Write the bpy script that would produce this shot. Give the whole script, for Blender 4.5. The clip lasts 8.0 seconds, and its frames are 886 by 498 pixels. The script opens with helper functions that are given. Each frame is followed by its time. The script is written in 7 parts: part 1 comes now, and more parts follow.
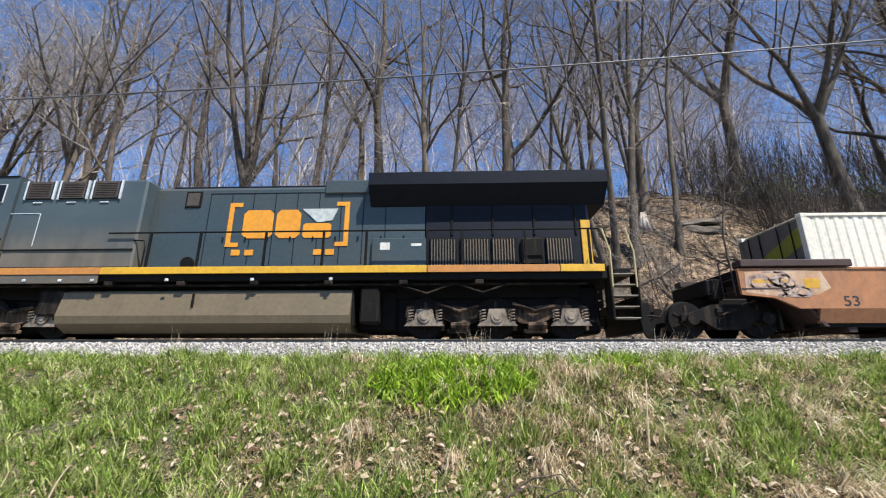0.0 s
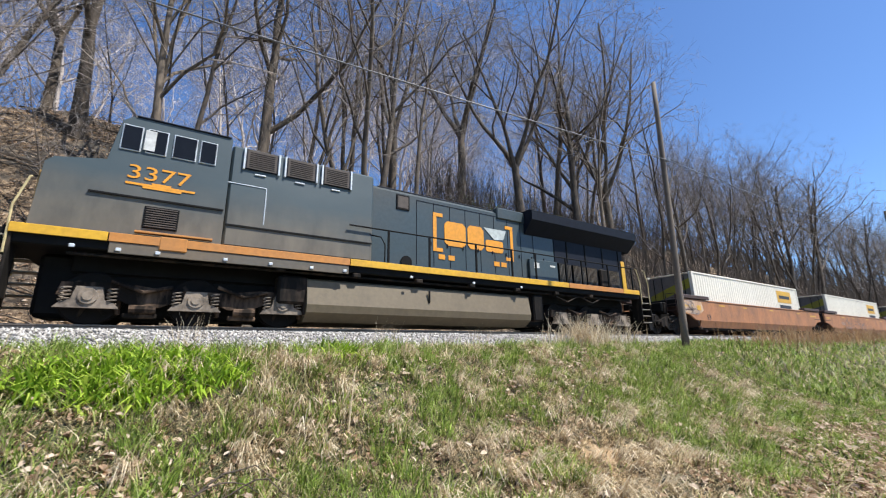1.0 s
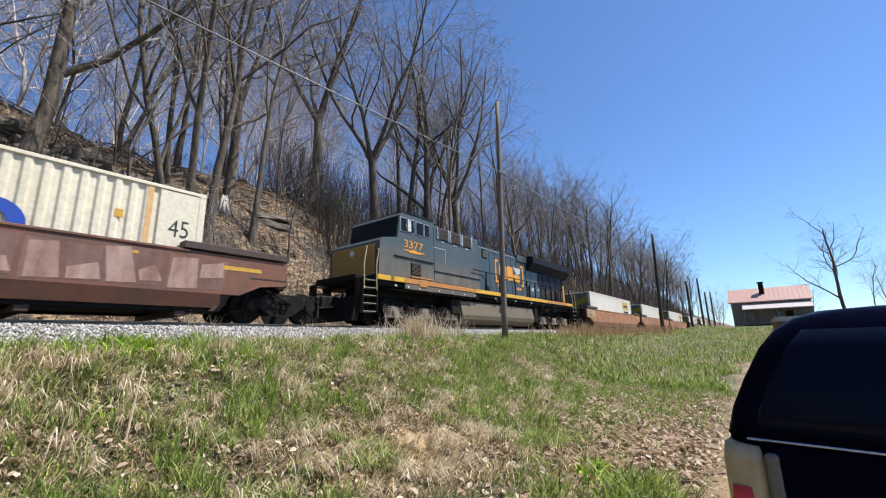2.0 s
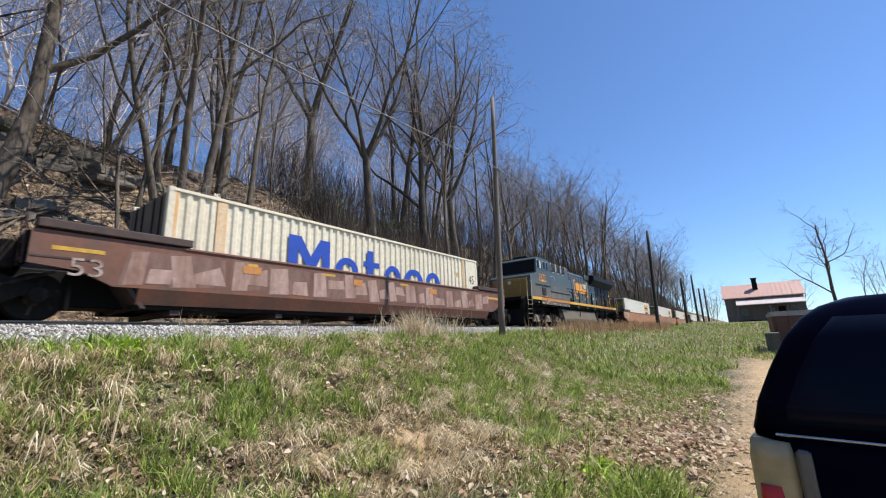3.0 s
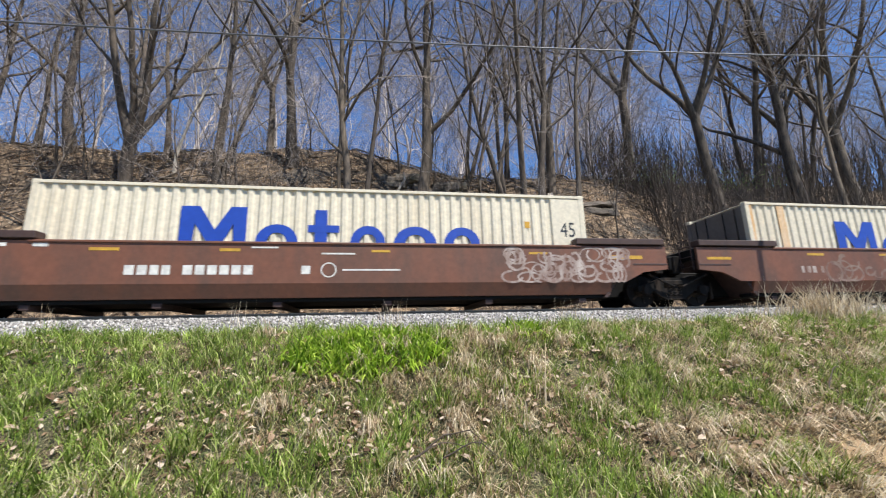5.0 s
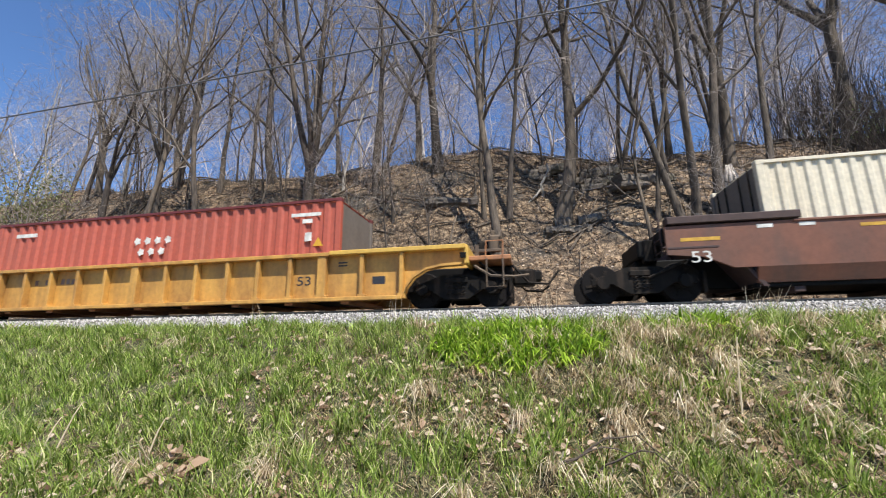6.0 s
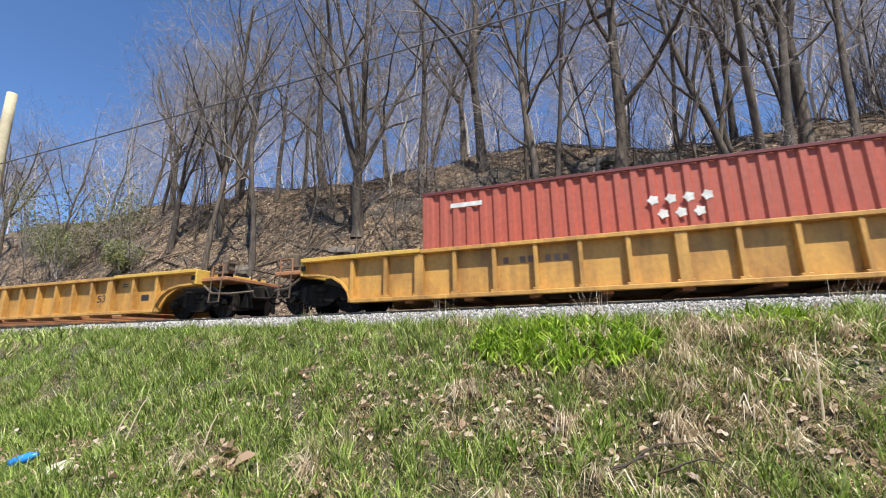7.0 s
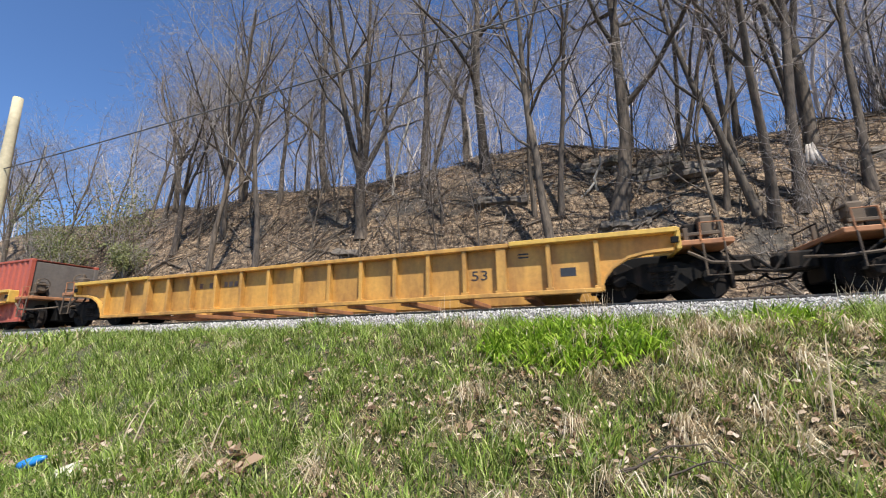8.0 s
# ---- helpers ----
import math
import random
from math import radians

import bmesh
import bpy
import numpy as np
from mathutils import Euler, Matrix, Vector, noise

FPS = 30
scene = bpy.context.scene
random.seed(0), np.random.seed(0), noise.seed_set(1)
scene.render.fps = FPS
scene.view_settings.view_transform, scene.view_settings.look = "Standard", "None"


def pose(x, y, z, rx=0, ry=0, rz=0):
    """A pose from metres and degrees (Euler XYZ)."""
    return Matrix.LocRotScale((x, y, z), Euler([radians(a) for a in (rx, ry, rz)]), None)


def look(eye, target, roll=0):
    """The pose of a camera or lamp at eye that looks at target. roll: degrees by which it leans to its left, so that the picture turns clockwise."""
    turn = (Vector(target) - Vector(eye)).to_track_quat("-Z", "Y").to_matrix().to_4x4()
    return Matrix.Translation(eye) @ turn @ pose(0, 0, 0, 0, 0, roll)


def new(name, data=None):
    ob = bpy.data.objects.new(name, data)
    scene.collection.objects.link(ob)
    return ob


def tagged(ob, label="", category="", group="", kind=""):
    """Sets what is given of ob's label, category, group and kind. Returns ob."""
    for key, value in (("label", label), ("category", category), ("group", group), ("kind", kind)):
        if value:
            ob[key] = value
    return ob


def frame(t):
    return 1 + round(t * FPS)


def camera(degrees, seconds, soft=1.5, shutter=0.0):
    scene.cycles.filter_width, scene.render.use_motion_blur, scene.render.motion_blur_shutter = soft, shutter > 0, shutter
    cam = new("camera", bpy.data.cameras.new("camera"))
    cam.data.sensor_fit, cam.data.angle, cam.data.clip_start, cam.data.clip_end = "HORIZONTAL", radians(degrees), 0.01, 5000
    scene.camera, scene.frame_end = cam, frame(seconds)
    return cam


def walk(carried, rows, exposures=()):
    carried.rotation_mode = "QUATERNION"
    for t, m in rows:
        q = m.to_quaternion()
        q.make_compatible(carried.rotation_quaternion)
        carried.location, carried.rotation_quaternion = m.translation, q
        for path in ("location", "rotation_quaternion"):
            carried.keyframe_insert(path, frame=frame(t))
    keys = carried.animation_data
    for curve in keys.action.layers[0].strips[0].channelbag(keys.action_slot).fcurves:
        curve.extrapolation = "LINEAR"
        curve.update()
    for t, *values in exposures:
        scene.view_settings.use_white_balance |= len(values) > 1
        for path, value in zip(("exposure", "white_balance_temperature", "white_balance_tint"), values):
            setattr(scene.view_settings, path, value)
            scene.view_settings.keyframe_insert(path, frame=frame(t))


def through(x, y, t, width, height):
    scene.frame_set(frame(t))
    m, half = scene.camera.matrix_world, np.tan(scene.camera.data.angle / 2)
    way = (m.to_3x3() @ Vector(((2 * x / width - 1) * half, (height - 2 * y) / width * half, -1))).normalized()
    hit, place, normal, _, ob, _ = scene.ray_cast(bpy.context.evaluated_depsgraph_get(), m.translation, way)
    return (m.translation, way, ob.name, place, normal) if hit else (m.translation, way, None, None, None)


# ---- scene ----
cam = camera(94.47, 8.0, soft=1.1, shutter=0.08)


def aim(x, y, z, yaw, pitch, roll):
    """A camera pose: turned by yaw, then tilted up by pitch, then leant by roll."""
    return pose(x, y, z, 0, 0, yaw) @ pose(0, 0, 0, pitch) @ pose(0, 0, 0, 0, roll) @ pose(0, 0, 0, 90)


# seconds, place, yaw, pitch, roll; z = 0 is the eye's height, 1.6 m over the dirt lane
PATH = [
    (0, 0.000, 0.000, 0.000, 1.96, 15.72, -0.05),
    (0.5, 0.046, -0.033, 0.000, -15.20, 15.15, 0.59),
    (1, 0.181, -0.155, 0.017, -32.81, 13.95, 0.79),
    (1.5, 0.330, -0.341, 0.021, -46.26, 13.09, 1.00),
    (1.7, 0.377, -0.398, 0.006, -49.93, 12.98, 1.13),
    (2.8, 0.552, -0.284, -0.036, -55.64, 12.66, 2.10),
    (3, 0.551, -0.257, -0.042, -54.01, 12.62, 2.18),
    (3.5, 0.460, -0.173, -0.038, -47.37, 12.68, 2.09),
    (4, 0.370, -0.134, -0.038, -37.12, 12.56, 1.95),
    (4.5, 0.204, -0.069, -0.037, -23.93, 12.41, 1.78),
    (5, -0.029, -0.094, -0.043, -9.89, 12.03, 1.58),
    (5.2, -0.088, -0.117, -0.037, -4.68, 11.78, 1.48),
    (6.3, 0.161, 0.376, -0.180, 14.77, 12.46, 0.59),
    (6.5, 0.197, 0.401, -0.176, 16.37, 12.40, 0.70),
    (7, 0.199, 0.398, -0.178, 18.36, 12.52, 0.90),
    (7.5, 0.178, 0.392, -0.173, 18.74, 12.58, 1.14),
    (8, 0.155, 0.388, -0.175, 18.69, 12.74, 1.09),
]
# seconds, stops: darker while the bright sky fills the view
EXPOSURES = [(0, 0.75), (0.8, 0.75), (1.5, 0.68), (3, 0.55), (4, 0.57), (5.2, 0.62), (6.5, 0.66), (8, 0.62)]
walk(cam, [(t, aim(*row)) for t, *row in PATH], EXPOSURES)

# ---- light ----
SUN = Vector((0.39, -0.47, 1.0)).normalized()
world = bpy.data.worlds.new("world")
scene.world = world
world.use_nodes = True
wn = world.node_tree
sky = wn.nodes.new("ShaderNodeTexSky")
sky.sky_type = "NISHITA"
sky.sun_disc = False
sky.sun_elevation = math.asin(SUN.z)
sky.sun_rotation = math.atan2(SUN.x, SUN.y)
sky.altitude = 300
sky.air_density = 1.0
sky.dust_density = 0.15
sky.ozone_density = 4.5
deep = wn.nodes.new("ShaderNodeMix")
deep.data_type, deep.blend_type = "RGBA", "MULTIPLY"
deep.inputs[0].default_value = 1.0
deep.inputs[7].default_value = (0.86, 1.02, 1.22, 1)
wn.links.new(sky.outputs[0], deep.inputs[6])
wn.links.new(deep.outputs[2], wn.nodes["Background"].inputs[0])
wn.nodes["Background"].inputs[1].default_value = 0.095
sun = new("sun", bpy.data.lights.new("sun", "SUN"))
sun.data.energy = 5.0
sun.data.angle = radians(0.53)
sun.data.color = (1.0, 0.975, 0.935)
sun.matrix_world = look(SUN * 200, (0, 0, 0))

# ---- fixed numbers of the plan ----
RAIL = 0.62      # height of the rail heads
TRACK = 11.5     # distance of the track's centre line


# ---- mesh helpers ----
class Build:
    """Collects corners and faces, and becomes one mesh."""

    def __init__(self):
        self.v, self.f, self.m = [], [], []

    def add(self, verts, faces, mat=0):
        n = len(self.v)
        self.v.extend(tuple(p) for p in verts)
        self.f.extend(tuple(i + n for i in face) for face in faces)
        self.m.extend([mat] * len(faces))
        return self

    def box(self, x0, x1, y0, y1, z0, z1, c=0.01, mat=0, m=None):
        """A box with chamfered edges."""
        c = min(c, (x1 - x0) * 0.45, (y1 - y0) * 0.45, (z1 - z0) * 0.45)
        mid = Vector(((x0 + x1) / 2, (y0 + y1) / 2, (z0 + z1) / 2))
        h = ((x1 - x0) / 2, (y1 - y0) / 2, (z1 - z0) / 2)
        verts, at = [], {}
        for sx in (-1, 1):
            for sy in (-1, 1):
                for sz in (-1, 1):
                    for a in range(3):
                        p = [s * (hh - c) for s, hh in zip((sx, sy, sz), h)]
                        p[a] = (sx, sy, sz)[a] * h[a]
                        at[sx, sy, sz, a] = len(verts)
                        verts.append(mid + Vector(p))
        faces = []

        def put(ids, out):
            a, b, d = (verts[ids[k]] for k in (0, 1, 2))
            faces.append(ids if (b - a).cross(d - a).dot(out) > 0 else ids[::-1])
        for a in range(3):
            b, d = (a + 1) % 3, (a + 2) % 3
            for s in (-1, 1):
                ids = []
                for p, q in ((-1, -1), (1, -1), (1, 1), (-1, 1)):
                    k = [0, 0, 0]
                    k[a], k[b], k[d] = s, p, q
                    ids.append(at[(*k, a)])
                out = Vector((0, 0, 0))
                out[a] = s
                put(ids, out)
            for p in (-1, 1):
                for q in (-1, 1):
                    ids = []
                    for s, ax in ((-1, b), (1, b), (1, d), (-1, d)):
                        k = [0, 0, 0]
                        k[a], k[b], k[d] = s, p, q
                        ids.append(at[(*k, ax)])
                    out = Vector((0, 0, 0))
                    out[b], out[d] = p, q
                    put(ids, out)
        for sx in (-1, 1):
            for sy in (-1, 1):
                for sz in (-1, 1):
                    put([at[sx, sy, sz, a] for a in range(3)], Vector((sx, sy, sz)))
        if m is not None:
            verts = [m @ v for v in verts]
        return self.add(verts, faces, mat)

    def prism(self, outline, y0, y1, mat=0):
        """An outline of (x, z), counter-clockwise seen from -y, carried from y0 to y1."""
        n = len(outline)
        verts = [(x, y0, z) for x, z in outline] + [(x, y1, z) for x, z in outline]
        faces = [tuple(range(n)), tuple(range(2 * n - 1, n - 1, -1))]
        faces += [(i, i + n, (i + 1) % n + n, (i + 1) % n) for i in range(n)]
        return self.add(verts, faces, mat)

    def loft(self, outline, x0, x1, mat=0):
        """An outline of (y, z) carried from x0 to x1."""
        n = len(outline)
        verts = [(x0, y, z) for y, z in outline] + [(x1, y, z) for y, z in outline]
        faces = [tuple(range(n))[::-1], tuple(range(n, 2 * n))]
        faces += [(i, (i + 1) % n, (i + 1) % n + n, i + n) for i in range(n)]
        return self.add(verts, faces, mat)

    def tube(self, points, radii, sides=6, mat=0, closed=True):
        """A round bar through points."""
        pts = [Vector(p) for p in points]
        if not hasattr(radii, "__len__"):
            radii = [radii] * len(pts)
        verts, faces = [], []
        for i, p in enumerate(pts):
            d = (pts[min(i + 1, len(pts) - 1)] - pts[max(i - 1, 0)]).normalized()
            a = d.orthogonal().normalized() if i == 0 else (a - d * a.dot(d)).normalized()
            b = d.cross(a)
            for k in range(sides):
                t = 2 * math.pi * k / sides
                verts.append(p + (a * math.cos(t) + b * math.sin(t)) * radii[i])
        for i in range(len(pts) - 1):
            for k in range(sides):
                j = (k + 1) % sides
                faces.append((i * sides + k, i * sides + j, (i + 1) * sides + j, (i + 1) * sides + k))
        if closed:
            faces += [tuple(range(sides))[::-1], tuple(range((len(pts) - 1) * sides, len(pts) * sides))]
        return self.add(verts, faces, mat)

    def disc(self, x, y0, y1, z, r, sides=20, mat=0, inner=0.0):
        """A wheel-like disc round the y axis."""
        rings = [(r * 0.97, y0), (r, y0 + (y1 - y0) * 0.15), (r, y1 - (y1 - y0) * 0.15), (r * 0.97, y1)]
        verts, faces = [], []
        for rr, y in rings:
            verts += [(x + rr * math.cos(2 * math.pi * k / sides), y, z + rr * math.sin(2 * math.pi * k / sides)) for k in range(sides)]
        for i in range(3):
            faces += [(i * sides + k, i * sides + (k + 1) % sides, (i + 1) * sides + (k + 1) % sides, (i + 1) * sides + k) for k in range(sides)]
        faces += [tuple(range(sides))[::-1], tuple(range(3 * sides, 4 * sides))]
        return self.add(verts, faces, mat)

    def mesh(self, name, mats, smooth=False):
        me = bpy.data.meshes.new(name)
        me.from_pydata(self.v, [], self.f)
        for mt in mats if isinstance(mats, (list, tuple)) else [mats]:
            me.materials.append(mt)
        if any(self.m):
            me.polygons.foreach_set("material_index", self.m)
        if smooth:
            me.polygons.foreach_set("use_smooth", [True] * len(self.f))
        me.update()
        return me


def part(name, build, material, parent, label="", smooth=False):
    """One mesh object under a thing or under a part."""
    ob = new(name, build.mesh(name, material, smooth) if isinstance(build, Build) else build)
    ob.parent = parent
    return tagged(ob, label)


def thing(name, label, category, group="", m=None):
    ob = new(name)
    ob.empty_display_size = 0.3
    if m is not None:
        ob.matrix_world = m
    return tagged(ob, label, category, group)


# ---- materials ----
def nodes_of(name):
    mt = bpy.data.materials.new(name)
    mt.use_nodes = True
    nt = mt.node_tree
    return mt, nt, nt.nodes["Principled BSDF"]


def node(nt, kind, **values):
    nd = nt.nodes.new("ShaderNode" + kind)
    for k, v in values.items():
        nd.inputs[k.replace("_", " ")].default_value = v
    return nd


def ramp(nt, source, stops):
    r = nt.nodes.new("ShaderNodeValToRGB")
    while len(r.color_ramp.elements) < len(stops):
        r.color_ramp.elements.new(0.5)
    for e, (p, c) in zip(r.color_ramp.elements, stops):
        e.position = p
        e.color = (*c, 1) if len(c) == 3 else c
    nt.links.new(source, r.inputs[0])
    return r.outputs[0]


def mixed(nt, fac, a, b, how="MIX"):
    mx = nt.nodes.new("ShaderNodeMix")
    mx.data_type = "RGBA"
    mx.blend_type = how
    for sock, v in ((mx.inputs[0], fac), (mx.inputs[6], a), (mx.inputs[7], b)):
        if hasattr(v, "is_linked"):
            nt.links.new(v, sock)
        elif hasattr(v, "__len__"):
            sock.default_value = (*v, 1)
        else:
            sock.default_value = v
    return mx.outputs[2]


def coords(nt, scale=(1, 1, 1), kind="Object"):
    tc = nt.nodes.new("ShaderNodeTexCoord")
    mp = nt.nodes.new("ShaderNodeMapping")
    mp.inputs["Scale"].default_value = scale
    nt.links.new(tc.outputs[kind], mp.inputs[0])
    return mp.outputs[0]


def noise_of(nt, vec, scale, detail=4.0, rough=0.6):
    nz = node(nt, "TexNoise", Scale=scale, Detail=detail, Roughness=rough)
    nt.links.new(vec, nz.inputs["Vector"])
    return nz.outputs[0]


def bumped(nt, bsdf, height, strength, distance):
    b = node(nt, "Bump", Strength=strength, Distance=distance)
    nt.links.new(height, b.inputs["Height"])
    nt.links.new(b.outputs[0], bsdf.inputs["Normal"])


def paint(name, colour, dirt=(0.12, 0.085, 0.06), amount=0.5, rough=0.5, metal=0.0, streak=(1, 1, 0.25), scale=1.3, fine=9.0, lo=0.45, hi=0.75):
    """Weathered paint: the colour, streaked dirt at a large scale and grain at a small one."""
    mt, nt, bs = nodes_of(name)
    big = ramp(nt, noise_of(nt, coords(nt, streak), scale, 6), [(lo, (0, 0, 0)), (hi, (1, 1, 1))])
    mul = nt.nodes.new("ShaderNodeMath")
    mul.operation = "MULTIPLY"
    mul.inputs[1].default_value = amount
    nt.links.new(big, mul.inputs[0])
    grain = ramp(nt, noise_of(nt, coords(nt), fine, 5), [(0.3, (0.82, 0.82, 0.82)), (0.7, (1.08, 1.08, 1.08))])
    col = mixed(nt, mul.outputs[0], colour, dirt)
    col = mixed(nt, 1.0, col, grain, "MULTIPLY")
    nt.links.new(col, bs.inputs["Base Color"])
    bs.inputs["Roughness"].default_value = rough
    bs.inputs["Metallic"].default_value = metal
    bumped(nt, bs, noise_of(nt, coords(nt), fine * 3, 3), 0.12, 0.01)
    return mt


def plain(name, colour, rough=0.6, metal=0.0, vary=0.25, scale=6.0):
    mt, nt, bs = nodes_of(name)
    g = ramp(nt, noise_of(nt, coords(nt), scale, 5), [(0.3, tuple(c * (1 - vary) for c in colour)), (0.7, tuple(c * (1 + vary) for c in colour))])
    nt.links.new(g, bs.inputs["Base Color"])
    bs.inputs["Roughness"].default_value = rough
    bs.inputs["Metallic"].default_value = metal
    return mt


M_LOCO = paint("loco_blue_grey", (0.042, 0.062, 0.068), (0.075, 0.066, 0.048), 0.7, 0.42, scale=0.5, streak=(0.5, 1, 0.9), lo=0.42, hi=0.7)
def flank_paint():
    """Blue-grey paint with brown road dust thrown up over the lower half."""
    mt, nt, bs = nodes_of("loco_dusted_flank")
    tc = nt.nodes.new("ShaderNodeTexCoord")
    sp = nt.nodes.new("ShaderNodeSeparateXYZ")
    nt.links.new(tc.outputs["Object"], sp.inputs[0])
    wav = nt.nodes.new("ShaderNodeMath")
    wav.operation = "MULTIPLY_ADD"
    wav.inputs[1].default_value = 1.5
    nt.links.new(noise_of(nt, coords(nt, (0.35, 1, 1)), 1.2, 6), wav.inputs[0])
    nt.links.new(sp.outputs[2], wav.inputs[2])
    dust = nt.nodes.new("ShaderNodeMapRange")
    dust.inputs[1].default_value, dust.inputs[2].default_value = 4.0, 2.7
    nt.links.new(wav.outputs[0], dust.inputs[0])
    clean = ramp(nt, noise_of(nt, coords(nt, (0.5, 1, 0.9)), 0.8, 6), [(0.3, (0.042, 0.062, 0.068)), (0.7, (0.066, 0.086, 0.09))])
    brown = ramp(nt, noise_of(nt, coords(nt, (1, 1, 0.4)), 2.5, 6), [(0.3, (0.09, 0.076, 0.055)), (0.7, (0.165, 0.138, 0.1))])
    nt.links.new(mixed(nt, dust.outputs[0], clean, brown), bs.inputs["Base Color"])
    bs.inputs["Roughness"].default_value = 0.5
    bumped(nt, bs, noise_of(nt, coords(nt), 26, 3), 0.1, 0.01)
    return mt


M_FLANK = flank_paint()
M_GRIME = paint("loco_grimed_side", (0.09, 0.085, 0.07), (0.16, 0.115, 0.07), 1.0, 0.55, scale=0.6, streak=(0.4, 1, 1.2), lo=0.35, hi=0.65)
M_LOCO_ROOF = plain("loco_near_black", (0.005, 0.007, 0.013), 0.6)
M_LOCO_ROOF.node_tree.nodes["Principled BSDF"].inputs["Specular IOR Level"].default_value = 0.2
M_YELLOW = paint("stripe_yellow", (0.65, 0.36, 0.02), (0.32, 0.14, 0.04), 0.4, 0.5)
M_ORANGE = paint("stripe_grimed", (0.5, 0.2, 0.04), (0.26, 0.14, 0.06), 0.55, 0.6)
M_LOGO = paint("logo_orange", (0.75, 0.3, 0.015), (0.4, 0.2, 0.06), 0.3, 0.5)
M_LOGO_WORN = plain("logo_bare_patch", (0.42, 0.45, 0.42), 0.6)
M_TANK = paint("tank_dust", (0.14, 0.106, 0.06), (0.09, 0.067, 0.038), 0.6, 0.6)
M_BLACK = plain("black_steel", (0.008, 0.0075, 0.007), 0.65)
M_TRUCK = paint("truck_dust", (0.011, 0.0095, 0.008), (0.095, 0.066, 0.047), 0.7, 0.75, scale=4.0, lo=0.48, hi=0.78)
M_FRAME = paint("sideframe_dust", (0.016, 0.012, 0.009), (0.23, 0.15, 0.098), 0.85, 0.85, scale=3.2, lo=0.44, hi=0.7)
# container ends: the shade on these faces is put into the colour
M_DOOR = paint("container_end_shade", (0.16, 0.135, 0.11), (0.1, 0.082, 0.068), 0.7, 0.6, scale=1.5)
M_BROWN = paint("well_brown", (0.175, 0.066, 0.034), (0.085, 0.05, 0.034), 0.85, 0.6, scale=1.6, streak=(0.9, 1, 0.35), lo=0.4, hi=0.72)
M_WELL_ORANGE = paint("well_orange", (0.4, 0.17, 0.068), (0.2, 0.1, 0.055), 0.8, 0.65, scale=2.2, streak=(1, 1, 0.5), lo=0.4, hi=0.7)
M_WELL_YELLOW = paint("well_yellow", (0.56, 0.295, 0.062), (0.19, 0.085, 0.03), 0.8, 0.55, scale=1.4, streak=(1.4, 1, 0.4), lo=0.42, hi=0.72)
M_CREAM = paint("container_cream", (0.7, 0.62, 0.46), (0.42, 0.3, 0.16), 0.35, 0.5, scale=0.7, lo=0.55, hi=0.8)
M_WHITE = paint("container_white", (0.78, 0.72, 0.59), (0.5, 0.44, 0.34), 0.25, 0.5, scale=0.7)
M_RUST = paint("container_rust", (0.62, 0.33, 0.1), (0.7, 0.62, 0.48), 0.6, 0.6, scale=1.5)
M_RED = paint("container_red", (0.42, 0.088, 0.05), (0.28, 0.09, 0.055), 0.5, 0.55, scale=0.8)
M_BLUE = plain("lettering_blue", (0.012, 0.055, 0.34), 0.5, 0, 0.12)
M_INK = plain("lettering_dark", (0.02, 0.022, 0.028), 0.6)
M_CHALK = plain("lettering_pale", (0.6, 0.58, 0.52), 0.7)
M_STEEL = plain("worn_steel", (0.35, 0.34, 0.32), 0.3, 0.9)
M_WOODPOLE = paint("pole_wood", (0.16, 0.125, 0.095), (0.085, 0.068, 0.055), 0.7, 0.85, scale=3, streak=(1, 1, 0.15))
M_NEWPOLE = paint("pole_pale_wood", (0.52, 0.44, 0.28), (0.36, 0.3, 0.18), 0.5, 0.85, scale=3, streak=(1, 1, 0.15))
# ---- ground ----
def ease(t):
    t = min(max(t, 0.0), 1.0)
    return t * t * (3 - 2 * t)


PROFILE = [(-2000, -1.2), (-40, -1.5), (-3, -1.62), (2.2, -1.6), (3.6, -1.5), (4.6, -1.15), (5.6, -0.55), (6.3, -0.14), (7.0, 0.02), (7.9, 0.1),
           (8.2, 0.12), (9.6, 0.45), (13.4, 0.45), (14.4, 0.1), (15.2, 0.4), (18, 3.6), (21, 7.6), (24, 10.8), (26.5, 12.1), (32, 13.0), (50, 14.0), (90, 15), (300, 24), (2000, 60)]


def ground_z(x, y):
    """The ground's height: lane, grass bank, ballast, wooded hillside."""
    for (ya, za), (yb, zb) in zip(PROFILE, PROFILE[1:]):
        if y <= yb:
            z = za + (zb - za) * (y - ya) / (yb - ya)
            break
    if y < 7.9:
        lift = 2.6 * ease((x - 14) / 60)
        z += lift * ease((7.9 - y) / 4) * (1 if y > -60 else 0.6)
        amp = 0.1 * ease((7.7 - y) / 1.0) * ease((y - 0.8) / 2)
        z += amp * (noise.noise((x * 0.8, y * 0.9, 0)) + 0.75 * noise.noise((x * 2.2, y * 2.6, 3)) + 0.4 * noise.noise((x * 5.5, y * 6, 6)))
    elif y > 14.2:
        w = ease((y - 14.2) / 5)
        z *= 1 - 0.075 * ease((x + 4) / 10) - 0.05 * ease((-x - 30) / 40)
        z += w * (1.1 * noise.noise((x * 0.11, y * 0.13, 7)) + 0.45 * noise.noise((x * 0.45, y * 0.5, 1)) + 0.16 * noise.noise((x * 1.6, y * 1.6, 2)))
    return z


def axis_steps(spans):
    out = [spans[0][0]]
    for a, b, step in spans:
        n = max(1, round((b - a) / step))
        out += [a + (b - a) * (i + 1) / n for i in range(n)]
    return out


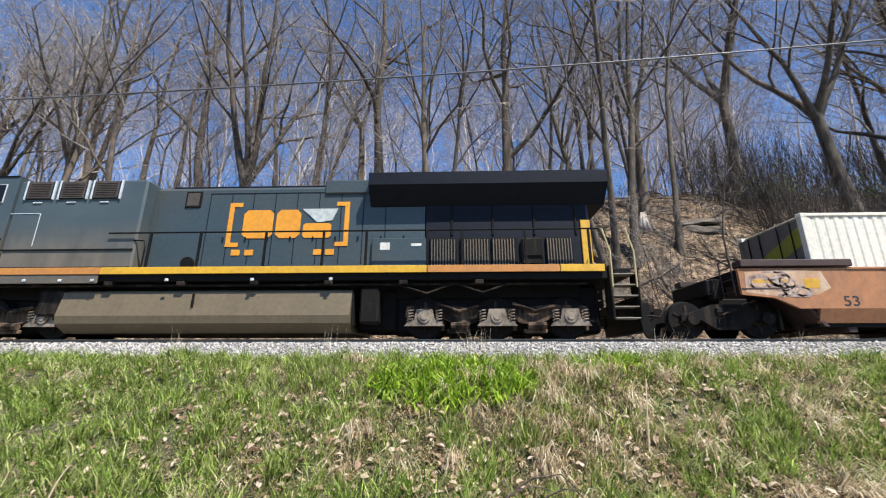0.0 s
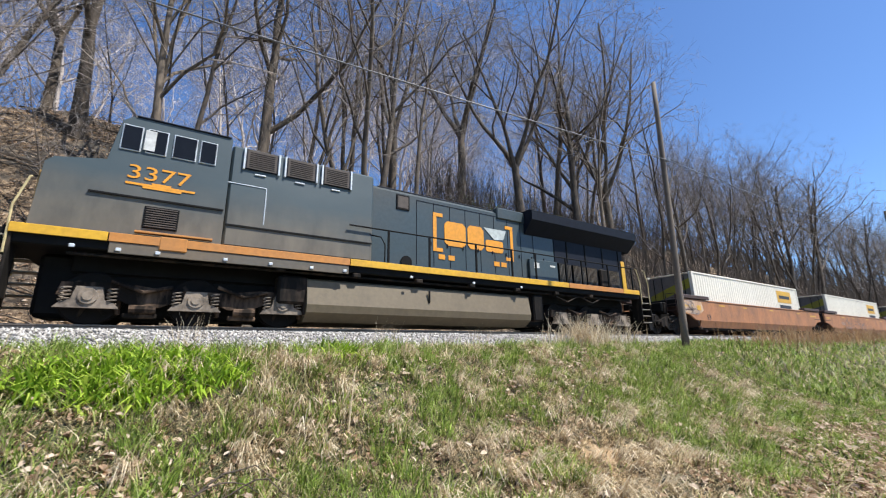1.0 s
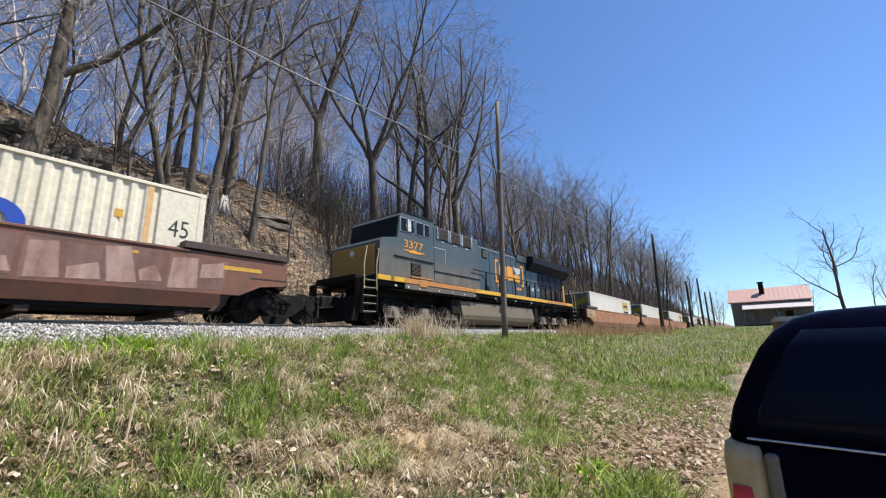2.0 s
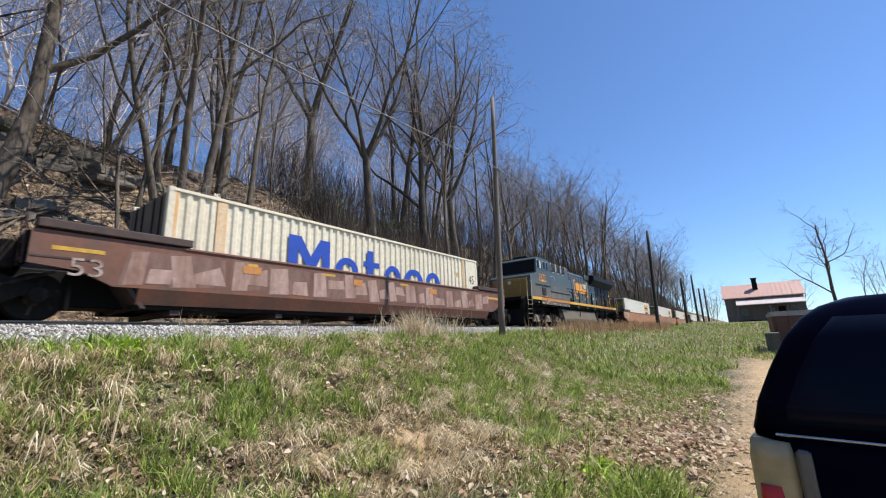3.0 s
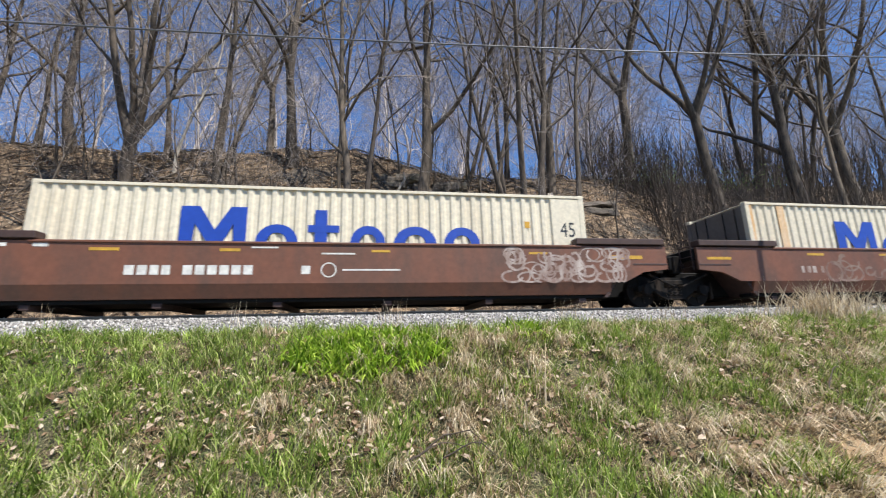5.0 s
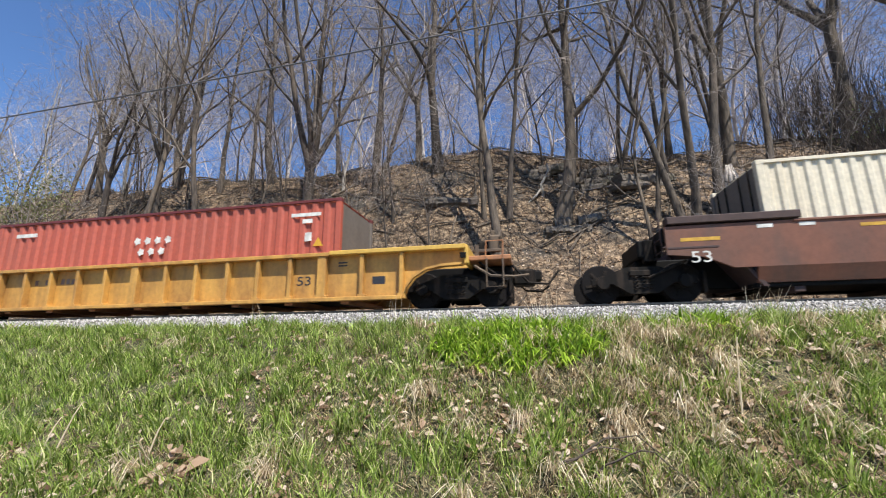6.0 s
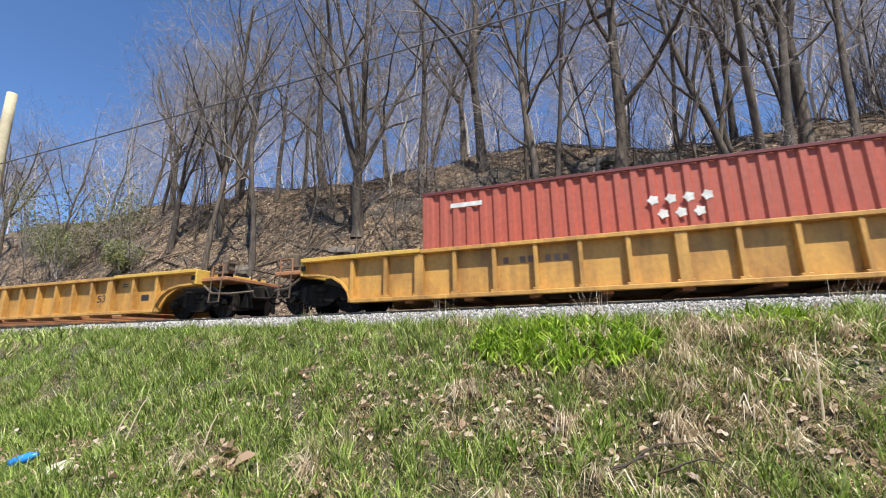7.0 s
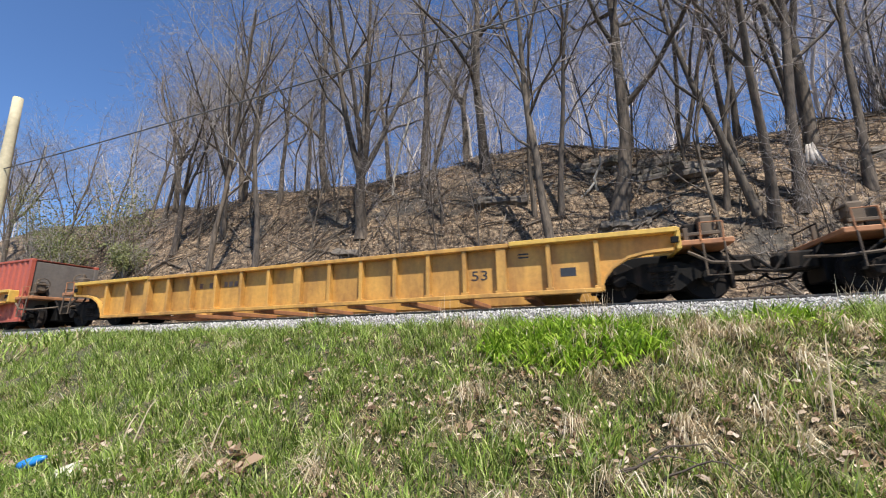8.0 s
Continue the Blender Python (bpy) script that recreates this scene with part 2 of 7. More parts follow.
def ground_material():
    mt, nt, bs = nodes_of("ground")
    geo = nt.nodes.new("ShaderNodeNewGeometry")
    sep = nt.nodes.new("ShaderNodeSeparateXYZ")
    nt.links.new(geo.outputs["Position"], sep.inputs[0])
    pos = geo.outputs["Position"]
    wob = noise_of(nt, pos, 0.8, 6)
    add = nt.nodes.new("ShaderNodeMath")
    add.operation = "MULTIPLY_ADD"
    add.inputs[1].default_value = 2.2
    nt.links.new(wob, add.inputs[0])
    nt.links.new(sep.outputs[1], add.inputs[2])

    def edge(at, width):
        mr = nt.nodes.new("ShaderNodeMapRange")
        mr.inputs[1].default_value, mr.inputs[2].default_value = at - width, at + width
        nt.links.new(add.outputs[0], mr.inputs[0])
        return mr.outputs[0]
    fine = noise_of(nt, pos, 38, 6, 0.7)
    mid = noise_of(nt, pos, 5.0, 6, 0.65)
    big = noise_of(nt, pos, 0.6, 4)
    dirt = ramp(nt, mid, [(0.3, (0.31, 0.2, 0.1)), (0.7, (0.47, 0.33, 0.185))])
    # near-black low stops paint the shaded gaps between tufts
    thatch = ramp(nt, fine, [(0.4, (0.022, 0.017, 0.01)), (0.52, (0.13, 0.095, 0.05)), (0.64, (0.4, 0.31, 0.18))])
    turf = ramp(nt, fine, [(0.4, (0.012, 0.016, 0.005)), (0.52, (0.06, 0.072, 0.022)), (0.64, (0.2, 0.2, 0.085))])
    grass = mixed(nt, ramp(nt, mixed(nt, 0.5, big, mid), [(0.42, (0, 0, 0)), (0.6, (1, 1, 1))]), turf, thatch)
    stone = node(nt, "TexVoronoi", Scale=17.0)
    nt.links.new(pos, stone.inputs["Vector"])
    grav = mixed(nt, 1.0, ramp(nt, stone.outputs["Color"], [(0.1, (0.27, 0.25, 0.23)), (0.9, (0.47, 0.445, 0.415))]),
                 ramp(nt, stone.outputs["Distance"], [(0.2, (1, 1, 1)), (0.75, (0.25, 0.24, 0.23))]), "MULTIPLY")
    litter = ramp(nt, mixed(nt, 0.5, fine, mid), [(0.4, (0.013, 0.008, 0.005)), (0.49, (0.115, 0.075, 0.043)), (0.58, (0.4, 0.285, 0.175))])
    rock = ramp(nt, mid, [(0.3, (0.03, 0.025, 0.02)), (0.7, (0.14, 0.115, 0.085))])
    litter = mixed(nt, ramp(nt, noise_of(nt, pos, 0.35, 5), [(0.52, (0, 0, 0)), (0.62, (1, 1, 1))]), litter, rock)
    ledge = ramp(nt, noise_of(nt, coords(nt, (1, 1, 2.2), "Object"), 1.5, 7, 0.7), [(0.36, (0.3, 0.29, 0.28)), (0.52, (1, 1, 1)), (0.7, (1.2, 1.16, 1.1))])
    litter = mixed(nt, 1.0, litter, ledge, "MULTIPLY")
    spot = nt.nodes.new("ShaderNodeVectorMath")
    spot.operation = "DISTANCE"
    sc = nt.nodes.new("ShaderNodeVectorMath")
    sc.operation = "MULTIPLY"
    sc.inputs[1].default_value = (0.32, 0.6, 0.0)
    nt.links.new(pos, sc.inputs[0])
    nt.links.new(sc.outputs[0], spot.inputs[0])
    spot.inputs[1].default_value = (4.9 * 0.32, 3.7 * 0.6, 0)
    worn = nt.nodes.new("ShaderNodeMath")
    worn.operation = "MULTIPLY_ADD"
    worn.inputs[1].default_value = 1.1
    nt.links.new(mid, worn.inputs[0])
    nt.links.new(spot.outputs["Value"], worn.inputs[2])
    grass = mixed(nt, ramp(nt, worn.outputs[0], [(0.86, (1, 1, 1)), (1.0, (0, 0, 0))]), grass, dirt)
    far = nt.nodes.new("ShaderNodeMapRange")
    far.inputs[1].default_value, far.inputs[2].default_value = 21, 29
    nt.links.new(sep.outputs[0], far.inputs[0])
    south = nt.nodes.new("ShaderNodeMapRange")
    south.inputs[1].default_value, south.inputs[2].default_value = -2.65, -4.0
    nt.links.new(add.outputs[0], south.inputs[0])
    dirt = mixed(nt, far.outputs[0], dirt, grass)
    dirt = mixed(nt, south.outputs[0], dirt, grass)
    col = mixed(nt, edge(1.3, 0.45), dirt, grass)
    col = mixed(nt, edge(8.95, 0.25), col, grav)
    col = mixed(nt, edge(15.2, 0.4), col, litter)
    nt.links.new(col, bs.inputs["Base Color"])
    bs.inputs["Roughness"].default_value = 0.95
    bumped(nt, bs, mixed(nt, 0.5, fine, mid), 0.8, 0.08)
    return mt


def build_ground():
    xs = axis_steps([(-2000, -300, 170), (-300, -60, 20), (-60, -14, 1.2), (-14, 18, 0.16), (18, 60, 1.0), (60, 140, 4), (140, 400, 26), (400, 2500, 210)])
    ys = axis_steps([(-2000, -200, 180), (-200, -20, 18), (-20, -2, 1.5), (-2, 2.4, 0.5), (2.4, 8.2, 0.12), (8.2, 9.6, 0.35), (9.6, 13.4, 0.95), (13.4, 15, 0.4), (15, 32, 0.5), (32, 90, 3.5), (90, 300, 25), (300, 2000, 170)])
    verts = [(x, y, ground_z(x, y)) for y in ys for x in xs]
    w = len(xs)
    faces = [(j * w + i, j * w + i + 1, (j + 1) * w + i + 1, (j + 1) * w + i) for j in range(len(ys) - 1) for i in range(w - 1)]
    b = Build().add(verts, faces)
    return tagged(new("ground", b.mesh("ground", ground_material(), True)), "grassy bank, gravel track bed and steep leaf-strewn hillside", "ground", kind="structure")


build_ground()


# ---- track ----
def build_rail(y):
    b = Build()
    prof = [(-0.075, -0.17), (0.075, -0.17), (0.012, -0.14), (0.012, -0.04), (0.037, -0.03), (0.037, 0.0), (-0.037, 0.0), (-0.037, -0.03), (-0.012, -0.04), (-0.012, -0.14)]
    b.loft([(y + p, RAIL + q) for p, q in prof], -260, 420)
    b.box(-260, 420, y - 0.03, y + 0.03, RAIL, RAIL + 0.002, 0.0005, 1)
    return tagged(new("rail", b.mesh("rail", [M_RAIL, M_STEEL])), "worn steel rail on wooden sleepers", "rail", "track rails", "structure")


M_RAIL = paint("rail_steel", (0.2, 0.16, 0.13), (0.1, 0.06, 0.04), 0.5, 0.4, 0.7)
for dy in (-0.755, 0.755):
    build_rail(TRACK + dy)


def build_sleepers():
    b = Build().box(-0.115, 0.115, -1.3, 1.3, RAIL - 0.33, RAIL - 0.172, 0.012)
    me = b.mesh("sleeper", plain("sleeper_wood", (0.06, 0.045, 0.035), 0.9))
    root = tagged(new("sleepers"), "dark creosoted wooden sleepers in the ballast", "sleepers", kind="structure")
    for i in range(150):
        ob = new("sleeper", me)
        ob.parent = root
        ob.location = (-26 + i * 0.52, TRACK, 0)


build_sleepers()
# ---- train: shared pieces ----
def travel(t):
    """How far the train has gone along the track, in metres."""
    return 12.95 * t + 0.0275 * t * t


MOVERS, SPINNERS = [], []


def on_train(ob, u):
    """Puts a thing on the train with its origin u metres along it, at rail height."""
    ob.matrix_world = pose(u, TRACK, RAIL)
    MOVERS.append((ob, u))
    return ob


def writing(body, size, material, parent, x, y, z, name="lettering", label="", squeeze=1.0):
    """Letters that stand on a wall which faces -y, with their lower left corner at x, z."""
    cu = bpy.data.curves.new(name, "FONT")
    cu.body, cu.size, cu.extrude = body, size, 0.002
    tmp = new(name, cu)
    me = bpy.data.meshes.new_from_object(tmp.evaluated_get(bpy.context.evaluated_depsgraph_get()))
    bpy.data.objects.remove(tmp)
    me.materials.clear()
    me.materials.append(material)
    ob = new(name, me)
    ob.parent = parent
    ob.matrix_basis = pose(x, y, z, 90) @ Matrix.Diagonal((squeeze, 1, 1, 1))
    return tagged(ob, label)


def plates(rects, y, depth=0.004):
    """Thin plates or painted marks on a wall that faces -y: (x0, x1, z0, z1) each."""
    b = Build()
    for x0, x1, z0, z1 in rects:
        b.box(x0, x1, y - depth, y, z0, z1, 0.001)
    return b


def ribbon(b, points, width, y):
    """A flat painted stroke through (x, z) points on a wall that faces -y."""
    n = len(points)
    verts = []
    for i, (x, z) in enumerate(points):
        xa, za = points[max(i - 1, 0)]
        xb, zb = points[min(i + 1, n - 1)]
        d = math.hypot(xb - xa, zb - za) or 1
        nx, nz = -(zb - za) / d * width / 2, (xb - xa) / d * width / 2
        verts += [(x + nx, y, z + nz), (x - nx, y, z - nz)]
    b.add(verts, [(2 * i, 2 * i + 1, 2 * i + 3, 2 * i + 2) for i in range(n - 1)])


def make_wheelset(r):
    b = Build()
    for s in (-1, 1):
        b.disc(0, s * 0.755 - 0.068, s * 0.755 + 0.068, 0, r, 24)
        b.disc(0, s * 0.69 - 0.02, s * 0.69 + 0.02, 0, r + 0.028, 24)
        b.disc(0, s * 0.84 - 0.03, s * 0.84 + 0.03, 0, r * 0.42, 12, 1)
        for k in range(6):
            a = k * math.pi / 3
            b.box(-0.03, 0.03, s * 0.83 - 0.012, s * 0.83 + 0.012, 0.42 * r, 0.8 * r, 0.004, 1, pose(0, 0, 0, 0, math.degrees(a), 0))
    b.tube([(0, -1.0, 0), (0, 1.0, 0)], 0.085, 10)
    return b.mesh("wheelset", [M_WHEEL, M_TRUCK])


M_CASTING = paint("casting_dust", (0.27, 0.215, 0.16), (0.06, 0.047, 0.036), 0.85, 0.9, scale=4.5, streak=(1, 1, 0.7), lo=0.42, hi=0.66)
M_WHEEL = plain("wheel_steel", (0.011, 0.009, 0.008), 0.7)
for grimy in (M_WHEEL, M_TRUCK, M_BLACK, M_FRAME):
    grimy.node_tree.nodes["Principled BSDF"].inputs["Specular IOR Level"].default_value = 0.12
WHEELS = {r: make_wheelset(r) for r in (0.46, 0.53)}


def spring(b, x, y, z0, z1, r=0.06, mat=0):
    pts = [(x + r * math.cos(k * 0.9), y + r * math.sin(k * 0.9), z0 + (z1 - z0) * k / 28) for k in range(29)]
    b.tube(pts, 0.016, 4, mat)


def add_truck(parent, x, axles, r, spin=True):
    """A truck under a car: bolster, two side frames, its wheelsets."""
    b = Build().box(-0.28, 0.28, -1.0, 1.0, 0.42, 0.72, 0.03).box(-0.15, 0.15, -1.1, 1.1, 0.32, 0.44, 0.02)
    b.box(-axles[-1] + 0.5, axles[-1] - 0.5, -0.5, 0.5, 0.3, 0.6, 0.03)
    tr = part("truck", b, M_TRUCK, parent, "dusty cast steel truck")
    tr.location = (x, 0, 0)
    for s in (-1, 1):
        b = Build()
        y0, y1 = s * 1.02 - 0.06, s * 1.02 + 0.06
        if len(axles) == 2:
            h = axles[1]
            out = [(-h - 0.25, 0.42), (-h - 0.25, 0.56), (-h + 0.1, 0.66), (-0.35, 0.82), (0.35, 0.82), (h - 0.1, 0.66), (h + 0.25, 0.56), (h + 0.25, 0.42), (h - 0.22, 0.44), (0.3, 0.2), (-0.3, 0.2), (-h + 0.22, 0.44)]
            b.prism(out[::-1], y0, y1)
            for q in (-0.16, 0, 0.16):
                spring(b, q, s * 1.06, 0.26, 0.6)
            b.box(-0.3, 0.3, s * 1.1 - 0.03, s * 1.1 + 0.03, 0.6, 0.74, 0.02)
        else:
            h = axles[-1]
            out = [(-h - 0.5, 0.55), (-h - 0.45, 0.8), (-h + 0.5, 0.84), (-0.6, 0.74), (0.6, 0.74), (h - 0.5, 0.84), (h + 0.45, 0.8), (h + 0.5, 0.55), (h - 0.4, 0.52), (h - 0.7, 0.38), (0.65, 0.36), (0.35, 0.5), (-0.35, 0.5), (-0.65, 0.36), (-h + 0.7, 0.38), (-h + 0.4, 0.52)]
            b.prism(out[::-1], y0, y1)
            for q in axles:
                box = Build().prism([(q - 0.5, 0.3), (q + 0.5, 0.3), (q + 0.42, 0.4), (q + 0.26, 0.46), (q + 0.2, 0.72), (q - 0.2, 0.72), (q - 0.26, 0.46), (q - 0.42, 0.4)], s * 1.13 - 0.06, s * 1.13 + 0.06)
                box.disc(q, s * 1.19 - 0.03, s * 1.19 + 0.03, r, 0.16, 14).disc(q, s * 1.22 - 0.02, s * 1.22 + 0.02, r, 0.09, 10)
                for d in (-0.36, 0.36):
                    spring(box, q + d, s * 1.14, 0.4, 0.7, 0.08)
                part("axle_box", box, M_CASTING, tr, "pale dusty axle box with coil springs")
            for q in (-0.95, 0.95):
                b.tube([(q - 0.55, s * 1.14, 0.86), (q, s * 1.18, 0.66), (q + 0.5, s * 1.14, 0.8)], 0.04, 6)
                b.tube([(q - 0.2, s * 1.2, 0.3), (q + 0.25, s * 1.2, 0.3)], 0.09, 8)
                b.box(q - 0.3, q + 0.28, s * 1.12 - 0.05, s * 1.12 + 0.05, 0.12, 0.22, 0.02)
        for q in axles:
            b.disc(q, s * 1.1 - 0.07, s * 1.1 + 0.07, r, 0.15, 10)
            b.box(q + 0.42, q + 0.5, s * 0.86 - 0.08, s * 0.86 + 0.08, 0.2, 0.7, 0.015)
        part("sideframe", b, M_FRAME if len(axles) > 2 else M_TRUCK, tr, "cast side frame under road dust")
    for q in axles:
        ws = part("wheelset", WHEELS[r], None, tr, "worn steel wheels on their axle")
        ws.location = (q, 0, r)
        if spin:
            SPINNERS.append((ws, q, r))
    return tr


def coupler(parent, x, s, reach=0.75):
    b = Build().box(min(x, x + s * reach), max(x, x + s * reach), -0.28, 0.28, 0.6, 1.02, 0.05)
    b.box(x + s * reach - 0.16, x + s * reach + 0.16, -0.2, 0.16, 0.68, 1.0, 0.06)
    b.tube([(x, 0.35, 0.8), (x + s * 0.35, 0.36, 0.5), (x + s * 0.75, 0.2, 0.46), (x + s * 0.95, 0.1, 0.6)], 0.03, 6)
    b.tube([(x, -0.5, 1.1), (x + s * 0.4, -0.5, 0.62), (x + s * 0.9, -0.42, 0.58), (x + s * 1.2, -0.3, 0.95)], 0.035, 6)
    return part("coupler", b, M_TRUCK, parent, "rusty knuckle coupler with its air hose")


# ---- locomotive ----
def build_locomotive(u):
    loco = thing("locomotive", "dark blue-grey diesel locomotive with yellow sill and dusty flanks", "locomotive")
    glass = plain("cab_glass", (0.012, 0.014, 0.018), 0.08, 0, 0.1)
    glass.node_tree.nodes["Principled BSDF"].inputs["IOR"].default_value = 1.2
    frame_m = plain("window_frame_metal", (0.6, 0.62, 0.62), 0.4, 0.3)
    grille_m = plain("grille_rust", (0.06, 0.045, 0.035), 0.7)
    nose_m = paint("nose_yellow_brown", (0.34, 0.19, 0.045), (0.16, 0.1, 0.05), 0.6, 0.6)
    # frame and deck
    b = Build().box(-9.9, 9.5, -1.45, 1.45, 1.42, 1.74, 0.02).box(-9.0, 9.0, -0.7, 0.7, 1.05, 1.45, 0.03)
    part("underframe", b, M_BLACK, loco)
    part("deck", Build().box(-9.85, 9.45, -1.5, 1.5, 1.74, 1.775, 0.008), M_LOCO_ROOF, loco)
    for x0, x1, mt in ((-9.8, -8.4, M_YELLOW), (-8.38, -3.42, M_ORANGE), (-3.4, 5.0, M_YELLOW), (5.02, 8.3, M_ORANGE), (8.32, 9.4, M_YELLOW)):
        for s in (-1, 1):
            part("side_sill", Build().box(x0, x1, s * 1.52 - 0.02, s * 1.52 + 0.02, 1.592, 1.772, 0.006), mt, loco, "yellow painted side sill")
    for x in (-8.9, -8.2, -7.55, -6.3, -5.35, -4.4, -3.55, -1.6, 0.6, 2.6):
        part("sill_fitting", Build().box(x - 0.045, x + 0.045, -1.56, -1.52, 1.4, 1.47, 0.012), frame_m, loco, "small bright fitting under the sill")
    for s in (-1, 1):
        part("side_skirt", Build().box(-8.36, -3.44, s * 1.5 - 0.02, s * 1.5 + 0.02, 1.36, 1.588, 0.01), M_GRIME, loco, "dust-covered skirt under the cab sill")
    # nose and cab, full width
    out = [(-9.62, 1.78), (-9.57, 3.08), (-9.45, 3.2), (-8.66, 3.34), (-8.52, 4.28), (-8.36, 4.41), (-6.42, 4.43), (-6.42, 1.78)]
    part("cab", Build().prism(out[::-1], -1.4, 1.4), M_FLANK, loco, "blue-grey cab with grimed lower flank")
    nose = part("nose_front", Build().box(-9.66, -9.63, -1.2, 1.2, 1.8, 2.95, 0.01), nose_m, loco, "dusty yellow-brown nose end")
    part("headlight", Build().disc(0, -9.69, -9.66, 0, 0.11, 14), frame_m, nose).matrix_basis = pose(0, 0, 2.72, 0, 0, 90) @ pose(0, 0, 0, 0, 0, 180)
    part("nose_door", Build().box(-9.68, -9.66, -0.75, -0.15, 1.82, 2.6, 0.008), nose_m, nose)
    for x0, x1 in ((-8.5, -8.14), (-8.06, -7.68), (-7.58, -7.12), (-7.06, -6.72)):
        fr = part("window", Build().box(x0, x1, -1.425, -1.395, 3.62 + (x0 + 8.5) * 0.02, 4.2, 0.008), frame_m, loco, "metal-framed cab side window")
        part("pane", Build().box(x0 + 0.02, x1 - 0.02, -1.432, -1.426, 3.64 + (x0 + 8.5) * 0.02, 4.18, 0.002), glass, fr)
    part("sun_visor", Build().box(-8.1, -7.9, -1.45, -1.434, 3.68, 4.15, 0.004), plain("pale_visor", (0.55, 0.55, 0.52), 0.6), loco)
    part("windshield", Build().prism([(-8.65, 3.42), (-8.535, 4.22), (-8.56, 4.22), (-8.675, 3.42)], -1.3, 1.3), glass, loco, "dark sloped windshield")
    writing("3377", 0.44, M_LOGO, loco, -8.32, -1.412, 3.02, "road_number", "orange painted road number", 1.33)
    part("emblem", plates([(-8.3, -7.05, 2.88, 2.93), (-8.0, -7.3, 2.83, 2.88), (-7.85, -7.5, 2.93, 2.97)], -1.41), M_LOGO, loco, "orange bars under the number")
    part("cab_seam", plates([(-8.85, -6.45, 2.58, 2.62)], -1.41, 0.03), M_BLACK, loco)
    gr = part("cab_grille", Build().box(-7.9, -7.28, -1.425, -1.4, 1.97, 2.45, 0.006), M_BLACK, loco, "black louvred cab vent")
    b = Build()
    for k in range(9):
        b.box(-7.87, -7.31, -1.44, -1.426, 2.0 + k * 0.05, 2.025 + k * 0.05, 0.003)
    part("louvre", b, grille_m, gr)
    part("step_plate", Build().box(-8.0, -6.6, -1.56, -1.42, 1.83, 1.87, 0.006).box(-7.55, -7.05, -1.55, -1.45, 1.5, 1.8, 0.02), M_ORANGE, loco)
    # electrical cabinet behind the cab, full width
    part("cabinet", Build().box(-6.4, -2.75, -1.38, 1.38, 1.78, 4.3, 0.05), M_FLANK, loco, "blue-grey electrical cabinet, dusty below")
    part("cabinet_ledge", plates([(-6.38, -2.78, 2.27, 2.31)], -1.385, 0.025), M_BLACK, loco)
    for x0 in (-6.12, -5.17, -4.23):
        v = part("air_grille", Build().box(x0, x0 + 0.78, -1.42, -1.375, 3.74, 4.26, 0.012), M_LOCO_ROOF, loco, "framed rusty air intake grille")
        for xx in (x0 - 0.03, x0 + 0.77):
            part("grille_post", Build().box(xx, xx + 0.045, -1.435, -1.38, 3.72, 4.28, 0.006), frame_m, v, "bright metal grille post")
        part("mesh_screen", Build().box(x0 + 0.05, x0 + 0.73, -1.43, -1.421, 3.76, 4.25, 0.003), grille_m, v)
        b = Build()
        for k in range(8):
            b.box(x0 + 0.1, x0 + 0.68, -1.437, -1.431, 3.8 + k * 0.052, 3.818 + k * 0.052, 0.002)
        part("slat", b, M_TRUCK, v)
        part("lift_lug", Build().box(x0 + 0.25, x0 + 0.5, -1.41, -1.38, 3.62, 3.66, 0.01), frame_m, loco)
    b = Build()
    for x0, x1, z0, z1 in ((-6.48, -5.58, 2.4, 3.32),):
        b.box(x0, x1, -1.392, -1.38, z1, z1 + 0.02, 0.002).box(x1, x1 + 0.02, -1.392, -1.38, z0, z1, 0.002)
    part("cabinet_door_edge", b, frame_m, loco)
    # cab roof fittings
    part("cab_roof_rim", Build().box(-8.3, -6.45, -1.43, 1.43, 4.42, 4.46, 0.015), M_LOCO_ROOF, loco)
    part("air_conditioner", Build().box(-7.9, -6.9, -0.5, 0.5, 4.46, 4.68, 0.05), M_LOCO_ROOF, loco)
    part("horn", Build().tube([(-5.9, -0.3, 4.3), (-5.9, -0.3, 4.6), (-6.3, -0.3, 4.62)], [0.02, 0.02, 0.07], 8), M_STEEL, loco)
    # long hood, narrower, with a walkway
    part("hood", Build().loft([(-1.0, 1.78), (1.0, 1.78), (1.0, 4.12), (0.8, 4.28), (-0.8, 4.28), (-1.0, 4.12)], -2.73, 4.9), M_LOCO, loco, "blue-grey engine hood with tall doors")
    b = Build()
    for k in range(9):
        x = -1.15 + k * 0.62
        b.box(x, x + 0.02, -1.012, -1.0, 1.95, 4.0, 0.003)
        b.box(x + 0.5, x + 0.54, -1.03, -1.0, 2.6, 2.72, 0.006)
    b.box(-1.15, 4.0, -1.012, -1.0, 4.0, 4.02, 0.003)
    part("hood_door_seams", b, M_LOCO_ROOF, loco)
    v = part("hood_vent", Build().box(-1.85, -1.4, -1.03, -0.99, 3.6, 4.08, 0.01), M_BLACK, loco)
    part("screen", Build().box(-1.8, -1.45, -1.036, -1.031, 3.65, 4.03, 0.003), grille_m, v)
    part("hood_ridge", Build().box(-2.4, 4.8, -0.84, -0.78, 4.24, 4.31, 0.02), M_LOCO_ROOF, loco)
    part("exhaust", Build().box(0.2, 1.6, -0.35, 0.35, 4.28, 4.42, 0.04), M_LOCO_ROOF, loco)
    part("filler_well", Build().disc(-1.5, -1.05, -1.0, 1.98, 0.19, 16), M_BLACK, loco, "round black fuel filler recess")
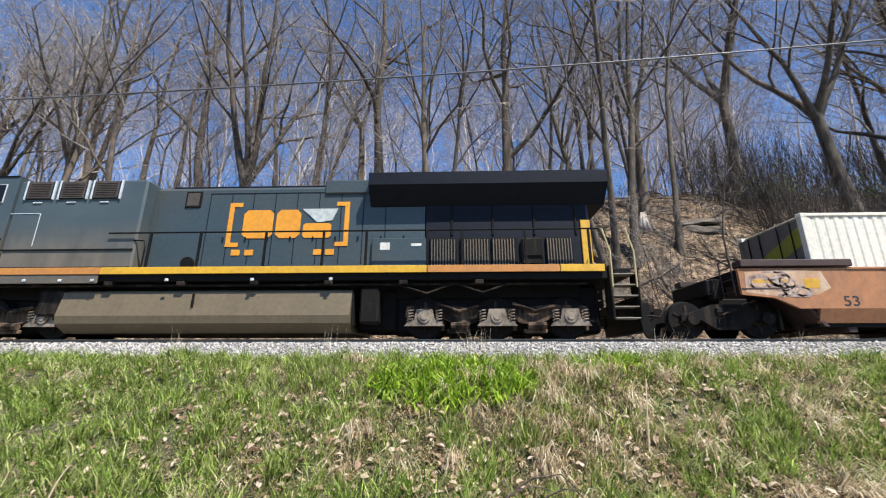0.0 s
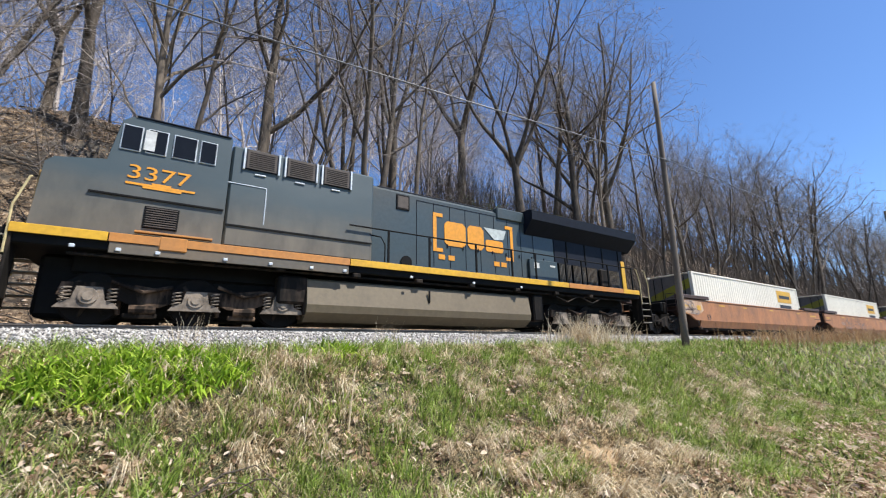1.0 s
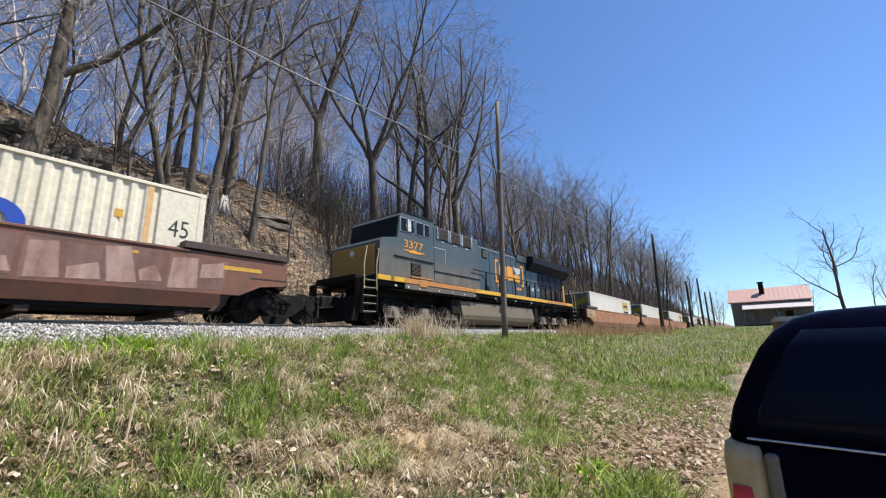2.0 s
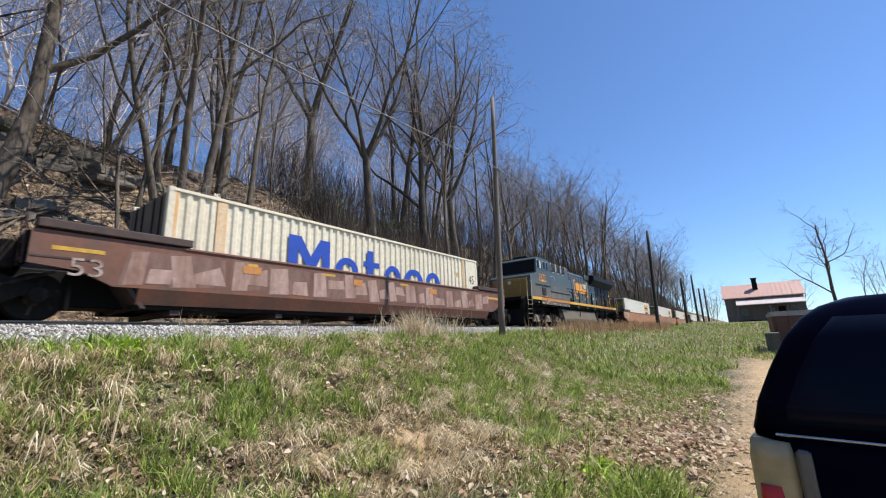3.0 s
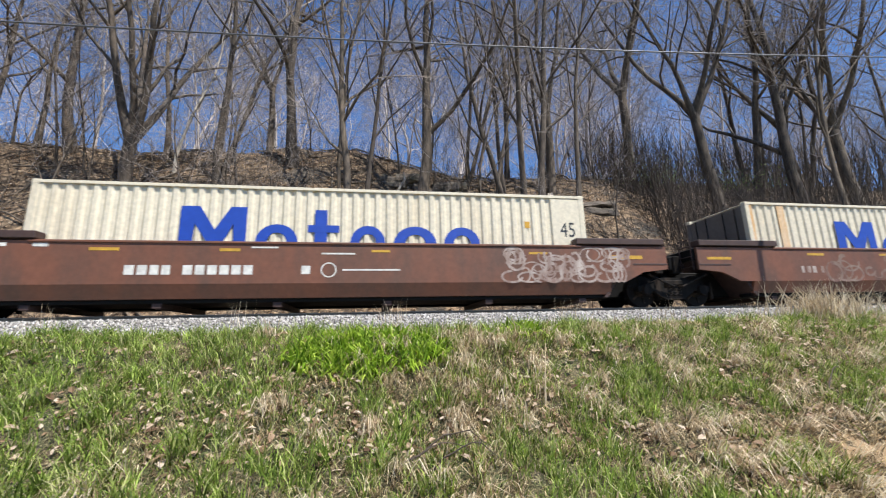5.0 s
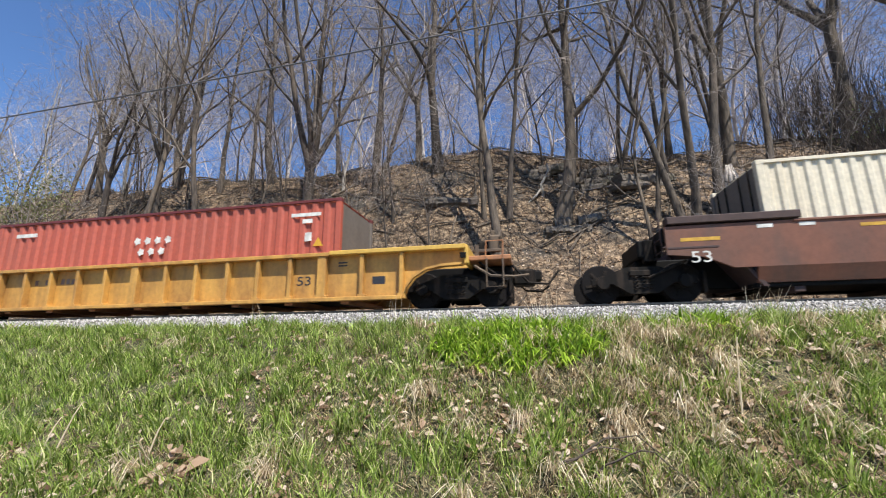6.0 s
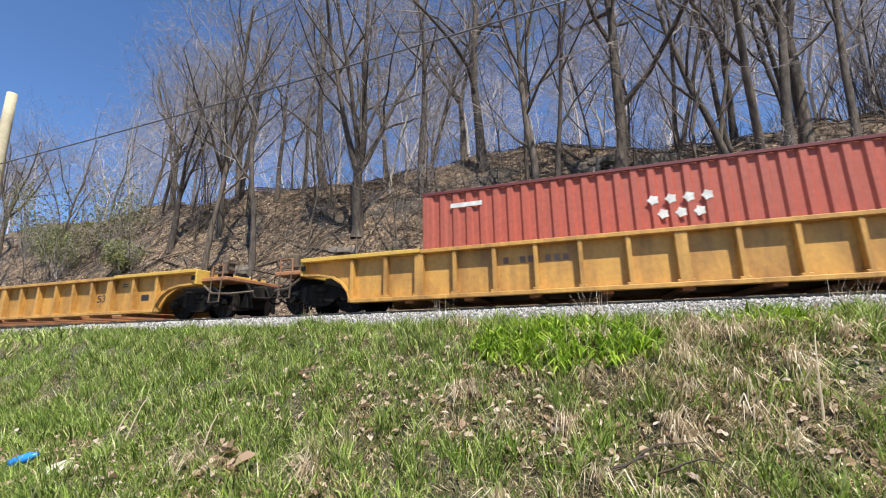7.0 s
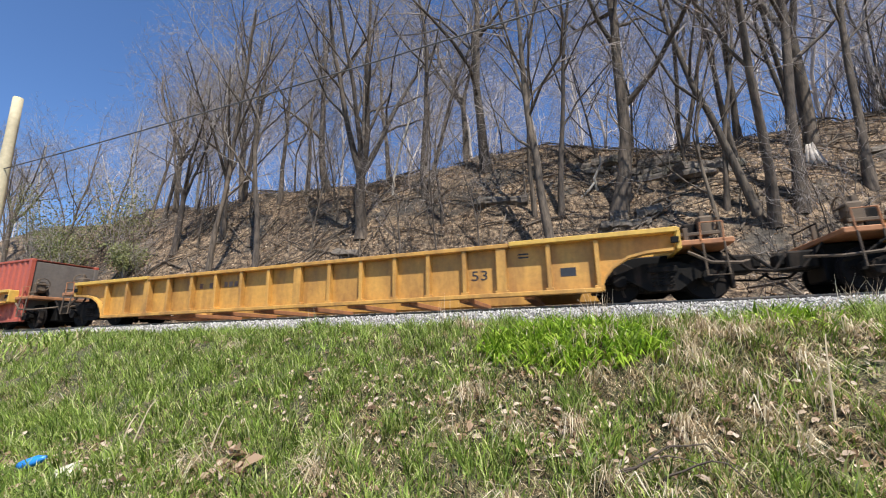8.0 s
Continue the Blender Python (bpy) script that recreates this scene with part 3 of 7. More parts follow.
    # brackets and blocks of the company mark
    for x, s in ((-0.55, 1), (2.82, -1)):
        b = Build()
        b.box(min(x, x + s * 0.13), max(x, x + s * 0.13), -1.016, -1.004, 2.44, 3.72, 0.002)
        for z in (2.44, 3.6):
            b.box(min(x, x + s * 0.36), max(x, x + s * 0.36), -1.018, -1.006, z, z + 0.12, 0.002)
        part("mark_bracket", b, M_LOGO, loco, "orange bracket shape")
    for x0, x1, z0, z1 in ((-0.12, 0.72, 2.68, 3.5), (0.8, 1.48, 2.68, 3.5), (1.56, 2.34, 2.68, 3.1)):
        c = (z1 - z0) * 0.14
        ring = [(x0 + c, z0), (x1 - c, z0), (x1, z0 + c), (x1, z1 - c), (x1 - c, z1), (x0 + c, z1), (x0, z1 - c), (x0, z0 + c)]
        part("mark_block", Build().prism(ring, -1.016, -1.004), M_LOGO, loco, "orange block of a company mark")
    part("mark_patch", Build().prism([(1.5, 3.52), (1.95, 3.12), (2.36, 3.18), (2.5, 3.52)][::-1], -1.02, -1.004), M_LOGO_WORN, loco, "bare pale patch in the mark")
    for x0 in (-0.35, 0.02, 1.9, 2.22):
        part("mark_bar", plates([(x0, x0 + 0.24, 2.2, 2.36)], -1.004, 0.012), M_LOGO, loco)
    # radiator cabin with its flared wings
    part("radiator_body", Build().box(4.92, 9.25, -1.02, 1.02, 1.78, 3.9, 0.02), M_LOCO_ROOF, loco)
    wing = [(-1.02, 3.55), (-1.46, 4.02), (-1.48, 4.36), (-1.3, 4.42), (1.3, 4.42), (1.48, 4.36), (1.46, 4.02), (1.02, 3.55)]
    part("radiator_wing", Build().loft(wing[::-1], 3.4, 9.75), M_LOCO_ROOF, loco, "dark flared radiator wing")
    part("hood_extension", Build().box(2.1, 3.42, -1.06, 1.06, 3.95, 4.36, 0.03), M_LOCO, loco)
    part("equipment_door", Build().box(3.5, 4.95, -1.1, -1.0, 1.82, 2.62, 0.012), M_LOCO, loco, "blue-grey equipment doors with white stickers")
    for rect in ((3.72, 3.98, 2.3, 2.5), (4.55, 4.82, 2.4, 2.47)):
        part("sticker", plates([rect], -1.102), M_CHALK, loco)
    for x0, x1 in ((5.05, 5.75), (5.85, 6.6), (6.68, 7.35), (8.1, 8.8)):
        lv = part("radiator_louvre", Build().box(x0, x1, -1.08, -1.0, 1.82, 2.62, 0.01), M_BLACK, loco, "dark vertical radiator slats")
        b = Build()
        n = int((x1 - x0) / 0.075)
        for k in range(n):
            x = x0 + 0.03 + k * 0.075
            b.box(x, x + 0.03, -1.1, -1.081, 1.86, 2.58, 0.004)
        part("slat", b, M_GRIME, lv)
    part("air_box", Build().box(7.45, 8.0, -1.15, -1.0, 1.85, 2.6, 0.05), M_TRUCK, loco)
    part("rear_hood", Build().box(9.2, 9.32, -0.95, 0.95, 1.78, 3.9, 0.03), M_LOCO, loco)
    part("rear_stripe", Build().box(9.05, 9.3, -1.06, -1.02, 1.8, 3.1, 0.01), M_YELLOW, loco, "yellow rear corner panel")
    for x in (5.6, 6.7, 7.8, 8.9):
        part("radiator_rib", Build().box(x, x + 0.06, -1.05, -1.0, 2.7, 3.55, 0.01), M_BLACK, loco)
    # walkway rails on both sides
    for s in (-1, 1):
        b = Build()
        y = s * 1.46
        b.tube([(-3.45, y, 2.72), (9.35, y, 2.72)], 0.022, 6)
        if s < 0:
            b.tube([(-3.4, -1.3, 2.6), (-2.5, -1.4, 2.52), (-2.4, y, 2.3), (-2.4, y, 1.78)], 0.02, 6)
        part("handrail", b, M_BLACK, loco)
        for x in (-2.29, -0.95, 0.79, 2.31, 3.43, 5.0, 5.9, 7.5, 9.1):
            part("stanchion", Build().box(x - 0.03, x + 0.03, y - 0.025, y + 0.025, 1.6, 2.74, 0.006), M_BLACK, loco)
    # end steps and their handrails
    for x0, x1, f in ((-10.45, -9.75, -1), (9.5, 10.2, 1)):
        for s in (-1, 1):
            st = part("step_well", Build().box(x0 if f < 0 else x1 - 0.04, x0 + 0.04 if f < 0 else x1, s * 1.5 - 0.45 * (s > 0), s * 1.5 + 0.45 * (s < 0), 0.42, 1.6, 0.01).box(x1 - 0.05 if f < 0 else x0, x1 if f < 0 else x0 + 0.05, s * 1.5 - 0.45 * (s > 0), s * 1.5 + 0.45 * (s < 0), 0.42, 1.75, 0.01), M_TRUCK, loco, "steel end steps")
            for k in range(5):
                z = 0.44 + k * 0.27
                part("step", Build().box(x0 + 0.04, x1 - 0.05, min(s * 1.48, s * 1.12), max(s * 1.48, s * 1.12), z, z + 0.03, 0.005), M_RAILTREAD, st)
            for xx in (x0 + 0.06, x1 - 0.06):
                part("grab_rail", Build().tube([(xx, s * 1.5, 1.2), (xx + f * 0.02, s * 1.5, 2.1), (xx - f * 0.12, s * 1.48, 2.7), (xx - f * 0.12, s * 1.4, 2.72)], 0.02, 6), M_HANDRAIL, loco, "yellow-white grab rail")
        xp = x0 if f < 0 else x1
        part("end_platform", Build().box(min(xp, f * 9.4), max(xp, f * 9.4), -1.1, 1.1, 1.55, 1.76, 0.02), M_BLACK, loco)
        part("pilot", Build().prism([(xp + f * 0.05, 0.15), (xp + f * 0.3, 0.15), (xp + f * 0.05, 1.0), (xp - f * 0.08, 1.0)][:: -1 if f > 0 else 1], -1.3, 1.3), M_BLACK, loco, "black steel snow plough pilot")
        coupler(loco, xp, f)
    # fuel tank
    tank = [(-1.42, 0.55), (-1.38, 0.36), (-1.05, 0.14), (1.05, 0.14), (1.38, 0.36), (1.42, 0.55), (1.3, 1.16), (1.18, 1.22), (-1.18, 1.22), (-1.3, 1.16)]
    tk = part("fuel_tank", Build().loft(tank, -4.42, 3.1), M_TANK, loco, "long dust-coloured fuel tank")
    part("tank_end", Build().box(3.1, 3.15, -1.3, 1.3, 0.3, 1.2, 0.01), M_TRUCK, tk)
    part("tank_end", Build().box(-4.47, -4.42, -1.3, 1.3, 0.3, 1.2, 0.01), M_TRUCK, tk)
    part("tank_gauge", Build().box(-0.95, -0.9, -1.42, -1.37, 0.75, 1.1, 0.01).box(-2.7, -2.0, -1.37, -1.33, 0.62, 0.64, 0.004), M_BLACK, tk)
    b = Build()
    for k in range(7):
        x = -5.2 + k * 1.9
        b.box(x, x + 0.22, -1.47, -1.3, 1.3, 1.42, 0.02)
    b.tube([(-9.0, -1.3, 1.33), (9.0, -1.3, 1.33)], 0.035, 6)
    b.tube([(4.3, -1.35, 1.3), (5.0, -1.4, 1.08), (5.7, -1.35, 1.34), (6.4, -1.4, 1.1), (7.1, -1.35, 1.34)], 0.025, 6)
    b.box(3.32, 3.8, -1.35, -0.8, 0.35, 1.25, 0.05).box(-5.1, -4.4, -1.3, -0.8, 0.55, 1.25, 0.06)
    # added black blocks beside the tank, to keep the underside dark
    part("dark_gap_fill", Build().box(3.16, 4.2, -0.75, 0.75, 0.2, 1.3, 0.08), M_BLACK, loco)
    part("dark_gap_fill", Build().box(-4.7, -4.48, -0.75, 0.75, 0.2, 1.3, 0.08), M_BLACK, loco)
    part("underfloor_gear", b, M_TRUCK, loco, "dusty pipes, air tanks and cables")
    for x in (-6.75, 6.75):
        # added black block about where motors sit, closing the lit gap behind
        part("dark_motor_fill", Build().box(x - 2.75, x + 2.75, -0.6, 0.6, 0.14, 1.42, 0.08), M_BLACK, loco)
        add_truck(loco, x, (-1.82, 0.0, 1.82), 0.53)
    return on_train(loco, u)


M_RAILTREAD = plain("step_tread", (0.22, 0.19, 0.15), 0.6, 0.3)
M_HANDRAIL = plain("grab_rail_paint", (0.5, 0.4, 0.2), 0.5)
build_locomotive(-5.75)
# ---- well cars and containers ----
def scribble(seed, x0, x1, z0, z1, y, loops=16):
    """Loose looping paint strokes of no meaning."""
    rng = random.Random(seed)
    b = Build()
    for _ in range(loops):
        cx, cz = rng.uniform(x0, x1), rng.uniform(z0, z1)
        rx, rz = rng.uniform(0.12, 0.34), rng.uniform(0.1, 0.3)
        rz = min(rz, max(0.06, min(cz - z0 + 0.1, z1 - cz + 0.1)))
        a0, a1 = rng.uniform(0, 6), rng.uniform(3.2, 6.5)
        ribbon(b, [(cx + rx * math.cos(a0 + a1 * k / 18) + 0.03 * k / 18, cz + rz * math.sin(a0 + a1 * k / 18)) for k in range(19)], rng.uniform(0.03, 0.075), y)
    return b


M_SPRAY = paint("spray_pale", (0.46, 0.385, 0.33), (0.2, 0.11, 0.08), 0.8, 0.8, scale=5, lo=0.35, hi=0.6)
M_SPRAY_DIM = paint("spray_faded", (0.25, 0.18, 0.14), (0.15, 0.07, 0.05), 0.8, 0.8, scale=5, lo=0.35, hi=0.6)
M_SPRAY_PINK = paint("spray_pinkish", (0.4, 0.265, 0.21), (0.19, 0.09, 0.06), 0.85, 0.8, scale=3, lo=0.38, hi=0.68)
M_SPRAY_DULL = paint("spray_dull", (0.2, 0.115, 0.085), (0.12, 0.055, 0.04), 0.9, 0.8, scale=2.5, lo=0.35, hi=0.65)
M_SPRAY_TAN = paint("spray_tan", (0.52, 0.37, 0.24), (0.4, 0.2, 0.1), 0.8, 0.75, scale=3, lo=0.4, hi=0.7)
M_REFLECT = plain("reflector_yellow", (0.5, 0.28, 0.03), 0.5)
M_DECK = plain("deck_dark_brown", (0.05, 0.026, 0.02), 0.7)


def smooth_well(u, paint_m, label, trucks, marks, group):
    """A smooth-sided well car unit: deep side panels folded inwards below, with cut-away ends."""
    car = thing("well_car", label, "well car", group)
    for s in (-1, 1):
        y0, y1 = (s * 1.5, s * 1.42) if s < 0 else (s * 1.42, s * 1.5)
        out = [(-8.3, 0.92), (-7.75, 0.66), (7.75, 0.66), (8.3, 0.92), (9.05, 1.0), (9.05, 1.64), (-9.05, 1.64), (-9.05, 1.0)]
        part("side_wall", Build().prism(out, y0, y1), paint_m, car)
        prof = [(s * 1.5, 0.66), (s * 1.38, 0.33), (s * 1.3, 0.33), (s * 1.42, 0.66)]
        b = Build().loft(prof if s < 0 else prof[::-1], -7.3, 7.3)
        part("lower_panel", b, paint_m, car)
        # black instead of the car's paint: shade under the well as colour
        part("floor_rail_shade", Build().box(-7.3, 7.3, min(s * 1.3, s * 0.9), max(s * 1.3, s * 0.9), 0.24, 0.33, 0.01), M_BLACK, car)
        part("top_chord", Build().box(-6.5, 6.5, s * 1.46 - 0.07, s * 1.46 + 0.07, 1.6, 1.66, 0.012), paint_m, car)
        for x0, x1 in ((-9.0, -6.35), (6.35, 9.0)):
            part("end_walkway", Build().box(x0, x1, s * 1.4 - 0.16, s * 1.4 + 0.16, 1.68, 1.85, 0.015), M_DECK, car, "dark brown end walkway")
        for x0, x1 in ((-9.03, -8.0), (8.0, 9.03)):
            part("patch_plate", Build().box(x0, x1, s * 1.5 - 0.01, s * 1.5 + 0.01, 1.12, 1.16, 0.003), M_DECK, car)
    for s in (-1, 1):
        part("bulkhead", Build().prism([(s * 7.1, 0.25), (s * 7.2, 0.25), (s * 8.1, 1.5), (s * 8.0, 1.5)][:: 1 if s > 0 else -1], -1.4, 1.4), M_DECK, car)
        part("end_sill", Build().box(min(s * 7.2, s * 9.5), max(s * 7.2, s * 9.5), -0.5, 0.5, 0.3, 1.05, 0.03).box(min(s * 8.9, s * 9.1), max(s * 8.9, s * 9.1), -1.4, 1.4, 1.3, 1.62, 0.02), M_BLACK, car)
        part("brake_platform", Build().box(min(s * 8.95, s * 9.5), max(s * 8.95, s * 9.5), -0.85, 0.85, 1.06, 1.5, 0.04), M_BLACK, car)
        b = Build()
        for y in (-1.35, -0.9):
            b.tube([(s * 9.1, y, 1.0), (s * 9.12, y, 1.9)], 0.018, 5)
        for z in (1.1, 1.4, 1.7, 1.9):
            b.tube([(s * 9.12, -1.35, z), (s * 9.12, -0.9, z)], 0.016, 5)
        part("end_ladder", b, M_DECK, car)
        part("brake_gear", Build().box(s * 9.25 - 0.12, s * 9.25 + 0.12, -0.9, -0.6, 0.95, 1.5, 0.03).tube([(s * 8.6, -1.25, 0.9), (s * 9.4, -1.2, 0.55), (s * 9.6, -0.8, 0.6)], 0.03, 6), M_TRUCK, car)
    for k in range(6):
        x = -6.5 + k * 2.6
        part("cross_bearer", Build().box(x - 0.1, x + 0.1, -1.3, 1.3, 0.12, 0.24, 0.01), M_DECK, car)
    rects = [(-8.75, -7.95, 1.28, 1.36), (-5.3, -4.7, 1.42, 1.49), (-2.6, -2.15, 1.42, 1.49), (0.9, 1.35, 1.42, 1.48), (5.0, 5.5, 1.4, 1.46), (7.3, 8.3, 1.28, 1.38)]
    for rect in rects:
        part("reflector", plates([rect], -1.501), M_REFLECT, car, "yellow reflector strip")
    marks(car)
    for x in trucks:
        add_truck(car, x, (-0.89, 0.89), 0.46)
    return on_train(car, u)


def marks_bars(car):
    """Reporting marks as plain bars, with strokes of paint at the end."""
    b = Build()
    x = -4.55
    for w in (0.26, 0.26, 0.24, 0.24, 0, 0.26, 0.26, 0.26, 0.26, 0.26, 0.26):
        if w:
            b.box(x, x + w - 0.06, -1.505, -1.501, 0.87, 1.09, 0.001)
        x += w or 0.2
    tagged(part("lettering", b, M_CHALK, car, "white painted bars of lettering"), kind="stuff")
    b = plates([(-0.75, -0.55, 0.88, 1.08), (0.2, 1.6, 0.96, 1.0), (-0.3, 0.5, 1.36, 1.4), (-1.9, -1.3, 1.5, 1.54), (-7.2, -6.9, 1.5, 1.58), (-6.4, -6.1, 1.5, 1.58)], -1.501)
    ribbon(b, [(-0.12 + 0.17 * math.cos(k * 0.35), 0.98 + 0.17 * math.sin(k * 0.35)) for k in range(19)], 0.03, -1.505)
    tagged(part("stencil", b, M_CHALK, car), kind="stuff")
    writing("53", 0.36, M_CHALK, car, -8.6, -1.504, 0.8, "size_number", "", 1.3)
    tagged(part("graffiti", scribble(3, 4.4, 7.9, 0.76, 1.48, -1.506, 46), M_SPRAY, car, "pale looping sprayed paint"), kind="stuff")


def marks_faded(car):
    tagged(part("graffiti", scribble(5, -5.0, 1.0, 0.75, 1.35, -1.506, 22), M_SPRAY_DIM, car, "faded sprayed paint loops"), kind="stuff")
    tagged(part("stencil", plates([(-5.6, -5.5, 0.9, 1.1), (-5.4, -5.28, 0.9, 1.1), (-5.2, -5.08, 0.9, 1.1), (-4.9, -4.8, 0.9, 1.1), (6.2, 6.9, 1.0, 1.05), (6.3, 6.7, 0.85, 0.9), (-1.5, -1.35, 0.95, 1.1)], -1.501), M_SPRAY, car), kind="stuff")


def marks_blocks(car):
    """A row of tall overlapping shapes sprayed over the whole side, pale fill with darker gaps."""
    rng = random.Random(8)
    pale, dim = Build(), Build()
    x = -7.6
    while x < 7.4:
        w = rng.uniform(0.8, 1.3)
        lean = rng.uniform(-0.12, 0.12)
        bar = w * rng.uniform(0.26, 0.36)
        y = -1.5045 - rng.uniform(0, 0.0015)
        z0, z1 = rng.uniform(0.7, 0.8), rng.uniform(1.42, 1.58)
        dim.prism([(x - 0.08, z0 - 0.02), (x + w * 0.95, z0 + rng.uniform(-0.02, 0.1)), (x + w + lean, z1), (x + lean - 0.05, z1 + 0.02)], -1.503, -1.501)
        pale.prism([(x, z0), (x + bar * 1.4, z0 + 0.03), (x + bar * 1.2 + lean, z1), (x + lean, z1 - 0.05)], y, -1.5035)
        za, xa = rng.uniform(z0, z1 - 0.45), x + bar * rng.uniform(1.3, 1.8)
        pale.prism([(xa, za), (x + w * 0.96, za + rng.uniform(-0.02, 0.05)), (x + w * 0.9 + lean, za + rng.uniform(0.25, 0.45)), (xa + lean * 0.5, za + rng.uniform(0.22, 0.42))], y - 0.001, -1.5035)
        x += w * rng.uniform(1.0, 1.12)
    tagged(part("graffiti", dim, M_SPRAY_DULL, car, "dull brownish sprayed ground"), kind="stuff")
    tagged(part("graffiti", pale, M_SPRAY_PINK, car, "large blocks of faded pinkish sprayed paint"), kind="stuff")
    for x0, x1 in ((-5.1, -4.6), (-1.4, -1.0), (2.6, 3.1)):
        part("overspray", plates([(x0, x1, 1.22, 1.42)], -1.508), M_ORANGE, car, "faded orange spray patch")
    writing("53", 0.5, M_SPRAY, car, -8.5, -1.51, 0.82, "size_number", "", 1.2)


def marks_orange(car):
    patch = [(-8.95, 1.05), (-8.2, 0.95), (-7.3, 0.98), (-6.95, 1.15), (-7.1, 1.56), (-8.0, 1.6), (-8.9, 1.55)]
    part("overspray", Build().prism(patch, -1.504, -1.5), M_SPRAY_TAN, car, "pale tan sprayed patch")
    part("overspray", plates([(-7.55, -7.2, 1.15, 1.38)], -1.505), M_YELLOW, car, "yellow spray patch")
    tagged(part("graffiti", scribble(11, -8.7, -7.4, 1.05, 1.45, -1.507, 12), M_SPRAY, car, "thin white sprayed loops"), kind="stuff")
    writing("53", 0.34, M_INK, car, -6.75, -1.504, 0.72, "size_number", "", 1.2)


def corrugated(b, x0, x1, y, z0, z1, period, depth, s):
    """A corrugated wall that faces s along y."""
    n = max(1, round((x1 - x0) / period))
    p = (x1 - x0) / n
    xs = []
    for k in range(n):
        for f, d in ((0.0, 0), (0.34, 0), (0.5, 1), (0.84, 1)):
            xs.append((x0 + (k + f) * p, d))
    xs.append((x1, 0))
    verts = [(x, y - s * depth * d, z) for x, d in xs for z in (z0, z1)]
    faces = [(2 * i, 2 * i + 2, 2 * i + 3, 2 * i + 1) if s < 0 else (2 * i, 2 * i + 1, 2 * i + 3, 2 * i + 2) for i in range(len(xs) - 1)]
    b.add(verts, faces)


def container(u, length, height, body_m, label, group="", period=0.285, posts=None, top_m=None, floor=0.27, depth=0.04):
    """A shipping container: corrugated sides and ends, rails, corner posts and castings."""
    c = thing("shipping_container", label, "container", group)
    h, z0, z1 = length / 2, floor, floor + height
    for s in (-1, 1):
        b = Build()
        corrugated(b, -h + 0.14, h - 0.14, s * 1.205, z0 + 0.1, z1 - 0.08, period, depth, s)
        part("side_wall", b, body_m, c)
        part("top_rail", Build().box(-h + 0.1, h - 0.1, s * 1.2 - 0.03, s * 1.2 + 0.02, z1 - 0.09, z1 - 0.01, 0.008), top_m or body_m, c)
        part("bottom_rail", Build().box(-h + 0.1, h - 0.1, s * 1.18 - 0.04, s * 1.18 + 0.04, z0, z0 + 0.12, 0.008), body_m, c)
        for e in (-1, 1):
            # the far posts take the darkened end colour, as if in shade
            part("corner_post", Build().box(e * (h - 0.08) - 0.08, e * (h - 0.08) + 0.08, s * 1.14 - 0.08, s * 1.14 + 0.08, z0 + 0.1, z1 - 0.1, 0.012), M_DOOR if s > 0 else posts or body_m, c)
            for zz in (z0, z1 - 0.12):
                part("corner_casting", Build().box(e * (h - 0.085) - 0.09, e * (h - 0.085) + 0.09, s * 1.14 - 0.085, s * 1.14 + 0.085, zz, zz + 0.122, 0.015), top_m or body_m, c)
    b = Build()
    b.box(-h + 0.1, h - 0.1, -1.16, 1.16, z1 - 0.05, z1 - 0.02, 0.01)
    for k in range(int(length / 0.4)):
        x = -h + 0.3 + k * 0.4
        b.box(x, x + 0.2, -1.1, 1.1, z1 - 0.02, z1 - 0.004, 0.006)
    part("roof", b, body_m, c)
    part("floor", Build().box(-h + 0.1, h - 0.1, -1.16, 1.16, z0 + 0.02, z0 + 0.1, 0.01), M_BLACK, c)
    part("door", Build().box(-h + 0.03, -h + 0.07, -1.06, 1.06, z0 + 0.12, z1 - 0.1, 0.01), M_DOOR, c, "grey-brown container doors, darkened in colour as if shaded")
    for y in (-0.8, -0.35, 0.35, 0.8):
        part("lock_rod", Build().tube([(-h + 0.01, y, z0 + 0.1), (-h + 0.01, y, z1 - 0.1)], 0.018, 6), M_TRUCK, c)
    part("front_wall", Build().box(h - 0.09, h - 0.05, -1.06, 1.06, z0 + 0.12, z1 - 0.1, 0.01), M_DOOR, c)
    return on_train(c, u)


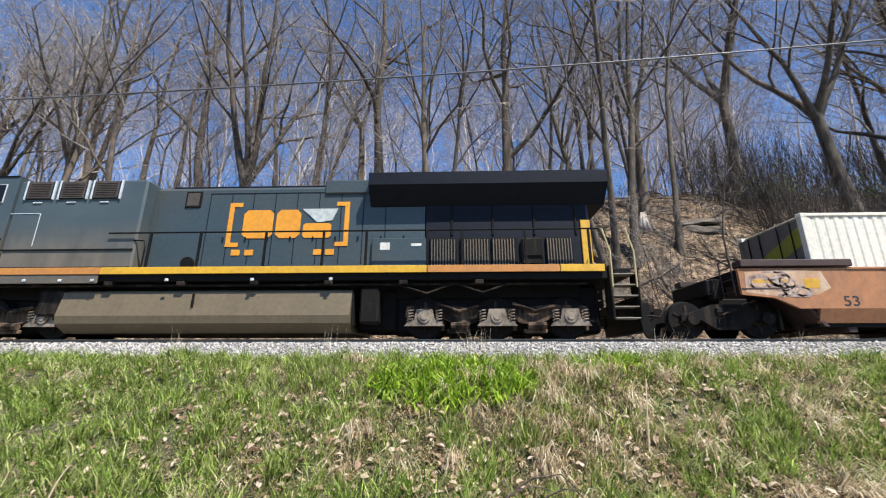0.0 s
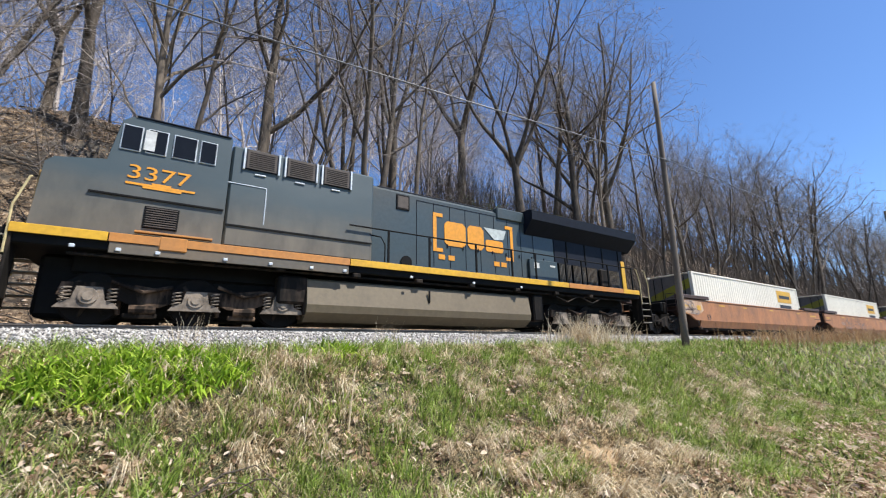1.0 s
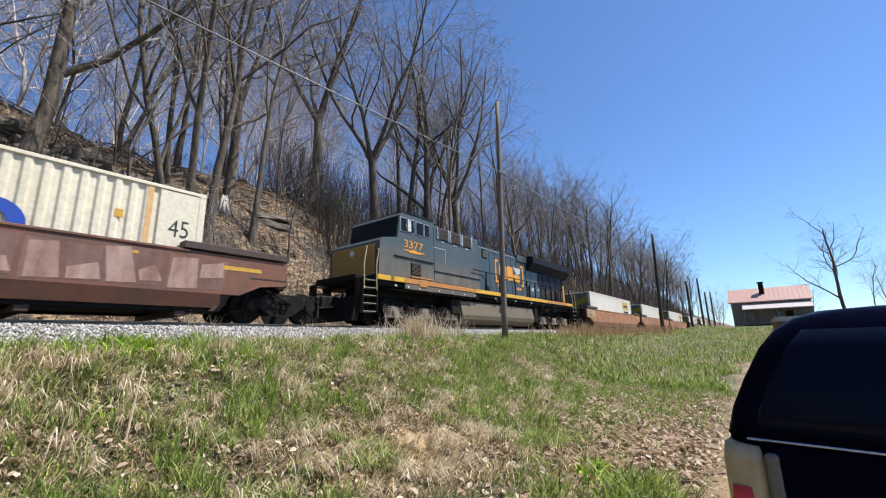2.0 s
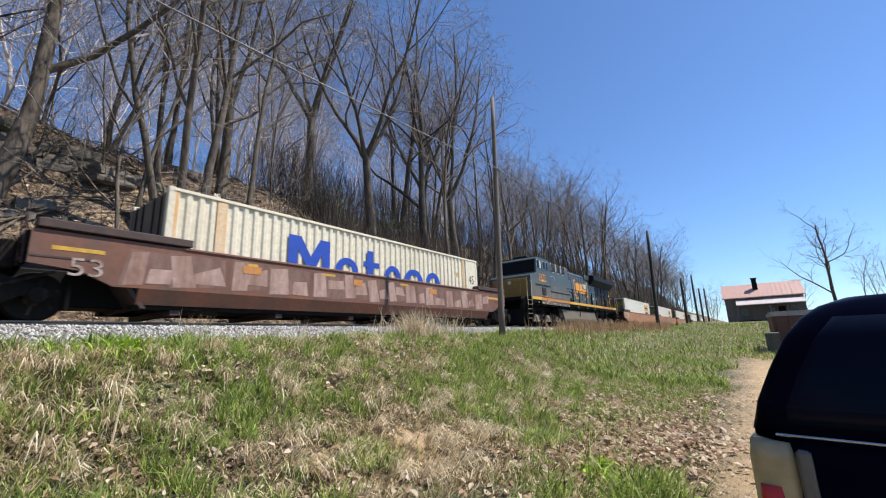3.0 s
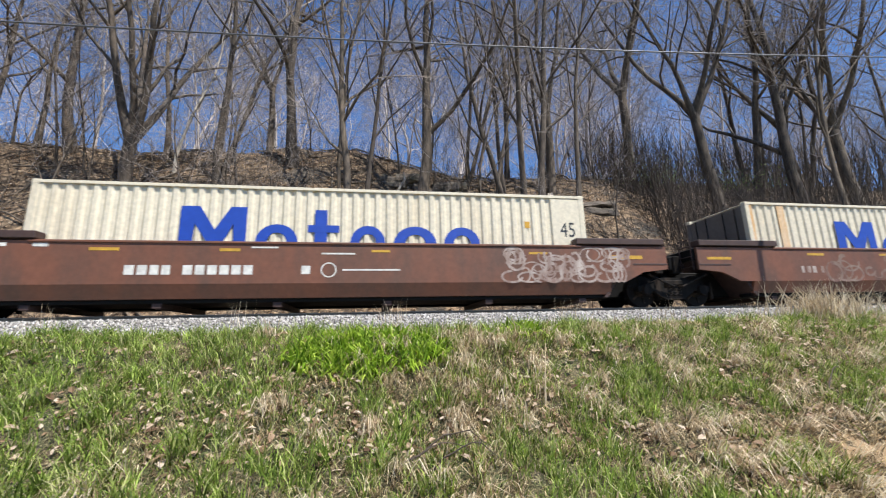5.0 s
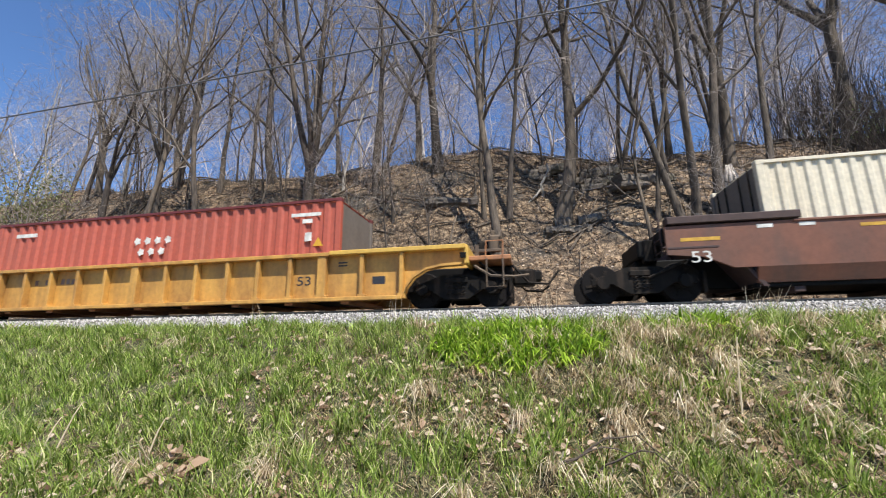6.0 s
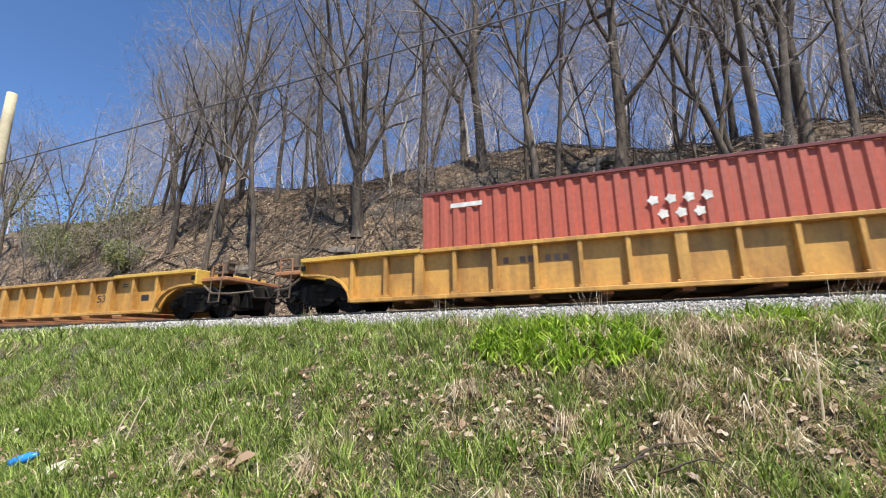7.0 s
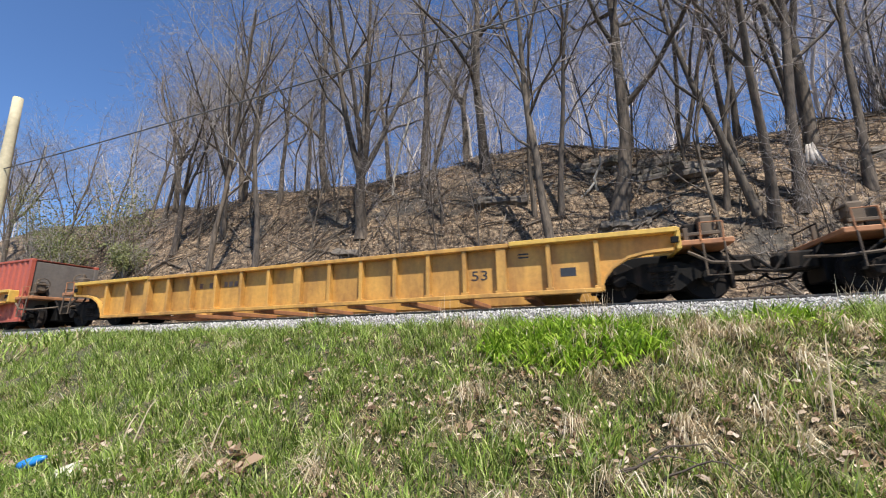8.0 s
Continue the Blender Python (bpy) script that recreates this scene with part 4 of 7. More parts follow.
def letter_blocks(c, x, z, k=1.0):
    """A blue company mark as plain shapes: two peaks, then rounded blocks and a tall bar."""
    y = -1.208
    b = Build()
    b.prism([(x, z), (x + 0.3 * k, z), (x + 0.32 * k, z + 0.55 * k), (x + 0.68 * k, z), (x + 0.95 * k, z), (x + 1.2 * k, z + 0.55 * k), (x + 1.22 * k, z), (x + 1.5 * k, z), (x + 1.5 * k, z + 0.98 * k), (x + 1.12 * k, z + 0.98 * k), (x + 0.78 * k, z + 0.4 * k), (x + 0.42 * k, z + 0.98 * k), (x, z + 0.98 * k)], y - 0.006, y)
    for x0, w in ((1.72, 1.0), (4.0, 0.88), (5.1, 1.12), (6.42, 0.98)):
        ring = [(x + k * (x0 + w / 2 + w / 2 * math.cos(a)), z + k * (0.1 + 0.46 * math.sin(a))) for a in [math.pi * j / 10 for j in range(11)]]
        inner = [(x + k * (x0 + w / 2 + w * 0.24 * math.cos(a)), z + k * (0.1 + 0.24 * math.sin(a))) for a in [math.pi * (10 - j) / 10 for j in range(11)]]
        for i in range(10):
            b.prism([ring[i], ring[i + 1], inner[9 - i], inner[10 - i]], y - 0.006, y)
        b.box(x + k * x0, x + k * (x0 + w * 0.26), y - 0.006, y, z - 0.3, z + 0.1 * k, 0.001)
        b.box(x + k * (x0 + w * 0.74), x + k * (x0 + w), y - 0.006, y, z - 0.3, z + 0.1 * k, 0.001)
    b.box(x + 3.12 * k, x + 3.42 * k, y - 0.006, y, z - 0.3, z + 0.95 * k, 0.001)
    b.box(x + 2.95 * k, x + 3.72 * k, y - 0.007, y - 0.001, z + 0.36 * k, z + 0.55 * k, 0.001)
    tagged(part("company_mark", b, M_BLUE, c, "blue company mark in plain shapes"), kind="stuff")
    part("end_panel", plates([(5.86, 6.7, 0.4, 3.06)], -1.2075, 0.006), M_CREAM, c, "flat cream end panel")
    part("label", plates([(5.05, 5.2, 2.2, 2.38)], -1.206, 0.008), M_YELLOW, c, "small yellow label")
    writing("45", 0.6, M_INK, c, 6.08, -1.215, 1.96, "size_number", "dark painted size number", 0.78)


FIRST, SECOND, THIRD = -28.1, -47.3, -66.4
smooth_well(FIRST, M_BROWN, "brown steel well car with faded pinkish sprayed paint", (9.2,), marks_blocks, "brown well cars")
smooth_well(SECOND, M_BROWN, "brown steel well car with faint sprayed loops", (9.55,), marks_faded, "brown well cars")
smooth_well(THIRD, M_BROWN, "brown steel well car with white bars of lettering", (9.5, -9.5), marks_bars, "brown well cars")
for u, lab, rust in ((FIRST, "cream corrugated container with rust-streaked corner posts and blue mark", True),
                     (SECOND, "cream corrugated container with rusty posts and blue mark", True),
                     (THIRD, "clean cream corrugated container with large blue mark", False)):
    c = container(u, 13.716, 2.9, M_CREAM, lab, "cream containers")
    letter_blocks(c, -3.64, 1.62)
    if rust:
        for x0, x1 in ((-6.84, -6.62), (-5.72, -5.46), (5.6, 5.72)):
            part("rust_stripe", plates([(x0, x1, 0.5, 3.1)], -1.208, 0.005), M_RUST, c, "orange rust-stained strip")


def ribbed_well(u, label, group):
    """A yellow well car: ribbed sides under a top chord, arched ends over the trucks."""
    car = thing("well_car", label, "well car", group)
    for s in (-1, 1):
        y0, y1 = min(s * 1.33, s * 1.27), max(s * 1.33, s * 1.27)
        arch = [(8.02, 0.24), (8.12, 0.5), (8.3, 0.72), (8.6, 0.9), (9.0, 0.98), (9.5, 1.0)]
        out = [(-x, z) for x, z in arch[::-1]] + arch + [(9.62, 1.05), (9.62, 1.4), (-9.62, 1.4), (-9.62, 1.05)]
        part("side_web", Build().prism(out, y0, y1), M_WELL_YELLOW, car)
        yo = s * 1.44
        part("top_chord", Build().box(-6.0, 6.0, yo - 0.1, yo + 0.1, 1.38, 1.48, 0.012), M_WELL_YELLOW, car)
        for x0, x1 in ((-9.62, -6.02), (6.02, 9.62)):
            part("end_chord", Build().box(x0, x1, yo - 0.12, yo + 0.12, 1.4, 1.51, 0.012), M_CHORD, car, "brighter yellow end chord")
        part("bottom_chord", Build().box(-8.0, 8.0, yo - 0.11, yo + 0.09, 0.2, 0.3, 0.012), M_WELL_YELLOW, car)
        for e in (-1, 1):
            strip = [(e * x, z) for x, z in arch] + [(e * x, z + 0.06) for x, z in arch[::-1]]
            part("arch_flange", Build().prism(strip[::e], yo - 0.1, yo + 0.05), M_WELL_YELLOW, car)
        for x in (-8.0, -7.0, -6.05, -4.1, -3.11, -2.11, -1.1, -0.07, 0.98, 1.98, 2.98, 3.92, 4.88, 5.8, 6.91, 7.97, -5.1):
            w = 0.1 if abs(abs(x) - 6) > 0.3 and abs(x + 0.07) > 0.1 else 0.24
            d0, d1 = (s * 1.33, s * 1.51) if s > 0 else (s * 1.51, s * 1.33)
            rb = Build().box(x - w / 2, x + w / 2, d0, d1, 0.3, 1.38, 0.012)
            rb.box(x - w / 2 - 0.05, x + w / 2 + 0.05, d0, d1, 0.22, 0.36, 0.012)
            part("rib", rb, M_WELL_YELLOW, car)
    for e in (-1, 1):
        b = Build().box(e * 9.62 - 0.05, e * 9.62 + 0.05, -1.5, 1.5, 1.02, 1.5, 0.02)
        part("end_plate", b, M_CHORD, car)
        part("lift_slot", Build().box(e * 9.55 - 0.08, e * 9.55 + 0.08, -1.53, -1.5, 1.16, 1.3, 0.01), M_BLACK, car)
        part("end_platform", Build().box(min(e * 9.65, e * 10.7), max(e * 9.65, e * 10.7), -1.3, 1.3, 1.12, 1.24, 0.02), M_WELL_ORANGE, car, "rusty orange end platform")
        part("draft_sill", Build().box(min(e * 7.8, e * 10.7), max(e * 7.8, e * 10.7), -0.4, 0.4, 0.3, 1.1, 0.03), M_BLACK, car)
        part("grab_iron", Build().tube([(e * 10.6, 0.9, 1.2), (e * 10.6, 0.9, 1.6), (e * 10.6, -0.2, 1.6), (e * 10.6, -0.2, 1.2)], 0.02, 6), M_TRUCK, car)
        b = Build()
        b.tube([(e * 10.5, -1.3, 1.2), (e * 10.52, -1.3, 1.6), (e * 10.1, -1.3, 1.6), (e * 10.08, -1.3, 1.2)], 0.02, 6)
        part("grab_iron", b, M_WELL_ORANGE, car)
        part("brake_gear", Build().box(e * 10.0 - 0.15, e * 10.0 + 0.15, -0.9, -0.5, 1.22, 1.7, 0.04).tube([(e * 9.9, -1.2, 1.1), (e * 10.4, -1.2, 0.7), (e * 10.6, -0.7, 0.65)], 0.03, 6), M_TRUCK, car)
        b = Build()
        for x, y, h in ((9.85, -1.1, 1.55), (10.25, -0.95, 1.95), (10.45, 0.3, 1.7)):
            b.box(e * x - 0.05, e * x + 0.05, y - 0.04, y + 0.04, 1.2, h, 0.012)
        b.box(min(e * 9.75, e * 10.5), max(e * 9.75, e * 10.5), -1.12, -1.06, 1.36, 1.44, 0.012)
        b.box(e * 10.3 - 0.16, e * 10.3 + 0.16, -1.05, -0.75, 1.4, 1.82, 0.05)
        b.box(min(e * 10.2, e * 10.5), max(e * 10.2, e * 10.5), -1.1, 0.34, 1.2, 1.26, 0.012)
        part("brake_stand", b, M_STAND, car, "dust-coated brake stand")
        b = Build().tube([(e * 9.8, -1.3, 0.98), (e * 10.2, -1.34, 0.72), (e * 10.75, -1.2, 0.7), (e * 11.1, -0.6, 0.82)], 0.035, 6)
        part("air_pipe", b, M_STAND, car)
        b = Build().tube([(e * 10.1, -1.32, 1.15), (e * 10.1, -1.36, 0.45), (e * 10.5, -1.36, 0.45), (e * 10.5, -1.32, 1.15)], 0.022, 6)
        part("stirrup_step", b, M_STAND, car)
        part("brake_wheel", Build().tube([(e * 10.48, -0.9 + 0.24 * math.cos(k * 0.5236), 1.72 + 0.24 * math.sin(k * 0.5236)) for k in range(13)], 0.02, 6).box(e * 10.48 - 0.02, e * 10.48 + 0.02, -1.13, -0.67, 1.7, 1.74, 0.006), M_STAND, car)
        part("bulkhead", Build().prism([(e * 6.2, 0.3), (e * 6.3, 0.3), (e * 7.9, 1.3), (e * 7.8, 1.3)][:: e], -1.24, 1.24), M_WELL_YELLOW, car)
        coupler(car, e * 10.7, e, 0.6)
        add_truck(car, e * 9.3, (-0.89, 0.89), 0.46)
    for k in range(9):
        x = -6.4 + k * 1.6
        part("floor_beam", Build().box(x - 0.12, x + 0.12, -1.3, 1.3, 0.14, 0.26, 0.01), M_WELL_ORANGE, car)
    writing("53", 0.34, M_INK, car, 5.0, -1.335, 0.66, "size_number", "dark painted size number", 1.35)
    for rect in ((7.15, 7.5, 0.62, 0.82), (6.2, 6.45, 1.12, 1.16), (6.2, 6.45, 1.2, 1.24)):
        part("data_plate", plates([rect], -1.331), M_INK, car)
    b = Build()
    for x in (-3.9, -3.5, -3.3, -3.0 + 0.1, -2.7, -2.5):
        b.box(x, x + 0.13, -1.335, -1.331, 0.98, 1.14, 0.001)
    tagged(part("lettering", b, M_SPRAY_DIM, car), kind="stuff")
    return on_train(car, u)


M_STAND = paint("stand_dust", (0.13, 0.09, 0.055), (0.06, 0.042, 0.03), 0.8, 0.8, scale=3, lo=0.4, hi=0.65)
M_OLIVE = paint("olive_yellow", (0.3, 0.27, 0.02), (0.2, 0.16, 0.04), 0.6, 0.6, scale=3)
M_CHORD = paint("chord_yellow", (0.62, 0.38, 0.07), (0.4, 0.22, 0.06), 0.5, 0.55, scale=1.2)
ribbed_well(-89.6, "yellow ribbed well car carrying a red container", "yellow well cars")
ribbed_well(-112.8, "empty yellow ribbed well car with rust stains", "yellow well cars")
ribbed_well(-136.0, "yellow ribbed well car carrying a red container", "yellow well cars")
red = container(-89.55, 12.19, 2.83, M_RED, "red corrugated container with small white marks", "red containers", 0.36, None, plain("red_dark_rail", (0.12, 0.02, 0.018), 0.6), depth=0.06)
for row, (n, x0, z) in enumerate(((4, -0.5, 2.22), (3, -0.33, 1.88))):
    for k in range(n):
        cx = x0 + k * 0.36
        b = Build().prism([(cx + (0.13 if j % 2 else 0.09) * math.cos(j * math.pi / 5), z + (0.13 if j % 2 else 0.09) * math.sin(j * math.pi / 5)) for j in range(10)], -1.214, -1.206)
        part("company_mark", b, M_CHALK, red, "white plain shape of a company mark")
for rect in ((-5.3, -4.45, 2.6, 2.72), (4.6, 5.5, 2.62, 2.72), (4.95, 5.25, 2.42, 2.54), (5.05, 5.25, 1.9, 2.15)):
    part("lettering", plates([rect], -1.206, 0.008), M_CHALK, red)
part("hazard_label", Build().prism([(5.3, 1.75), (5.6, 1.75), (5.45, 2.0)], -1.214, -1.206), M_YELLOW, red)
container(-132.0, 12.19, 2.5, M_RED, "red corrugated container low in its well car", "red containers", 0.36)

# the cars ahead of the locomotive
smooth_well(15.9, M_WELL_ORANGE, "rusty orange steel well car with white sprayed loops", (-9.2,), marks_orange, "orange well cars")
smooth_well(35.0, M_WELL_ORANGE, "rusty orange steel well car", (-9.55,), marks_faded, "orange well cars")
smooth_well(54.1, M_WELL_ORANGE, "rusty orange steel well car", (-9.55, 9.2), marks_faded, "orange well cars")
smooth_well(77.0, M_BROWN, "brown steel well car far down the line", (-9.2, 9.2), marks_faded, "brown well cars")
smooth_well(99.0, M_BROWN, "brown steel well car far down the line", (-9.2, 9.2), marks_faded, "brown well cars")
for u in (15.75, 35.0, 54.1, 77.0, 99.0):
    c = container(u, 13.716, 2.9, M_WHITE, "white corrugated container with a yellow panel", "white containers", 0.24, depth=0.018)
    b = Build()
    b.add([(-6.835, -1.05, 2.35), (-6.835, 1.05, 1.7), (-6.835, 1.05, 2.1), (-6.835, -1.05, 2.85)], [(0, 3, 2, 1)])
    part("door_stripe", b, M_OLIVE, c, "olive-yellow slanted stripe on the doors")
    part("yellow_panel", plates([(3.4, 5.6, 2.1, 2.85)], -1.208, 0.006), M_YELLOW, c, "yellow painted panel")
    tagged(part("lettering", plates([(3.6, 5.4, 1.75, 1.95), (3.7, 5.3, 2.35, 2.55)], -1.215, 0.006), M_INK, c), kind="stuff")
# ---- trees ----
def bark(name, dark, light):
    mt, nt, bs = nodes_of(name)
    info = nt.nodes.new("ShaderNodeObjectInfo")
    g = ramp(nt, noise_of(nt, coords(nt, (1, 1, 0.22)), 7, 6, 0.65), [(0.3, dark), (0.68, light)])
    big = ramp(nt, noise_of(nt, coords(nt, (1, 1, 0.5)), 0.8, 3), [(0.35, (0.7, 0.7, 0.7)), (0.65, (1.15, 1.12, 1.08))])
    tone = ramp(nt, info.outputs["Random"], [(0.0, (0.7, 0.68, 0.68)), (0.5, (1.0, 0.97, 0.93)), (1.0, (1.3, 1.25, 1.15))])
    nt.links.new(mixed(nt, 1.0, mixed(nt, 1.0, g, big, "MULTIPLY"), tone, "MULTIPLY"), bs.inputs["Base Color"])
    bs.inputs["Roughness"].default_value = 0.9
    bumped(nt, bs, noise_of(nt, coords(nt, (1, 1, 0.2)), 22, 4), 0.7, 0.03)
    return mt


M_BARK = bark("bark_grey_brown", (0.026, 0.02, 0.015), (0.18, 0.144, 0.11))
M_TWIG = bark("twig_grey_brown", (0.165, 0.145, 0.133), (0.42, 0.375, 0.345))
# paled well beyond bark: distance haze put into the far trees' colour
M_FAR = bark("twig_far_haze", (0.36, 0.33, 0.325), (0.68, 0.63, 0.62))
M_BRUSH = bark("brush_brown", (0.05, 0.038, 0.028), (0.2, 0.155, 0.115))
M_PALE = bark("bark_pale", (0.22, 0.2, 0.17), (0.6, 0.56, 0.5))


def grow(seed, height, girth, forks, levels=4, lean=0.05, spread=0.5, low=0.35, kids=(7, 6, 5, 4), crotch=0.0):
    """A leafless tree: trunk and limbs in one build, branches and twigs in another."""
    rng = random.Random(seed)
    wood, twigs = Build(), Build()

    def limb(start, way, length, radius, level):
        n = (9, 6, 4, 2, 1)[level]
        pts, d, p = [start], way.normalized(), start.copy()
        wob = (0.085, 0.21, 0.26, 0.28, 0.28)[level]
        for k in range(n):
            d = (d + Vector((rng.gauss(0, wob), rng.gauss(0, wob), rng.gauss(0, wob * 0.6) + (0.035, 0.075, 0.06, 0.04, 0.02)[level]))).normalized()
            p = p + d * (length / n)
            pts.append(p.copy())
        tip = (0.35, 0.22, 0.25, 0.4, 0.5)[level]
        radii = [radius * (1 - (1 - tip) * k / n) for k in range(n + 1)]
        if level == 0:
            radii[0] *= 1.45
            radii[1] *= 1.08
        (wood if level < 2 else twigs).tube(pts, radii, (8, 5, 4, 3, 3)[level], closed=False)
        if level >= levels:
            return
        count = kids[level]
        for k in range(count):
            f = (low + (1 - low) * (k + rng.random() * 0.8) / count) if level == 0 else 0.18 + 0.8 * (k + rng.random()) / count
            f = min(f, 0.99)
            i = min(int(f * n), n - 1)
            at = pts[i].lerp(pts[i + 1], f * n - i)
            axis = (pts[i + 1] - pts[i]).normalized()
            turn = k * 2.4 + rng.uniform(-0.6, 0.6)
            side = axis.orthogonal().normalized()
            side.rotate(Matrix.Rotation(turn, 3, axis))
            ang = rng.uniform(0.7, 1.15) * spread * (0.9, 1.25, 1.4, 1.5)[level]
            out = axis * math.cos(ang) + side * math.sin(ang)
            ln = length * (rng.uniform(0.36, 0.6), rng.uniform(0.38, 0.62), rng.uniform(0.4, 0.65), rng.uniform(0.4, 0.7))[level] * (1.2 - 0.5 * f)
            limb(at, out, ln, max(radii[i] * (0.54, 0.52, 0.5, 0.55)[level], (0.012, 0.0095, 0.008, 0.006)[level]), level + 1)

    base = Vector((0, 0, -0.35))
    if crotch:
        bow = Vector((rng.gauss(0, 0.12), rng.gauss(0, 0.12), 0))
        top = Vector((0, 0, crotch)) + bow * 2
        wood.tube([base, (0, 0, 0.3), top * 0.5 + bow, top + Vector((0, 0, 0.3))], [girth * 1.6, girth * 1.15, girth, girth * 0.85], 9, closed=False)
        for k in range(forks):
            a = k * 2 * math.pi / forks + rng.uniform(-0.5, 0.5)
            tilt = rng.uniform(0.22, 0.62)
            limb(top - Vector((0, 0, rng.uniform(0, 0.5))), Vector((math.cos(a) * tilt, math.sin(a) * tilt, 1)), (height - crotch) * rng.uniform(0.75, 1.05), girth * rng.uniform(0.5, 0.66), 0)
        return wood, twigs
    for k in range(forks):
        a = k * 2 * math.pi / forks + rng.uniform(0, 1)
        off = 0.0 if forks == 1 else 0.16
        way = Vector((math.cos(a) * (lean + 0.17 * (forks > 1)), math.sin(a) * (lean + 0.12 * (forks > 1)), 1))
        limb(base + Vector((math.cos(a), math.sin(a), 0)) * off, way, height * rng.uniform(0.88, 1.0), girth * (1 if forks == 1 else 0.8), 0)
    return wood, twigs


TREES = []
for i, (h, g, fk, lv, sp, low, kids, pale) in enumerate((
        (17, 0.21, 1, 4, 0.72, 0.34, (8, 5, 4, 3), 0), (18, 0.29, 1, 4, 0.9, 0.28, (9, 6, 4, 3), 0),
        (16, 0.19, 2, 4, 0.7, 0.32, (7, 5, 4, 3), 0), (15, 0.19, 3, 4, 0.68, 0.3, (6, 5, 4, 3), 0),
        (17, 0.15, 1, 4, 0.55, 0.32, (9, 5, 4, 4), 0), (15, 0.11, 1, 4, 0.55, 0.3, (8, 5, 4, 3), 0),
        (15, 0.1, 1, 4, 0.6, 0.3, (8, 5, 4, 3), 1), (12, 0.075, 1, 3, 0.7, 0.2, (11, 6, 5, 0), 0),
        (9, 0.05, 1, 3, 0.7, 0.15, (10, 6, 5, 0), 0), (6, 0.035, 3, 3, 0.7, 0.1, (7, 5, 4, 0), 0),
        (16, 0.15, 1, 4, 0.8, 0.16, (11, 6, 5, 3), 0), (16, 0.12, 2, 4, 0.75, 0.16, (8, 6, 5, 3), 0), (15, 0.1, 1, 4, 0.75, 0.14, (12, 6, 5, 3), 0),
        (17, 0.27, 5, 4, 0.72, 0.18, (7, 5, 4, 3), 0), (15, 0.22, 4, 4, 0.8, 0.2, (7, 5, 4, 3), 0))):
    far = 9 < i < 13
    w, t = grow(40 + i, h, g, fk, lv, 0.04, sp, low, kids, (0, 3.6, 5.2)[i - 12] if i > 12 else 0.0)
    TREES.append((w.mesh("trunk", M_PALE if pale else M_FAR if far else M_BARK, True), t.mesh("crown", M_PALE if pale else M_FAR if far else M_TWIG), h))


def plant_tree(kind, x, y, turn, size=1.0, lean=0.0, label=""):
    tm, cm, h = TREES[kind]
    words = ("tall leafless hardwood with grey-brown bark", "broad leafless oak with heavy ascending limbs", "twin-stemmed leafless tree on the slope", "many-stemmed leafless maple clump",
             "slender leafless tree with high crown", "thin leafless tree among others", "pale-barked slender leafless birch", "young leafless tree on the slope", "leafless sapling on the slope", "low leafless shrub with many stems",
             "leafless hardwood in the far woods", "twin-stemmed leafless tree in the far woods", "slim leafless tree in the far woods",
             "low-forking leafless oak with a wide crown", "leafless hardwood forking into spreading limbs")
    tr = thing("tree" if h > 8 else "sapling", label or words[kind], "tree", "hillside trees")
    tr.matrix_world = pose(x, y, ground_z(x, y), lean, lean * 0.6, turn) @ Matrix.Diagonal((size, size, size, 1))
    part("trunk", tm, None, tr)
    part("crown", cm, None, tr)
    return tr


def on_hill(across, up):
    """Where a sight line of these slopes from the eye meets the hillside."""
    y = 15.0
    while y < 60 and ground_z(across * y, y) < up * y:
        y += 0.1
    return across * y, y


